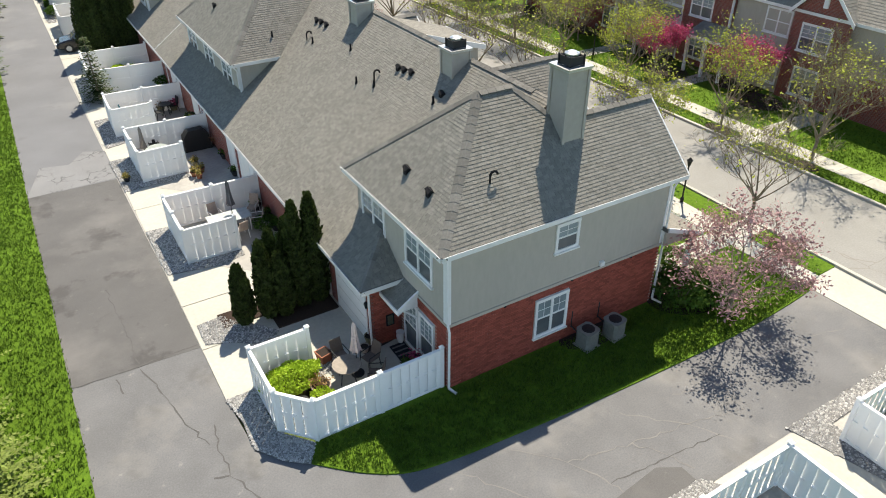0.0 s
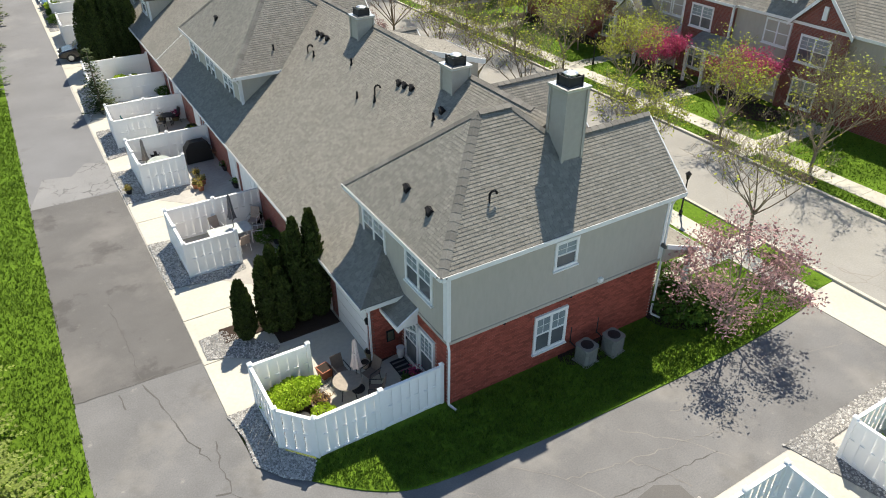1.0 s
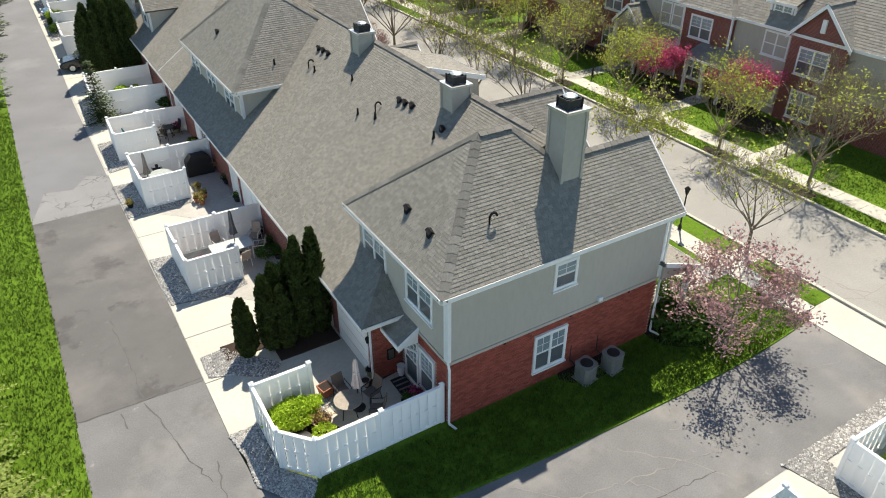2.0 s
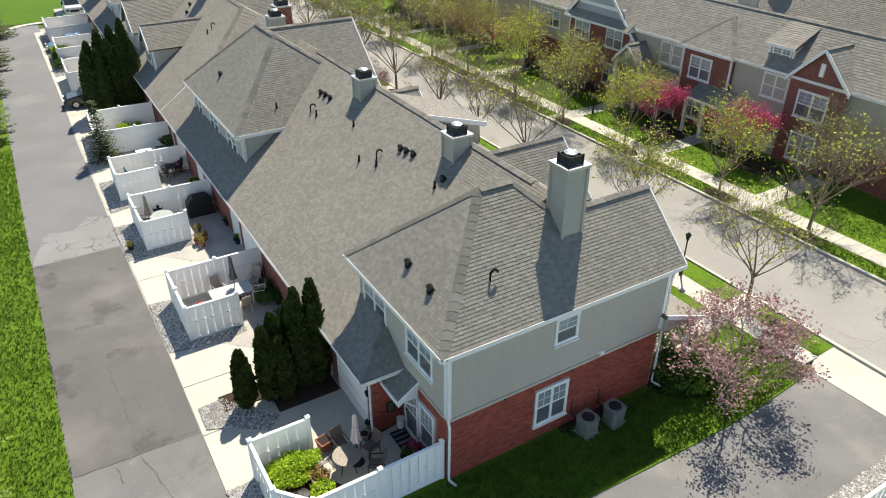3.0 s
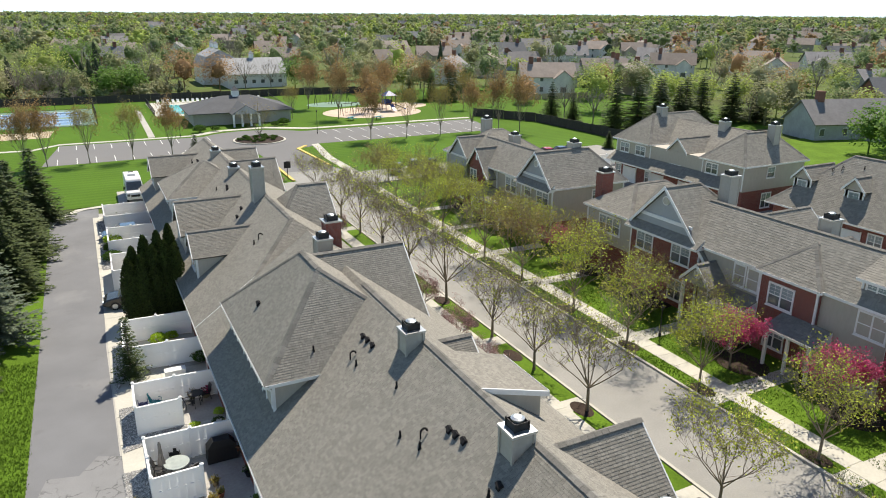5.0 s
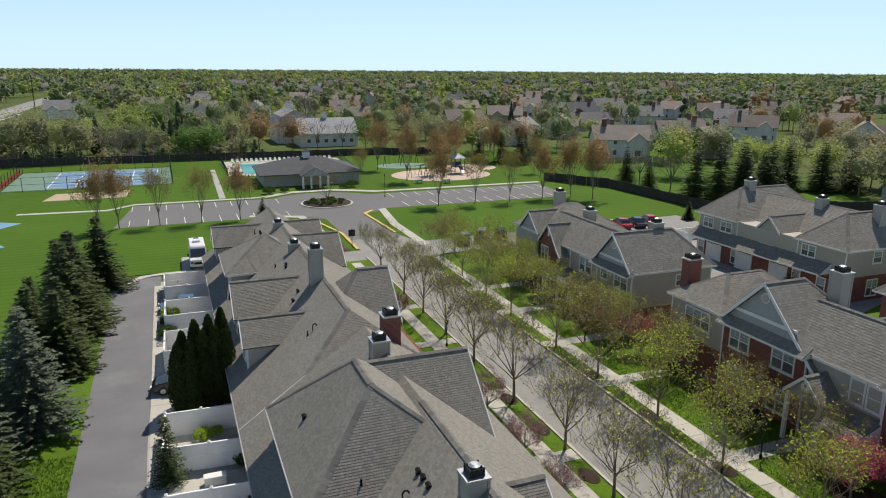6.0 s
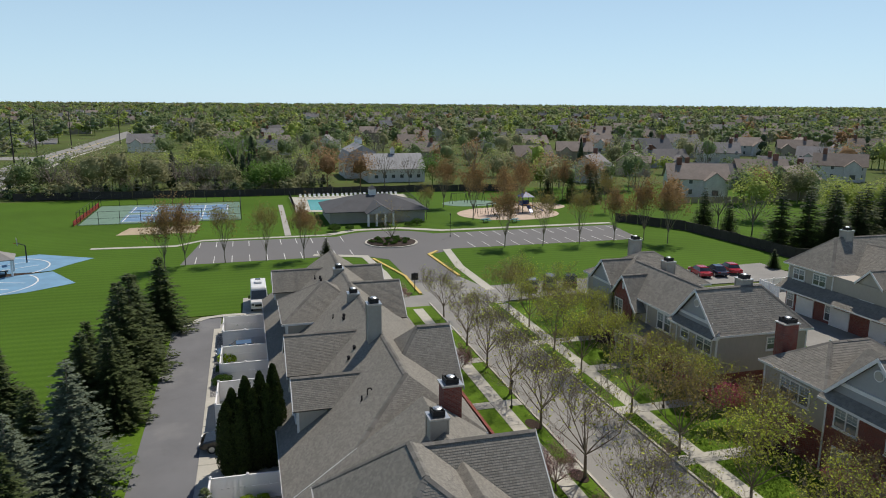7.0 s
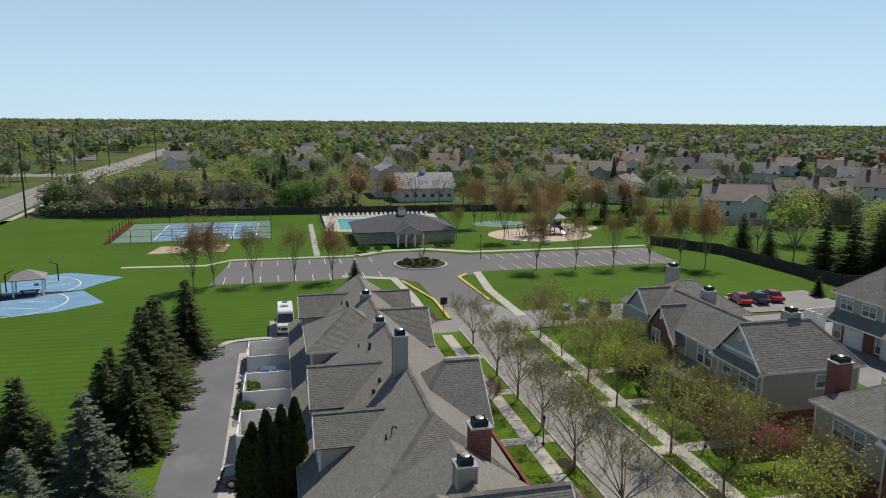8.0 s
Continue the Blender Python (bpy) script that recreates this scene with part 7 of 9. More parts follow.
ground_part("road_court", S().slab([(51.64, -9.14), (59.1, -8.71), (58.35, 41.96), (65.5, 44.19), (65.36, 77.35), (50.95, 76.92)], -0.05, 0.058), M_STREET, "pale concrete drive between the rows", "road")
car(59.3, 83.47, 80, P_RED, "bright red saloon car parked on a drive")
car(61.9, 83.35, 80, P_NAVY, "dark navy saloon car parked on a drive")
car(64.71, 84.03, 80, P_RED, "red saloon car parked on a drive")
car(32.9, 82.58, 65, P_SILVER, "silver car parked under street trees")
car(35.79, 83.05, 65, P_SILVER, "grey estate car parked under street trees", True)
car(38.87, 83.32, 65, P_BLACK, "black car parked under street trees")
car(-4.06, 66.17, 182, P_BLUE, "blue car parked between white fences")
car(-4.52, 47.6, 175, P_BLACK, "black car parked beside the arborvitae", True)


def camper_van(x, y, turn):
    v = thing("camper_van", "white high-roofed camper van at the end of the alley", "van", "", pose(x, y, 0, 0, 0, turn))
    prof = [(-2.9, 0.4), (-2.92, 2.5), (-2.75, 2.72), (1.5, 2.72), (1.75, 2.55), (2.25, 1.45), (2.85, 1.25), (2.95, 0.95), (2.95, 0.45), (2.6, 0.35), (-2.6, 0.35)]
    n = len(prof)
    s = S().add([(px, sy * (0.98 if pz < 2.0 else 0.88), pz) for sy in (-1, 1) for px, pz in prof], [tuple(range(n)), tuple(range(n, 2 * n))[::-1]] + [((i + 1) % n, i, n + i, n + (i + 1) % n) for i in range(n)])
    b = part("body", s, P_WHITE, v)
    k = b.modifiers.new("round", "BEVEL")
    k.width, k.segments, k.limit_method = 0.1, 2, "ANGLE"
    part("windscreen", S().add([(1.86, -0.82, 2.36), (1.86, 0.82, 2.36), (2.30, 0.88, 1.47), (2.30, -0.88, 1.47)], [(0, 3, 2, 1)]).plate([(1.90, -0.80, 2.36), (2.34, -0.86, 1.47), (2.34, 0.86, 1.47), (1.90, 0.80, 2.36)], 0.03), M_GLASS, v)
    for sy in (-1, 1):
        part("side_window", S().box(0.9, sy * 0.985 - 0.01, 1.5, 1.85, sy * 0.985 + 0.01, 2.1), M_GLASS, v)
        part("mirror", S().box(1.9, sy * 1.12 - 0.08, 1.5, 2.05, sy * 1.12 + 0.08, 1.85), M_BLACK, v)
        part("headlight", S().box(2.85, sy * 0.75 - 0.15, 0.85, 2.97, sy * 0.75 + 0.15, 1.1), M_GLASS, v)
    part("roof_air_unit", S().slab([(-0.9, -0.4), (0.1, -0.4), (0.1, 0.4), (-0.9, 0.4)], 2.7, 2.95), P_WHITE, v)
    part("roof_hatch", S().box(-2.3, -0.3, 2.7, -1.7, 0.3, 2.82), M_GLASS, v)
    part("grille", S().box(2.93, -0.5, 0.75, 2.97, 0.5, 1.0), M_BLACK, v)
    for wx in (-1.7, 2.0):
        for sy in (-1, 1):
            t = part("tyre", S().tube((wx, sy * 0.75, 0.36), (wx, sy * 0.97, 0.36), 0.36, n=20), M_BLACK, v)
            part("rim", S().tube((wx, sy * 0.965, 0.36), (wx, sy * 0.985, 0.36), 0.2, n=14), M_STEEL, t)


camper_van(-1.89, 83.29, -90)
ground_part("pavement_pad", S().slab([(-3.85, 79.58), (1.58, 79.67), (1.7, 87.24), (-3.73, 87.15)], -0.05, 0.0), M_CONC_D, "concrete pad under the camper van", "pavement")


# ---- street furniture ----
def lantern(x, y, h=2.4):
    l = thing("lamp_post", "slim black lamp post with a lantern", "lamp", "lamp posts", pose(x, y, 0.03))
    part("post", S().lathe([(0.09, 0), (0.09, 0.25), (0.045, 0.32), (0.035, h - 0.3)], 10), M_BLACK, l)
    part("lantern", S().lathe([(0.06, h - 0.3), (0.13, h - 0.02), (0.16, h), (0.03, h + 0.14)], 8), M_BLACK, l)


for x, y, h in ((16.66, 5, 2.3), (28.42, 7.63, 2.3), (28.38, 24.83, 2.3), (16.87, 48.43, 2.3), (32.63, 119.75, 4.2), (9.06, 126.87, 4.2), (28.72, 45.31, 2.3)):
    lantern(x, y, h)
sg = thing("sign_post", "dark sign board on a post by the entrance kerb", "sign", "", pose(17.6, 84.64, 0.0))
part("post", S().tube((0, 0, 0), (0, 0, 2.6), 0.05, n=6), M_BLACK, sg)
part("board", S().box(-0.45, -0.04, 1.6, 0.45, 0.04, 2.5), M_BLACK, sg)


# ---- park ----
M_COURT = mat("court_blue", (0.14, 0.26, 0.41), (0.12, 0.23, 0.37), 5, 0.8)
M_COURTG = mat("court_green", (0.15, 0.25, 0.19), (0.13, 0.22, 0.165), 5, 0.8)
M_BBALL = mat("basketball_blue", (0.17, 0.33, 0.48), (0.15, 0.30, 0.44), 4, 0.8)
M_SAND = mat("sand", (0.46, 0.37, 0.26), (0.40, 0.32, 0.22), 8, 0.95, 0.4)
M_PLAY = mat("playground_surface", (0.55, 0.43, 0.34), (0.48, 0.38, 0.30), 6, 0.95, 0.3)
M_WATER = mat("pool_water", (0.10, 0.44, 0.45), (0.12, 0.50, 0.50), 1.5, 0.06, 0.15, 3, 0.06, 0.4)
M_DARKWOOD = mat("dark_fence_wood", (0.060, 0.052, 0.047), (0.042, 0.036, 0.033), 4, 0.9, 0.3)
court = ground_part("court_tennis", S().slab([(-34.41, 147.94), (-3.96, 148.36), (-4.31, 175.15), (-34.69, 174.16)], -0.05, 0.01), M_COURTG, "green and blue tennis court", "court")
for y0, y1 in ((150.33, 160.04), (162.27, 171.6)):
    part("court_surface", S().slab([(-27.39, y0), (-6.64, y0), (-6.64, y1), (-27.39, y1)], 0.0, 0.016), M_COURT, court)
    for x in (-27, -22.17, -11.95, -7.03):
        part("court_line", S().slab([(x, y0 + 0.3), (x + 0.22, y0 + 0.3), (x + 0.22, y1 - 0.3), (x, y1 - 0.3)], 0.01, 0.022), M_LINE, court)
    for y in (y0 + 0.3, (y0 + y1) / 2, y1 - 0.4):
        part("court_line", S().slab([(-27, y), (-7.03, y), (-7.03, y + 0.16), (-27, y + 0.16)], 0.01, 0.02), M_LINE, court)
    part("net", S().box(-17.06, y0, 0.0, -17.02, y1, 0.95), M_BLACK, court)
tf = thing("chain_fence", "dark chain-link fence posts round the tennis court", "fence")
loop = [(-34.51, 147.74), (-3.87, 148.16), (-4.11, 175.36), (-34.79, 174.36), (-34.51, 147.74)]
for (x0, y0), (x1, y1) in zip(loop, loop[1:]):
    n = 8
    for i in range(n):
        part("post", S().tube((x0 + (x1 - x0) * i / n, y0 + (y1 - y0) * i / n, 0), (x0 + (x1 - x0) * i / n, y0 + (y1 - y0) * i / n, 2.6), 0.06, n=5), M_BLACK, tf)
    for z in (0.1, 1.3, 2.6):
        part("rail", S().tube((x0, y0, z), (x1, y1, z), 0.035, n=4), M_BLACK, tf)
bh = thing("windscreen_net", "red safety netting along the court's end", "net", "", pose(-35.08, 148.33, 0))
part("netting", S().box(-0.05, -1, 0.0, 0.05, 25.0, 1.0), mat("red_net", (0.35, 0.05, 0.03), None, 12, 0.8), bh)
ground_part("court_sand", S().slab([(-25.7, 135.23), (-12.21, 135.27), (-11.61, 143.26), (-24.47, 142.7)], -0.05, 0.005), M_SAND, "sand volleyball pit", "court")
b1 = ground_part("court_basketball", S().slab([(-42.67, 115.1), (-39.98, 118.84), (-34.63, 121.02), (-25.83, 116.14), (-28.74, 111.79), (-30.21, 108.57), (-34.77, 107.81), (-39.62, 106.45)], -0.05, 0.01), M_BBALL, "blue basketball half court", "court")
b2 = ground_part("court_basketball", S().slab([(-38.8, 103.86), (-34.41, 106.41), (-29.74, 108.07), (-25.28, 100.33), (-30.17, 96.58), (-34.64, 95.43), (-39.08, 96.48)], -0.05, 0.01), M_BBALL, "blue basketball half court", "court")
ground_part("court_mulch", S().slab([(-40.33, 102.65), (-34.41, 106.51), (-30.3, 108.26), (-34.77, 108.11), (-40.76, 106.63)], -0.05, 0.015), M_MULCH, "mulched triangle between the courts", "bed")


def arc_line(parent, cx, cy, r, a0, a1, w=0.22):
    n = 20
    for i in range(1):
        pts = [(cx + (r + d) * math.cos(a0 + (a1 - a0) * j / n), cy + (r + d) * math.sin(a0 + (a1 - a0) * j / n)) for d, js in ((0, range(n + 1)), (w, range(n, -1, -1))) for j in js]
        part("court_line", S().add([(x, y, 0.018) for x, y in pts] + [(x, y, 0.0) for x, y in pts], [(j, j + 1, 2 * n - j, 2 * n + 1 - j) for j in range(n)]), M_LINE, parent)


arc_line(b1, -37.86, 111.66, 6.6, -0.6, 1.9)
arc_line(b2, -37.02, 101.69, 6.6, -1.5, 0.8)
for k, (cx, cy, a) in ((b1, (-37.86, 111.66, 0.6)), (b2, (-37.02, 101.69, -0.3))):
    dx, dy = math.cos(a), math.sin(a)
    part("court_line", S().slab([(cx - dy * 1.8 + dx * t0, cy + dx * 1.8 + dy * t0) for t0 in (0, 5)] + [(cx - dy * 1.65 + dx * t0, cy + dx * 1.65 + dy * t0) for t0 in (5, 0)], 0.0, 0.018), M_LINE, k)
    part("court_line", S().slab([(cx + dy * 1.8 + dx * t0, cy - dx * 1.8 + dy * t0) for t0 in (0, 5)] + [(cx + dy * 1.65 + dx * t0, cy - dx * 1.65 + dy * t0) for t0 in (5, 0)], 0.0, 0.018), M_LINE, k)
for x, y, a in ((-34.88, 115.21, 200), (-39.79, 108.64, 20)):
    h = thing("basketball_hoop", "black basketball post with a clear backboard", "hoop", "hoops", pose(x, y, 0, 0, 0, a))
    part("pole", S().tube((0, 0, 0), (0, 0, 2.6), 0.09, n=8).tube((0, 0, 2.6), (1.0, 0, 3.1), 0.07, n=8), M_BLACK, h)
    part("backboard", S().box(1.0, -0.9, 2.8, 1.04, 0.9, 3.8), M_CONC_D, h)
    part("rim", S().tube((1.05, 0, 3.05), (1.5, 0, 3.05), 0.03), M_RED, h)
gz = thing("shade_shelter", "open shelter with a hipped grey roof on white posts", "shelter", "", pose(-36.48, 107.58, 0.015, 0, 0, 12))
part("roof", S().add([(-2.2, -2.2, 2.4), (2.2, -2.2, 2.4), (2.2, 2.2, 2.4), (-2.2, 2.2, 2.4), (0, 0, 3.5), (-2.2, -2.2, 2.28), (2.2, -2.2, 2.28), (2.2, 2.2, 2.28), (-2.2, 2.2, 2.28)], [(0, 1, 4), (1, 2, 4), (2, 3, 4), (3, 0, 4), (8, 7, 6, 5), (0, 5, 6, 1), (1, 6, 7, 2), (2, 7, 8, 3), (3, 8, 5, 0)]), mat("shelter_roof", (0.30, 0.29, 0.28), None, 6, 0.8), gz)
for sx in (-1.8, 1.8):
    for sy in (-1.8, 1.8):
        part("post", S().box(sx - 0.12, sy - 0.12, 0, sx + 0.12, sy + 0.12, 2.35), M_TRIM, gz)
part("bench", S().box(-1.2, -0.3, 0.4, 1.2, 0.3, 0.5).box(-1.0, -0.1, 0, -0.8, 0.1, 0.4).box(0.8, -0.1, 0, 1.0, 0.1, 0.4), M_BLACK, gz)

# ---- pool and pool house ----
ground_part("pavement_pool_deck", S().slab([(7.78, 155.28), (34.96, 151.72), (37.64, 180.82), (7.7, 180.73)], -0.05, 0.02), M_CONC, "pale concrete pool deck", "pavement")
ground_part("water_pool", S().slab([(11.1, 157.58), (23.55, 156.09), (24.92, 173.33), (11.84, 175.11)], -0.02, 0.035), M_WATER, "turquoise swimming pool", "water")
for i in range(22):
    l = thing("sun_lounger", "white sun lounger on the pool deck", "lounger", "sun loungers", pose(10.56 + i * 1.17, 178.55 if i % 2 else 178.95, 0.02))
    part("seat", S().box(-0.3, -0.7, 0.25, 0.3, 0.4, 0.33), M_TRIM, l)
    part("backrest", S().plate([(-0.3, 0.4, 0.3), (0.3, 0.4, 0.3), (0.3, 0.85, 0.85), (-0.3, 0.85, 0.85)], 0.06), M_TRIM, l)
ph = thing("pool_house", "low grey pool house with a hipped roof and a white cupola", "pool house")
M_PHROOF = mat("pool_house_roof", (0.088, 0.092, 0.100), (0.064, 0.067, 0.074), 6, 0.9, 0.2)
wall(ph, 13.1, 138.16, 32.56, 151.68, -0.1, 2.6, M_CHIM)
part("roof", S().add([(12.03, 136.92, 2.5), (33.28, 137.31, 2.5), (33.64, 152.92, 2.5), (12.34, 152.53, 2.5), (19.85, 144.86, 5.0), (25.79, 144.97, 5.0), (12.03, 136.92, 2.35), (33.28, 137.31, 2.35), (33.64, 152.92, 2.35), (12.34, 152.53, 2.35)], [(0, 1, 5, 4), (1, 2, 5), (2, 3, 4, 5), (3, 0, 4), (9, 8, 7, 6), (0, 6, 7, 1), (1, 7, 8, 2), (2, 8, 9, 3), (3, 9, 6, 0)]), M_PHROOF, ph)
part("porch_roof", S().add([(19.71, 133.42, 2.5), (25.45, 133.53, 2.5), (25.6, 140.41, 2.5), (19.85, 140.3, 2.5), (22.58, 133.47, 4.2), (22.77, 142.38, 4.2)], [(0, 3, 5, 4), (1, 4, 5, 2), (0, 4, 1), (3, 2, 5), (0, 1, 2, 3)]), M_PHROOF, ph)
part("porch_gable", S().plate([(19.9, 133.38, 2.5), (25.26, 133.47, 2.5), (22.58, 133.42, 4.1)], 0.1), M_GABLE, ph)
for x in (20.1, 21.72, 23.45, 25.07):
    part("column", S().box(x - 0.18, 133.68, 0, x + 0.18, 134.04, 2.5), M_TRIM, ph)
cp = part("cupola", S().box(22.14, 144.19, 4.6, 23.51, 145.64, 6.0), M_TRIM, ph)
part("cupola_roof", S().add([(21.94, 143.99, 6.0), (23.66, 144.02, 6.0), (23.7, 145.84, 6.0), (21.98, 145.81, 6.0), (22.82, 144.91, 6.9)], [(0, 1, 4), (1, 2, 4), (2, 3, 4), (3, 0, 4), (3, 2, 1, 0)]), M_PHROOF, cp)
pf = thing("pool_fence", "dark picket fence round the pool deck", "fence")
loop = [(7.9, 181.15), (7.58, 154.87), (12.75, 153.96)]
for (x0, y0), (x1, y1) in (((7.9, 181.15), (7.58, 154.87)), ((7.9, 181.15), (38.04, 181.34)), ((38.04, 181.34), (35.33, 151.22))):
    for z in (0.2, 1.4):
        part("rail", S().tube((x0, y0, z), (x1, y1, z), 0.05, n=4), M_BLACK, pf)
    for i in range(20):
        part("picket", S().tube((x0 + (x1 - x0) * i / 20, y0 + (y1 - y0) * i / 20, 0), (x0 + (x1 - x0) * i / 20, y0 + (y1 - y0) * i / 20, 1.5), 0.05, n=4), M_BLACK, pf)

# ---- playground ----
ground_part("playground_pad", S().slab(ring(52.95, 143.42, 11.5, 40, 9.0), -0.05, 0.01), M_PLAY, "tan playground surface", "playground")
ground_part("playground_pad", S().slab(ring(62.75, 152.19, 7.5, 32, 6.0), -0.05, 0.014), M_PLAY, "tan playground surface", "playground")
ground_part("playground_pad", S().slab(ring(49.55, 160.1, 7.0, 32, 5.0), -0.05, 0.014), M_COURTG, "green playground surface", "playground")
M_BLUEP = mat("blue_plastic", (0.03, 0.06, 0.24), None, 4, 0.4)
pg = thing("play_tower", "playground tower with blue slides and a dark canopy", "playground", "", pose(57.28, 144, 0.02))
for sx in (-1.2, 1.2):
    for sy in (-1.2, 1.2):
        part("post", S().tube((sx, sy, 0), (sx, sy, 3.6), 0.09, n=6), M_BLACK, pg)
part("deck", S().box(-1.3, -1.3, 1.5, 1.3, 1.3, 1.62), M_WOOD, pg)
part("canopy", S().add([(-1.5, -1.5, 3.5), (1.5, -1.5, 3.5), (1.5, 1.5, 3.5), (-1.5, 1.5, 3.5), (0, 0, 4.6)], [(0, 1, 4), (1, 2, 4), (2, 3, 4), (3, 0, 4), (3, 2, 1, 0)]), M_BLUEP, pg)
part("slide", S().plate([(1.3, -0.4, 1.6), (4.2, -0.4, 0.3), (4.2, 0.4, 0.3), (1.3, 0.4, 1.6)], 0.2), M_BLUEP, pg)
part("slide", S().plate([(-0.4, -1.3, 1.6), (-0.4, -3.6, 0.3), (0.4, -3.6, 0.3), (0.4, -1.3, 1.6)], -0.2), M_BLUEP, pg)
part("railing", S().box(-1.3, -1.3, 1.62, -1.2, 1.3, 2.5).box(-1.3, 1.2, 1.62, 1.3, 1.3, 2.5), M_BLUEP, pg)
for x, y in ((46.68, 141.29), (49.59, 142.86), (46.69, 160.56), (51.51, 161.66)):
    sw_ = thing("swing_frame", "dark metal swing frame with hanging seats", "swing", "swings", pose(x, y, 0.02, 0, 0, 10))
    part("top_bar", S().tube((-2.0, 0, 2.5), (2.0, 0, 2.5), 0.06, n=6), M_BLACK, sw_)
    for sx in (-2.0, 2.0):
        for sy in (-0.8, 0.8):
            part("leg", S().tube((sx, 0, 2.5), (sx, sy, 0), 0.06, n=6), M_BLACK, sw_)
    for sx in (-0.8, 0.8):
        part("seat", S().box(sx - 0.25, -0.1, 0.5, sx + 0.25, 0.1, 0.55).tube((sx - 0.2, 0, 0.5), (sx - 0.2, 0, 2.5), 0.015).tube((sx + 0.2, 0, 0.5), (sx + 0.2, 0, 2.5), 0.015), M_BLACK, sw_)
for x, y in ((44.1, 133.16), (49.82, 131.75)):
    pt = thing("picnic_table", "teal metal picnic table on the grass", "table", "picnic tables", pose(x, y, 0, 0, 0, 15))
    part("tabletop", S().box(-0.9, -0.4, 0.7, 0.9, 0.4, 0.76), M_TEAL, pt)
    for sy in (-0.75, 0.75):
        part("bench", S().box(-0.9, sy - 0.14, 0.42, 0.9, sy + 0.14, 0.47), M_TEAL, pt)
    part("frame", S().box(-0.6, -0.8, 0.36, -0.52, 0.8, 0.42).box(0.52, -0.8, 0.36, 0.6, 0.8, 0.42).box(-0.6, -0.05, 0, -0.5, 0.05, 0.7).box(0.5, -0.05, 0, 0.6, 0.05, 0.7), M_BLACK, pt)

# ---- fences behind the park ----
for pts in ([(-56.54, 188.44), (-2.9, 184.97), (41.6, 184.47), (70.3, 180.78)], [(70.82, 128.13), (78.8, 115.4), (80.6, 88.8), (108.0, 78.5)]):
    bf_ = thing("board_fence", "long dark wooden board fence behind the park", "fence", "board fences")
    for (x0, y0), (x1, y1) in zip(pts, pts[1:]):
        d = Vector((x1 - x0, y1 - y0, 0))
        n = max(1, int(d.length / 2.4))
        for i in range(n):
            a, b = Vector((x0, y0, 0)) + d * (i / n), Vector((x0, y0, 0)) + d * ((i + 0.97) / n)
            sd = Vector((-d.y, d.x, 0)).normalized() * 0.05
            part("panel", S().add([a - sd, b - sd, b + sd, a + sd] + [q + Vector((0, 0, 1.75 + 0.06 * (i % 3))) for q in (a - sd, b - sd, b + sd, a + sd)], [(0, 1, 5, 4), (1, 2, 6, 5), (2, 3, 7, 6), (3, 0, 4, 7), (4, 5, 6, 7)]), M_DARKWOOD, bf_)
yf = thing("board_fence", "yellowish new wooden fence by the far white house", "fence", "board fences")
for i in range(14):
    part("panel", S().box(96.14 + i * 2.13, 148.65 - i * 0.3, 0, 98.19 + i * 2.13, 148.75 - i * 0.3, 1.5), M_SAND, yf)

# ---- barn ----
bn_ = thing("barn", "large white barn with a pale metal roof", "barn")
M_BARNROOF = mat("barn_roof", (0.33, 0.335, 0.34), (0.25, 0.255, 0.26), 0.8, 0.75, 0.2, 3, spec=0.2, stretch=(2.2, 0.25, 0.25))
wall(bn_, 33.1, 209.05, 50.61, 222.45, -0.1, 4.0, M_TRIM)
part("roof", S().add([(32.5, 208.03, 3.9), (50.94, 208.38, 3.9), (51.2, 223.46, 3.9), (32.77, 223.11, 3.9), (32.63, 215.57, 8.2), (51.07, 215.92, 8.2)], [(0, 1, 5, 4), (2, 3, 4, 5), (0, 4, 3), (1, 2, 5), (3, 2, 1, 0)]), M_BARNROOF, bn_)
wall(bn_, 28.04, 222.02, 38.89, 238.31, -0.1, 5.5, M_TRIM)
part("gambrel_roof", S().add([(x, y, z) for y in (221.11, 239.21) for x, z in ((27.71, 5.2), (29.43, 8.3), (33.47, 10.4), (37.5, 8.3), (39.23, 5.2))], [(0, 1, 6, 5), (1, 2, 7, 6), (2, 3, 8, 7), (3, 4, 9, 8), (4, 3, 2, 1, 0), (5, 6, 7, 8, 9), (0, 5, 9, 4)]), M_BARNROOF, bn_)
for x, y, z in ((33.4, 226.14, 10.6), (33.54, 234.19, 10.6), (41.85, 215.75, 8.0)):
    c_ = part("cupola", S().box(x - 0.6, y - 0.6, z, x + 0.6, y + 0.6, z + 1.3), M_TRIM, bn_)
    part("cupola_roof", S().add([(x - 0.8, y - 0.8, z + 1.3), (x + 0.8, y - 0.8, z + 1.3), (x + 0.8, y + 0.8, z + 1.3), (x - 0.8, y + 0.8, z + 1.3), (x, y, z + 2.3)], [(0, 1, 4), (1, 2, 4), (2, 3, 4), (3, 0, 4), (3, 2, 1, 0)]), M_BARNROOF, c_)
for i in range(6):
    part("window", S().box(35.02 + i * 2.62, 209.03, 1.2, 36.09 + i * 2.62, 209.10, 2.2), M_GLASS, bn_)


# ---- houses beyond the park ----
FAR_ROOF = [mat("far_roof_%s" % n, c, None, 2, 0.9, island=0.0, rand=0.25) for n, c in (("grey", (0.22, 0.21, 0.21)), ("brown", (0.27, 0.225, 0.195)), ("slate", (0.15, 0.155, 0.17)))]
FAR_WALL = [mat("far_wall_%s" % n, c, None, 2, 0.8, rand=0.15) for n, c in (("white", (0.72, 0.71, 0.69)), ("tan", (0.40, 0.35, 0.28)), ("grey", (0.36, 0.37, 0.38)), ("brick", (0.22, 0.10, 0.07)))]


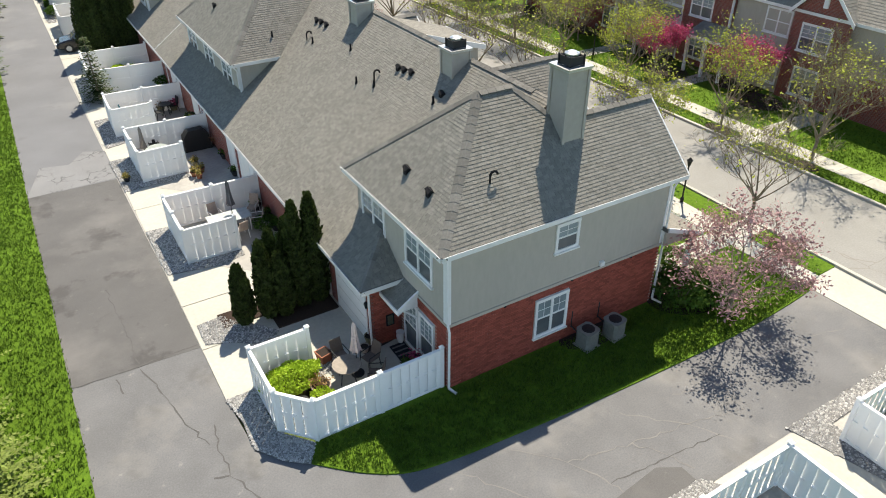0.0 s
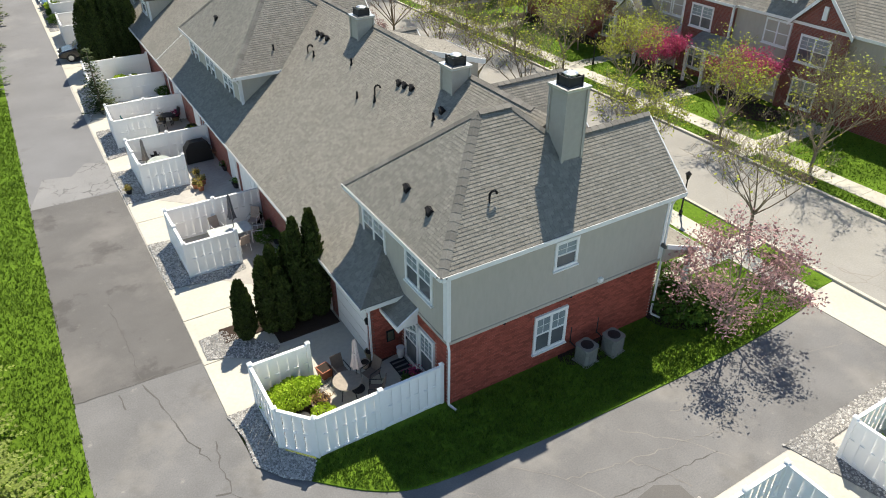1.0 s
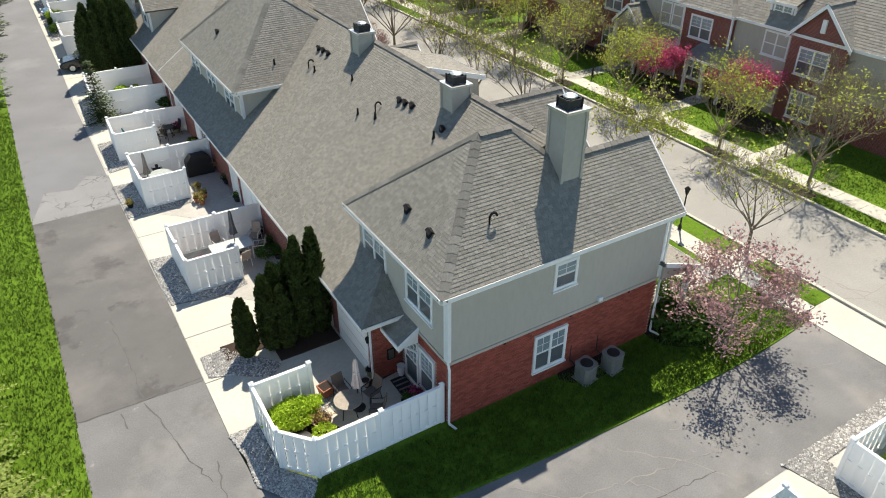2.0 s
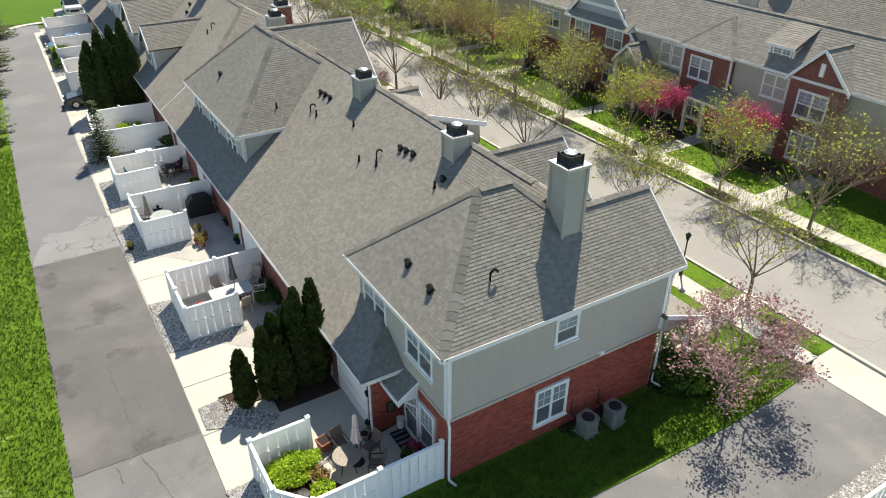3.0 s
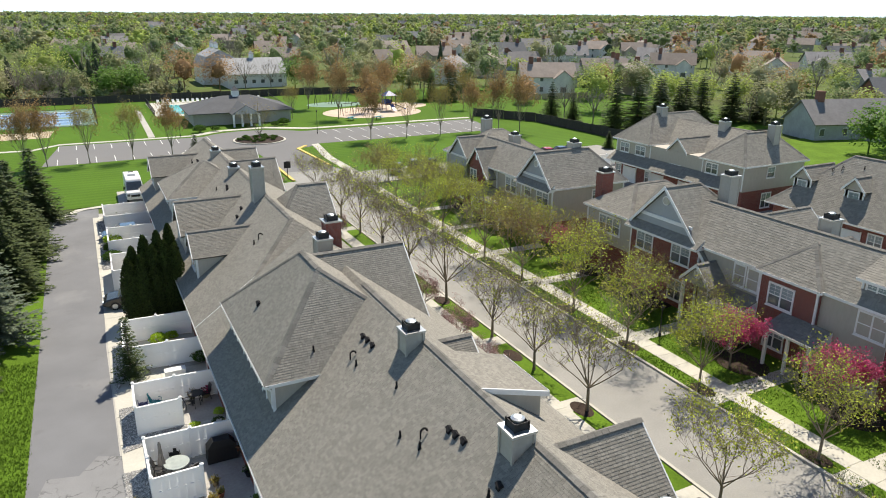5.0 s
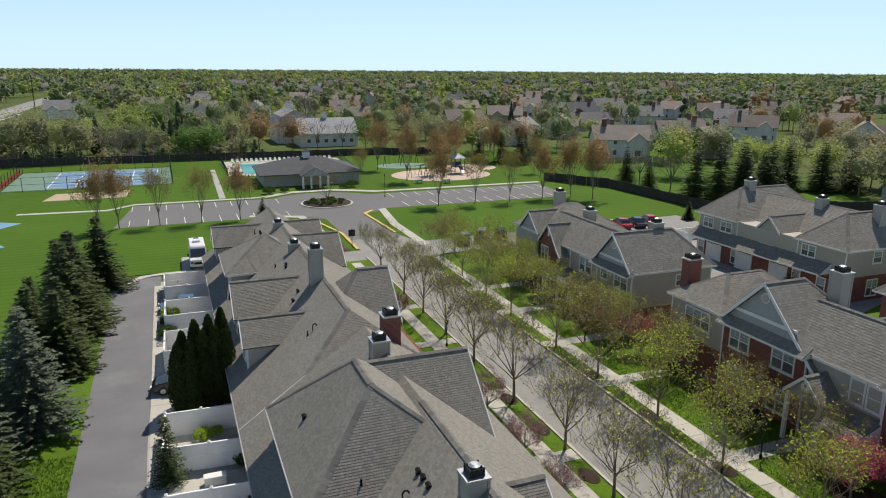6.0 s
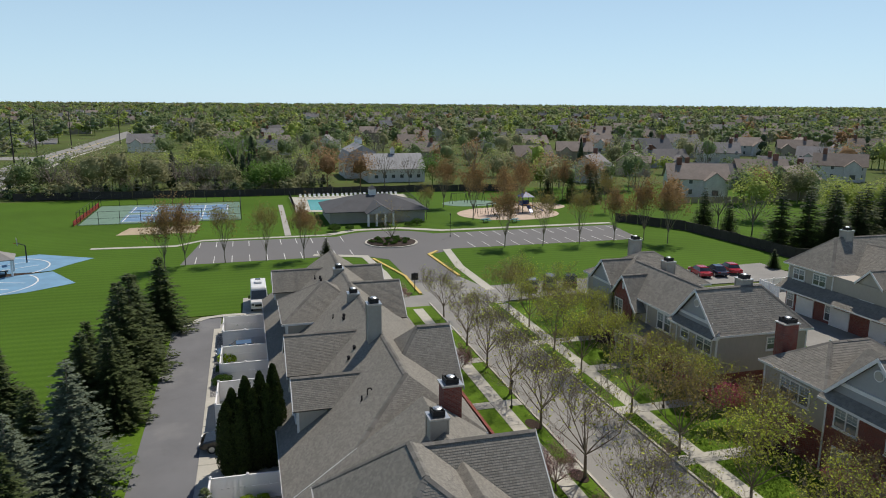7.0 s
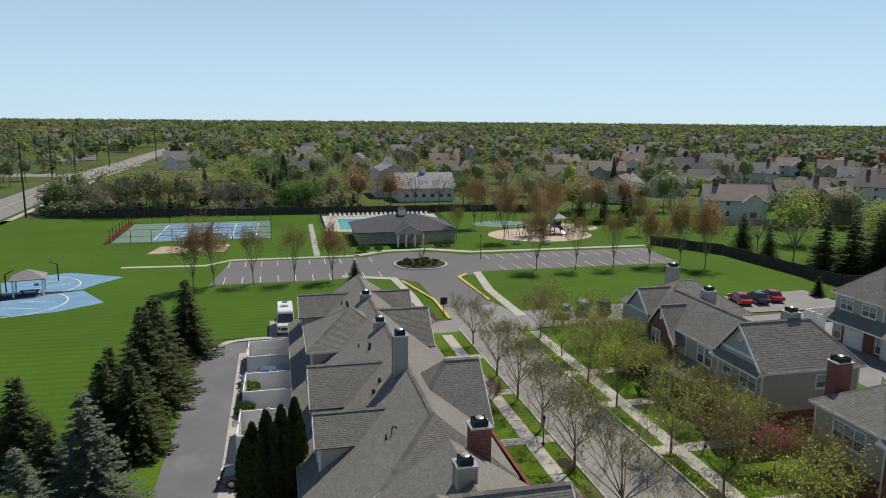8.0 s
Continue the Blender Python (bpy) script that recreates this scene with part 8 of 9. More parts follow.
def far_house(w, d, ze, zr, wm, rm, wing, label, windows=True):
    h = thing("house", label, "house", "distant houses")
    a, b = w / 2, d / 2
    part("wall", S().add([(x, y, z) for x in (-a, a) for y, z in ((-b, -0.2), (b, -0.2), (b, ze), (0, zr - 0.25), (-b, ze))], [(0, 4, 3, 2, 1), (5, 6, 7, 8, 9), (0, 5, 9, 4), (1, 2, 7, 6)]), wm, h)
    k = (zr - ze) / b
    for sy in (-1, 1):
        q = [(-a - 0.5, sy * (b + 0.5), ze - 0.5 * k), (a + 0.5, sy * (b + 0.5), ze - 0.5 * k), (a + 0.5, 0, zr), (-a - 0.5, 0, zr)]
        part("roof", S().plate(q if sy < 0 else q[::-1], 0.2), rm, h)
    x = wing * w * 0.25
    part("wing", S().add([(x - 2.4, -d / 2 - 2.2, -0.2), (x + 2.4, -d / 2 - 2.2, -0.2), (x + 2.4, 0, -0.2), (x - 2.4, 0, -0.2), (x - 2.4, -d / 2 - 2.2, ze - 0.4), (x + 2.4, -d / 2 - 2.2, ze - 0.4), (x + 2.4, 0, ze - 0.4), (x - 2.4, 0, ze - 0.4), (x, -d / 2 - 2.2, ze + 1.5), (x, 0, ze + 1.5)], [(0, 1, 5, 8, 4), (1, 2, 6, 5), (3, 0, 4, 7), (2, 3, 7, 9, 6)]), wm, h)
    for sx in (-1, 1):
        q = [(x + sx * 2.8, -b - 2.5, ze - 0.6), (x + sx * 2.8, 0, ze - 0.6), (x, 0, ze + 1.62), (x, -b - 2.5, ze + 1.62)]
        part("wing_roof", S().plate(q if sx > 0 else q[::-1], 0.14), rm, h)
    if windows:
        for i in range(4):
            for z in ((0.9, 3.7) if ze > 4.5 else (0.9,)):
                xx = -w / 2 + 1.0 + i * (w - 2.8) / 3
                win = part("window", S().box(xx - 0.08, -d / 2 - 0.06, z - 0.08, xx + 0.98, -d / 2, z + 1.38), M_TRIM, h)
                part("pane", S().box(xx, -d / 2 - 0.08, z, xx + 0.9, -d / 2 - 0.05, z + 1.3), M_GLASS, win)
        part("door_panel", S().box(x - 0.8, -d / 2 - 2.26, 0.9, x + 0.8, -d / 2 - 2.2, 2.3), M_GLASS, h)
    part("chimney", S().box(-wing * w * 0.3 - 0.6, -0.6, ze, -wing * w * 0.3 + 0.6, 0.6, zr + 1.5), FAR_WALL[3], h)
    return h


KINDS = [(15, 9, 5.2, 8.6, FAR_WALL[0], FAR_ROOF[1], 1, "two-storey white house with a brown gabled roof"),
         (14, 9, 5.0, 8.4, FAR_WALL[1], FAR_ROOF[1], -1, "two-storey tan house with a brown gabled roof"),
         (17, 9, 3.4, 7.0, FAR_WALL[2], FAR_ROOF[0], 1, "low grey house with a long grey roof"),
         (13, 10, 5.2, 9.0, FAR_WALL[3], FAR_ROOF[2], -1, "two-storey brick house with a slate grey roof"),
         (16, 10, 4.6, 8.4, FAR_WALL[0], FAR_ROOF[0], -1, "two-storey white house with a grey gabled roof")]
FH = [far_house(*k) for k in KINDS]
FH2 = [far_house(*k, windows=False) for k in KINDS]
far_spots = [(0, 112.67, 160.92, 4), (1, 142.91, 173.04, 10), (2, 172.05, 195.6, -6), (4, 103.03, 201.33, 70), (2, 152.64, 238.46, 20), (0, 183.93, 185.18, -8), (1, 136.59, 152.95, 60), (4, 188.42, 253.22, 0), (0, 227.37, 285.12, 15), (1, 238.56, 266.23, 0), (2, 189.53, 316.57, 0), (0, 166.52, 318.14, -20), (2, 121.11, 76.43, 30), (3, 153.8, 86.06, 20), (0, 201.44, 155.95, 80), (4, 249.25, 172.03, 10), (1, 262.2, 147.95, 0), (0, 224.58, 186.2, 20), (2, 128.6, 179.11, 0), (3, 3.84, 291.93, 5), (1, 126.34, 216.85, 80), (4, 208.94, 219.43, -10), (2, 203.88, 121.18, 30), (0, 232.87, 111.36, 70), (3, 291.06, 194.85, 10), (4, 291.94, 245.13, 30), (0, 329.86, 217.7, 0), (1, 311.68, 275.66, 60), (1, 129.15, 267.17, 0)]
NEAR_HOUSES = len(far_spots)
HR = random.Random(21)
while len(far_spots) < 230:
    d = 260 + 1000 * HR.random() ** 1.4
    a = radians(HR.uniform(-24, 62))
    x, y = d * math.sin(a), d * math.cos(a)
    if x < 60 and (HR.random() < 0.7 or y < 330) or abs(x + 81) < 22:
        continue
    if all((x - s[1]) ** 2 + (y - s[2]) ** 2 > 24 ** 2 for s in far_spots):
        far_spots.append((HR.choice((0, 0, 1, 1, 2, 4, 4, 3)), x, y, HR.choice((0, 0, 90, 180)) + HR.uniform(-15, 15)))
for i, (k, x, y, a) in enumerate(far_spots):
    put(FH[k] if i < NEAR_HOUSES else FH2[k], x, y, 1.0, -0.1, a - 0.8 * math.degrees(math.atan2(x, y)))
bh_ = thing("far_road", "pale road running away beyond the park", "road")
line = [(-71.93, 128.05), (-73.72, 193.95), (-77.39, 258.22), (-80.95, 328.52), (-79.72, 398.91), (-81.01, 489.37), (-83.06, 700.44), (-86.45, 889.37), (-99.2, 1311.36)]
part("surface", S().slab(smooth_path([(x + 6.5, y) for x, y in line], 4) + smooth_path([(x - 6.5, y) for x, y in line[::-1]], 4), -0.09, -0.03), M_STREET, bh_)
part("junction", S().slab([(-176.97, 326.69), (-79.24, 316.49), (-78.96, 332.58), (-176.66, 344.79)], -0.09, -0.035), M_STREET, bh_)
part("car_park", S().slab([(-121.52, 423.25), (-100.31, 428.68), (-113.62, 490.76), (-141.5, 488.22)], -0.09, -0.036), M_ASPH_P, bh_)
part("centre_line", S().slab(smooth_path([(x + 0.2, y) for x, y in line[:6]], 4) + smooth_path([(x - 0.2, y) for x, y in line[5::-1]], 4), -0.04, -0.026), M_YELLOW, bh_)
part("walk", S().slab(smooth_path([(x + 9.5, y) for x, y in line[:5]], 4) + smooth_path([(x + 8, y) for x, y in line[4::-1]], 4), -0.09, -0.02), M_CONC, bh_)
tagged(bh_, kind="structure")


# ---- poles and wires ----
poles = [(-62.27, 190.14), (-70.91, 244.26), (-79.46, 304.42), (-83.82, 383.76), (-67.77, 423.27), (-57.38, 138.07), (-76.89, 559.82)]
for x, y in poles:
    p_ = thing("power_pole", "tall wooden power pole with a crossarm", "pole", "power poles", pose(x, y, -0.1))
    part("pole", S().tube((0, 0, 0), (0, 0, 18.5), 0.24, 0.17, 8), M_DARKWOOD, p_)
    part("crossarm", S().box(-1.4, -0.08, 16.8, 1.4, 0.08, 17.0), M_DARKWOOD, p_)
order = [poles[i] for i in (5, 0, 1, 2, 3, 6)]
for (x0, y0), (x1, y1) in zip(order, order[1:]):
    wr_ = thing("power_line", "sagging power wires between poles", "wire", "power lines")
    for off, z in ((-1.3, 17.1), (1.3, 17.1), (0, 18.4), (0, 12.5), (0.3, 11.0), (-0.4, 14.2)):
        ring_pts, n = [], 8
        for i in range(n + 1):
            f = i / n
            x, y, h = x0 + (x1 - x0) * f + off, y0 + (y1 - y0) * f, z - 4 * 1.6 * f * (1 - f)
            ring_pts += [(x - 0.05, y, h), (x + 0.05, y, h), (x, y, h + 0.08)]
        s = S().add(ring_pts, [(3 * i + k, 3 * i + (k + 1) % 3, 3 * i + 3 + (k + 1) % 3, 3 * i + 3 + k) for i in range(n) for k in range(3)])
        part("wire", s, M_BLACK, wr_)

sg_ = thing("road_sign", "yellow diamond warning sign on a post by the road", "sign", "", pose(-65.59, 219.23, -0.1, 0, 0, 15))
part("post", S().box(-0.06, -0.06, 0, 0.06, 0.06, 2.6), M_DARKWOOD, sg_)
part("panel", S().plate([(0, -0.1, 2.0), (0.75, -0.1, 2.75), (0, -0.1, 3.5), (-0.75, -0.1, 2.75)], 0.04), M_YELLOW, sg_)

# ---- woods out to the horizon ----
WR = random.Random(77)
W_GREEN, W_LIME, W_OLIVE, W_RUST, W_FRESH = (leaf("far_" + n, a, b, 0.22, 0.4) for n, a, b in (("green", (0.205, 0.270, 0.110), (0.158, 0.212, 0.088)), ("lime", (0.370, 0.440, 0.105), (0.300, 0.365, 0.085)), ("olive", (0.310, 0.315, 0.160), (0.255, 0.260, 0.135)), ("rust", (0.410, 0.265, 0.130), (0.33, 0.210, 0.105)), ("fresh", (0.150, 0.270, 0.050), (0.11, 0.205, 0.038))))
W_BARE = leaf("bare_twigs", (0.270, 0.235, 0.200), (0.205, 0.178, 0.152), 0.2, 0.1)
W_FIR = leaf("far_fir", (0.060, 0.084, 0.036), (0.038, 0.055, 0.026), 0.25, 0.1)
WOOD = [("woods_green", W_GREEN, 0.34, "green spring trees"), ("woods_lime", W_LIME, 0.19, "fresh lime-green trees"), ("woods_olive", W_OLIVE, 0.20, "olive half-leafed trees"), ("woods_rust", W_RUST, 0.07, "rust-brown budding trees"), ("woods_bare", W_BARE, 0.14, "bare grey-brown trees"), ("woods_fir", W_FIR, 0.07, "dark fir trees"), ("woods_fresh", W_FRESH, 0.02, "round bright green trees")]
shapes = {n: S() for n, *_ in WOOD}
GOLD = (1 + 5 ** 0.5) / 2
ICO_V = [Vector(v).normalized() for v in ((-1, GOLD, 0), (1, GOLD, 0), (-1, -GOLD, 0), (1, -GOLD, 0), (0, -1, GOLD), (0, 1, GOLD), (0, -1, -GOLD), (0, 1, -GOLD), (GOLD, 0, -1), (GOLD, 0, 1), (-GOLD, 0, -1), (-GOLD, 0, 1))]
ICO_F = [(i, j, k) for i in range(12) for j in range(i + 1, 12) for k in range(j + 1, 12) if all((ICO_V[a] - ICO_V[b]).length < 1.1 for a, b in ((i, j), (j, k), (i, k)))]
ICO_F = [f if (ICO_V[f[1]] - ICO_V[f[0]]).cross(ICO_V[f[2]] - ICO_V[f[0]]).dot(ICO_V[f[0]]) > 0 else f[::-1] for f in ICO_F]


def lump(s, x, y, z, r, rz):
    """An uneven clump of foliage."""
    g = WR.random() * 6.283
    c, d = math.cos(g), math.sin(g)
    s.add([(x + (c * v.x - d * v.y) * r * k, y + (d * v.x + c * v.y) * r * k, z + v.z * rz * k) for v in ICO_V for k in (WR.uniform(0.72, 1.2),)], ICO_F)


def sprays(s, x, y, z, r, n, size, thin=0.7):
    """Loose leafy twigs round a clump."""
    for _ in range(n):
        a, cz = WR.random() * 6.283, WR.uniform(-0.7, 1)
        k = math.sqrt(1 - cz * cz)
        out = Vector((k * math.cos(a), k * math.sin(a), cz))
        c = Vector((x, y, z)) + out * r * WR.uniform(0.8, 1.25)
        up = Vector((WR.gauss(0, 0.55), WR.gauss(0, 0.55), 1)).normalized()
        u = up.cross(Vector((math.cos(a), math.sin(a), 0.1)) + Vector((WR.gauss(0, 1), WR.gauss(0, 1), 0))).normalized()
        b = up.cross(u)
        w = size * WR.uniform(0.6, 1.4)
        s.add((c - u * w, c + b * w * thin, c + u * w, c - b * w * thin), ((0, 1, 2, 3),))


def twigs(s, x, y, z0, z, r, rz, n, size):
    """Bare twigs that fan out from the head of the trunk."""
    for _ in range(n):
        a, cz = WR.random() * 6.283, WR.uniform(-0.55, 1)
        q = math.sqrt(1 - cz * cz) * WR.uniform(0.35, 1.0)
        p = Vector((x + math.cos(a) * r * q, y + math.sin(a) * r * q, z + cz * rz * WR.uniform(0.5, 1.0)))
        d = (p - Vector((x, y, z0)) + Vector((WR.gauss(0, 0.5), WR.gauss(0, 0.5), WR.gauss(0, 0.5)))).normalized()
        b = d.cross(Vector((WR.gauss(0, 1), WR.gauss(0, 1), WR.gauss(0, 1)))).normalized()
        l = size * WR.uniform(1.6, 3.2)
        w = size * 0.17
        s.add((p - d * l, p + b * w, p + d * l * 0.5, p - b * w), ((0, 1, 2, 3),))


def wood_tree(name, x, y, h, r, lumps, loose, size):
    """A far tree: trunk and a rounded, uneven crown of leafy clumps with gaps between them."""
    s = shapes[name]
    s.tube((x, y, -0.1), (x, y, h * 0.5), r * 0.04, r * 0.025, 4, caps=False)
    if name == "woods_fir":
        tiers = max(3, lumps // 2)
        for i in range(tiers):
            f = i / tiers
            k = r * 0.62 * (1 - f * 0.9)
            lump(s, x, y, h * (0.12 + 0.85 * f), k * 0.8, h * 0.16)
            if loose:
                sprays(s, x, y, h * (0.12 + 0.85 * f), k, loose, size, 0.4)
        return
    zc, rz = h * 0.54, h * 0.43
    if name == "woods_bare":
        for i in range(5):
            a = i * 1.257 + x
            s.tube((x, y, h * 0.3), (x + math.cos(a) * r * 0.6, y + math.sin(a) * r * 0.6, h * 0.78), r * 0.03, r * 0.01, 3, caps=False)
        twigs(s, x, y, h * 0.28, zc, r, rz, 9 * lumps + loose, size)
        return
    lump(s, x, y, zc, r * 0.5, rz * 0.55)
    turn, lean = WR.random() * 6.283, WR.uniform(0.8, 1.15)
    for i in range(lumps):
        cz = 1 - (i + 0.5) / lumps * 1.8
        a = turn + i * 2.39996 + WR.uniform(-0.35, 0.35)
        q = math.sqrt(max(0, 1 - cz * cz)) * WR.uniform(0.55, 0.85)
        px, py, pz = x + math.cos(a) * r * q * lean, y + math.sin(a) * r * q / lean, zc + cz * rz * WR.uniform(0.6, 0.85)
        k = r * WR.uniform(0.26, 0.44) * (1 if lumps > 8 else 1.25)
        if lumps < 9:
            lump(s, px, py, pz, k * 0.6, k * 0.5)
        if loose:
            sprays(s, px, py, pz, k, loose, size)


def pick(x, y):
    """The kind of a far tree; kinds keep together in loose stands."""
    best, kind = 0, "woods_green"
    for i, (n, _, f, _) in enumerate(WOOD):
        near_right = x > 60 and y < 420
        f *= 1 + 0.9 * noise.noise(Vector((x * 0.012, y * 0.012, 7.3 * i)))
        f *= {"woods_rust": 2.6, "woods_bare": 1.2, "woods_lime": 0.7}.get(n, 1) if near_right else 1
        q = max(0, f) * WR.random() ** 2
        if q > best:
            best, kind = q, n
    return kind


def clear(x, y):
    if y < 189 and x < 74:
        return False
    if y < 125 and x < 126:
        return False
    if abs(x + 74 + (y - 196) * 0.035) < (13 if y < 620 else 9) and y < 1300:
        return False
    if 215 < y < 520 and -0.225 < x / y < -0.145:
        return False
    if 22 < x < 52 and 195 < y < 242:
        return False
    for _, hx, hy, _ in far_spots:
        if abs(x - hx) < 30 and abs(y - hy) < 30:
            e = Vector((hx, hy)).normalized()
            along, across = (hx - x) * e.x + (hy - y) * e.y, abs((hx - x) * e.y - (hy - y) * e.x)
            if across < 8.5 and -8 < along < (13 if abs(hx - 112.7) < 4 and hy < 170 else 7):
                return False
    return True


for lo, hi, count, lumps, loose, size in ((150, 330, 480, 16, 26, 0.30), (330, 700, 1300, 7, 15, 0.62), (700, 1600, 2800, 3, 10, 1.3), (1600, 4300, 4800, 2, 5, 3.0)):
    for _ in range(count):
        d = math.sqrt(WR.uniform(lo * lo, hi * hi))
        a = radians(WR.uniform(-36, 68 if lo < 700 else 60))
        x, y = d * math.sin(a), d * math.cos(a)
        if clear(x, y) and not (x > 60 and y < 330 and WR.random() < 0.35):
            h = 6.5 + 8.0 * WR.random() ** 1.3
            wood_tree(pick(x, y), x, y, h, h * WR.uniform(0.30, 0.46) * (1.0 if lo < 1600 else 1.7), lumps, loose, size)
for _ in range(110):
    x, y = WR.uniform(88, 230), WR.uniform(20, 150)
    kind = WR.choice(("woods_rust", "woods_lime", "woods_olive", "woods_bare", "woods_green"))
    if x - 88 > (y - 40) * 0.4 and clear(x, max(y, 126)) and not (x < 135 and 38 < y < 76) and all((x - q[1]) ** 2 + (y - q[2]) ** 2 > 130 for q in far_spots):
        h = WR.uniform(7, 11)
        wood_tree(kind, x, y, h, h * 0.42, 20, 40, 0.24)
for x, y, h, n in ((107.7, 61.6, 8.5, "woods_fresh"), (111.8, 58.0, 8.5, "woods_fresh"), (104.9, 55.7, 8, "woods_fresh"), (116.6, 63.0, 8.0, "woods_fresh"), (103.1, 48.9, 8, "woods_fresh"), (100.6, 122.7, 11, "woods_lime"), (121.7, 112.3, 9.5, "woods_lime"), (126.5, 105.5, 9, "woods_lime"), (116.8, 117.3, 8.6, "woods_lime"), (130.4, 97.7, 8.6, "woods_lime"), (-7.2, 231.5, 15, "woods_fresh"), (-13.3, 214.6, 14, "woods_lime"), (0.2, 192.3, 8.5, "woods_fresh"), (5.6, 192.9, 9, "woods_fresh"), (-39.2, 191.0, 14, "woods_olive"), (-33.4, 192.5, 14, "woods_olive"), (-25.7, 193.5, 13, "woods_olive"), (-50.5, 198.5, 9, "woods_bare"), (-45.5, 196.5, 8, "woods_bare"), (-20.5, 199.0, 10, "woods_bare"), (-15.5, 196.5, 8.5, "woods_bare"), (-10.5, 200.0, 8.5, "woods_bare"), (10.5, 205.0, 12, "woods_bare"), (15.5, 202.0, 9, "woods_bare"), (19.8, 200.5, 12, "woods_rust"), (29.0, 199.0, 11, "woods_rust"), (50.6, 199.5, 9.5, "woods_fresh"), (36.0, 198.5, 10, "woods_bare"), (43.0, 197.5, 9, "woods_bare"), (-60.5, 214.0, 8, "woods_fir"), (-57.5, 210.0, 8, "woods_fir"), (78.0, 178.0, 11, "woods_rust"), (84.0, 184.0, 12, "woods_bare"), (66.0, 186.0, 12, "woods_olive"), (60.0, 190.0, 15, "woods_bare"), (90.5, 178.0, 10, "woods_rust"), (122.5, 148.0, 9, "woods_rust"), (128.0, 141.0, 10, "woods_olive"), (86.5, 116.0, 8, "woods_bare"), (88.0, 108.0, 8, "woods_bare")):
    wood_tree(n, x, y, h, h * 0.43, 30, 50, 0.24)
for i in range(58):
    x = -62 + i * 1.9
    if not 14 < x < 54:
        h = WR.uniform(5.5, 11)
        wood_tree(WR.choice(("woods_bare", "woods_fir", "woods_green", "woods_olive", "woods_bare", pick(x, 190))), x, 200 + WR.uniform(-2, 14), h, h * 0.40, 16, 34, 0.26)
# low undergrowth behind the long fence
for _ in range(150):
    x, y = WR.uniform(-62, 20), 188.5 + 24 * WR.random() ** 1.6
    h = WR.uniform(1.6, 4.2)
    wood_tree(WR.choice(("woods_bare", "woods_bare", "woods_green", "woods_olive", "woods_fir")), x, y, h, h * 0.62, 6, 26, 0.24)
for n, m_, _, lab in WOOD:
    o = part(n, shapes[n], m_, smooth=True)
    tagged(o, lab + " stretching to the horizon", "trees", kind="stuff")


# ---- grass blades on the nearest lawns ----
TG = random.Random(41)


def blades(name, poly, count, z, h=0.085, label=""):
    xs, ys = [p[0] for p in poly], [p[1] for p in poly]
    s = S()
    while count:
        x, y = TG.uniform(min(xs), max(xs)), TG.uniform(min(ys), max(ys))
        if inside((x, y), poly):
            count -= 1
            for _ in range(3):
                a, l, k = TG.random() * 6.283, TG.uniform(0.6, 1.5) * h, TG.uniform(0.01, 0.022)
                px, py = x + TG.gauss(0, 0.03), y + TG.gauss(0, 0.03)
                dx, dy = math.cos(a), math.sin(a)
                s.add([(px - dy * k, py + dx * k, z), (px + dy * k, py - dx * k, z), (px + dx * l * 0.6, py + dy * l * 0.6, z + l)], [(0, 1, 2)])
    tagged(part(name, s, L_BLADE), label, "grass", kind="stuff")


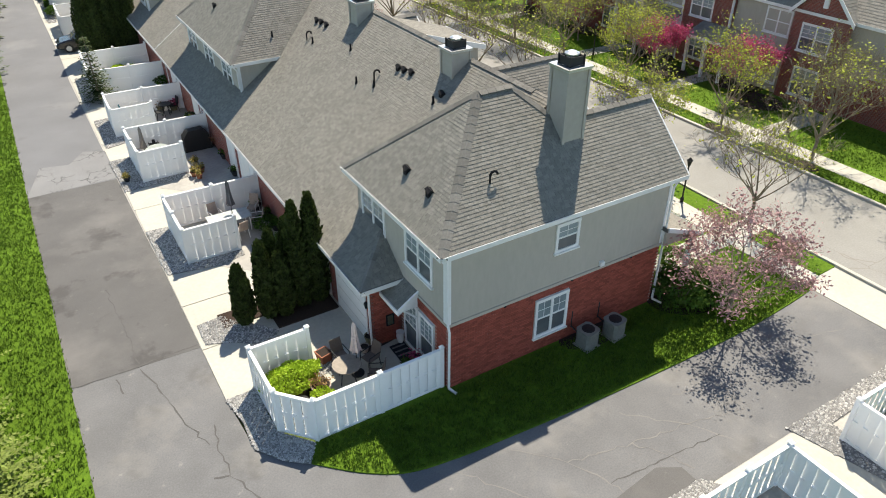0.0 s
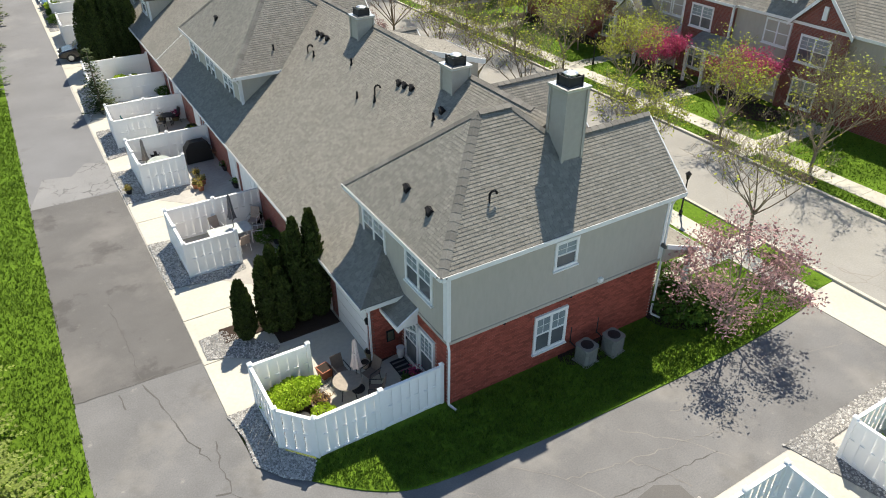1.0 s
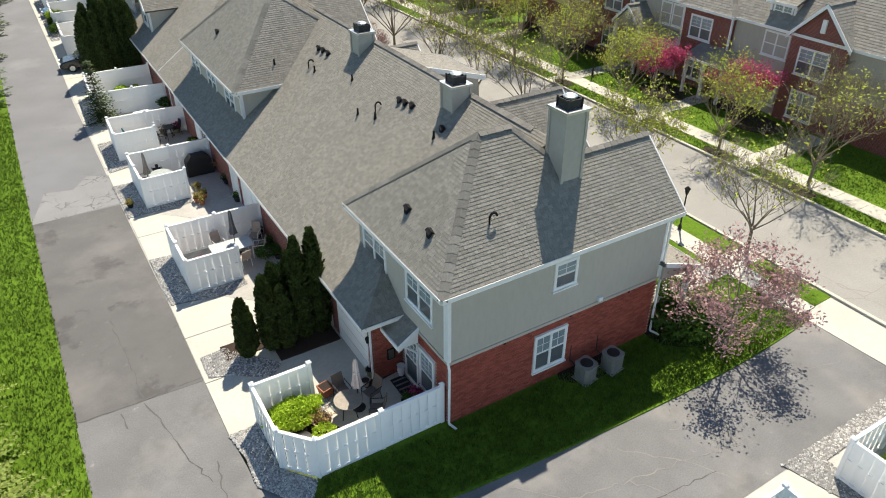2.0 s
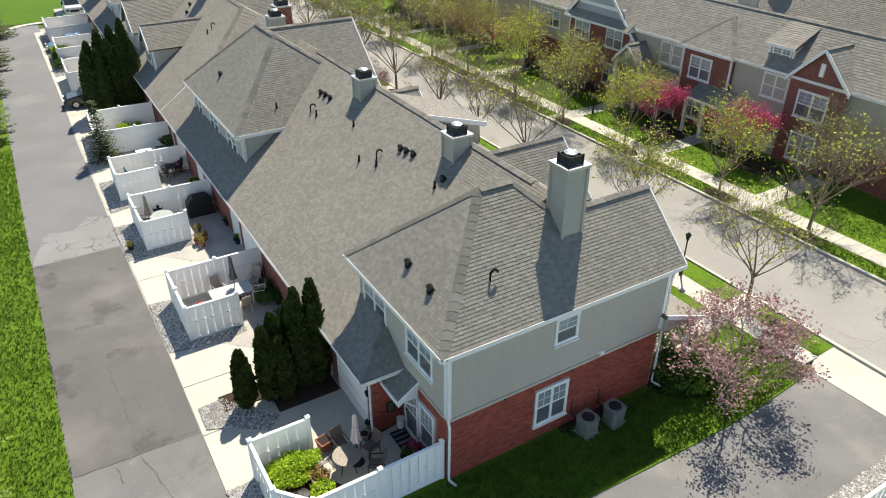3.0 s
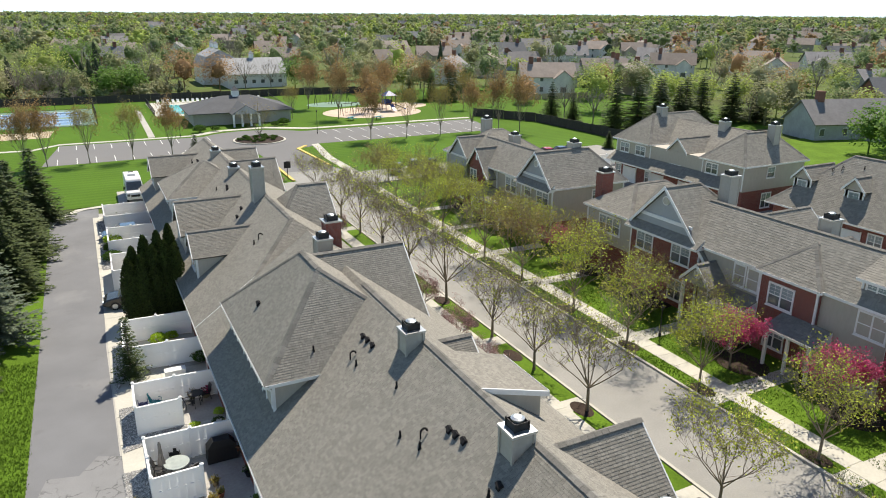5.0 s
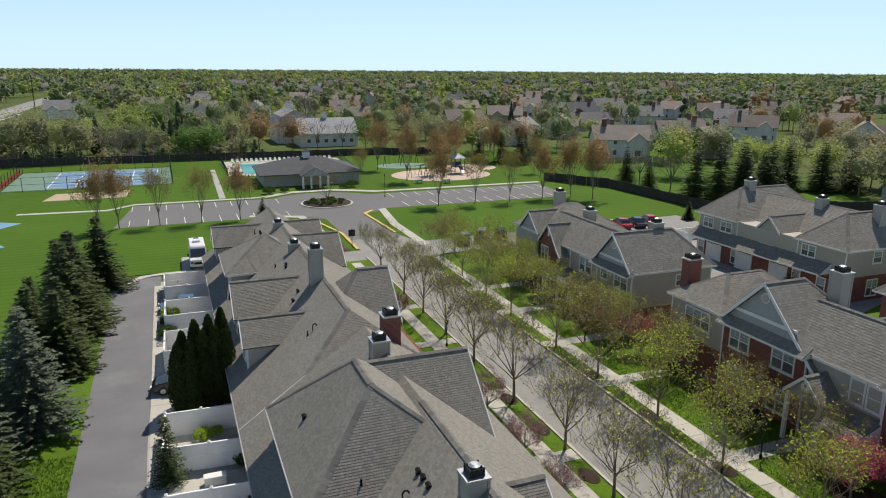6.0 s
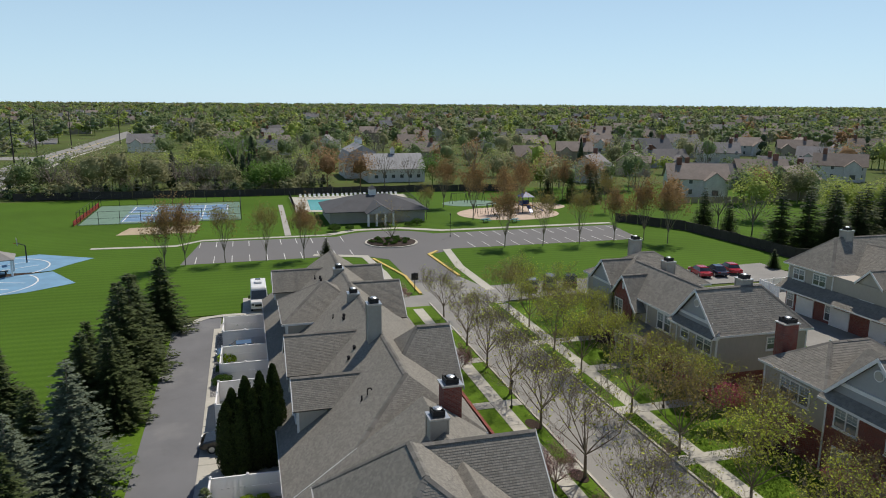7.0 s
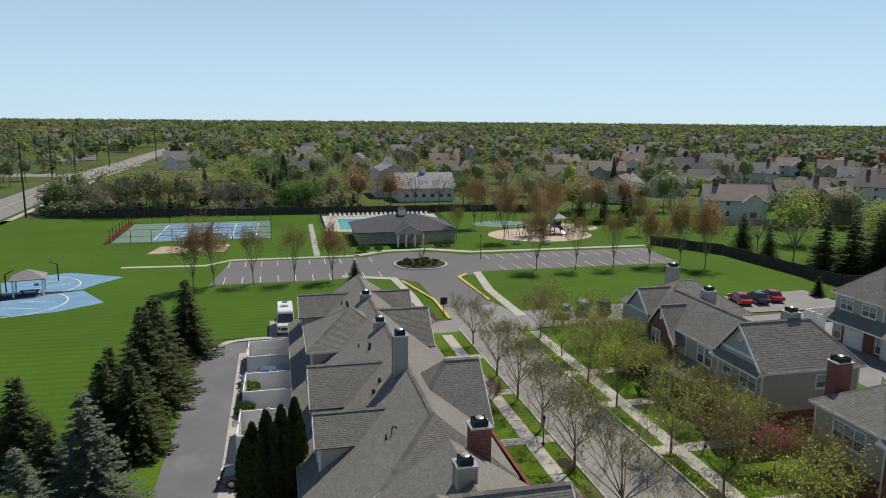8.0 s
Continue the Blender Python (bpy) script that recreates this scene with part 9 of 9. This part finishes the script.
L_BLADE = leaf("grass_blade", (0.115, 0.200, 0.018), (0.055, 0.110, 0.010), 0.35, 0.3)
blades("grass", smooth_path([(x, y + 0.06) for x, y in LAWN_EDGE], 4) + [(15.6, -0.4), (9.5, -0.25), (0.0, -0.15), (-4.7, 0.1)], 15000, 0.04, 0.085, "short green lawn grass beside the end wall")
blades("grass", [(-15.8, -2), (-11.02, -2), (-11.02, 24), (-10.95, 40), (-15.8, 40)], 20000, 0.015, 0.11, "rough verge grass beside the alley")
blades("grass", [(24.85, -8), (25.95, -8), (25.95, 45), (24.85, 45)], 5000, 0.045, 0.09, "kerbside grass strip")
blades("grass", [(27.4, -4), (33, -4), (33, 40), (27.4, 40)], 12000, 0.045, 0.09, "front lawn grass across the street")


# ---- bricks of the end unit ----
BR = random.Random(9)
one = S().box(-0.098, -0.016, 0.0, 0.098, 0.016, 0.064)
brick_mesh = one.mesh("brick", M_BRICK_ONE)
holes = [(3.55, 0.66, 5.07, 2.38)]
rest, singles = S(), 0
rows = 36
for i in range(rows):
    z = 0.02 + i * 0.0745
    x = 0.10 - (0.105 if i % 2 else 0.0)
    while x < 9.36:
        x0, x1 = max(0.0, x - 0.098), x + 0.098
        for a, b, c, d in holes:
            if b - 0.07 < z < d:
                if a < x1 and x0 < a:
                    x1 = a
                elif x0 < c < x1:
                    x0 = c
                elif a <= x0 and x1 <= c:
                    x1 = x0
        if x1 - x0 > 0.02:
            if x < 1.9 and singles < 300 and x1 - x0 > 0.19:
                o = part("brick", brick_mesh, M_BRICK_ONE, brick_core)
                o.location = (x, 0.012 + BR.uniform(-0.003, 0.003), z)
                singles += 1
            else:
                y = 0.012 + BR.uniform(-0.003, 0.003)
                rest.box(x0, y - 0.016, z, x1, y + 0.016, z + 0.064)
        x += 0.21
part("brickwork", rest, M_BRICK, brick_core, kind="stuff")
# the alley face and the garage corner
westw = S()
for i in range(rows):
    z = 0.02 + i * 0.0745
    y = 0.12 + (0.105 if i % 2 else 0.0)
    while y < 3.2:
        if not ((0.8 < y < 1.98 and 0.27 < z < 2.2) or (1.9 <= y < 3.08 and 0.02 < z < 2.22)):
            westw.box(0.008, y - 0.098, z, 0.04, y + 0.098, z + 0.064)
        y += 0.21
    for x in [(-1.1 + (0.105 if i % 2 else 0.0)) + 0.21 * k for k in range(5)]:
        westw.box(x - 0.098, 3.234, z, x + 0.098, 3.27, z + 0.064)
part("brickwork", westw, M_BRICK, brick_core_w, kind="stuff")
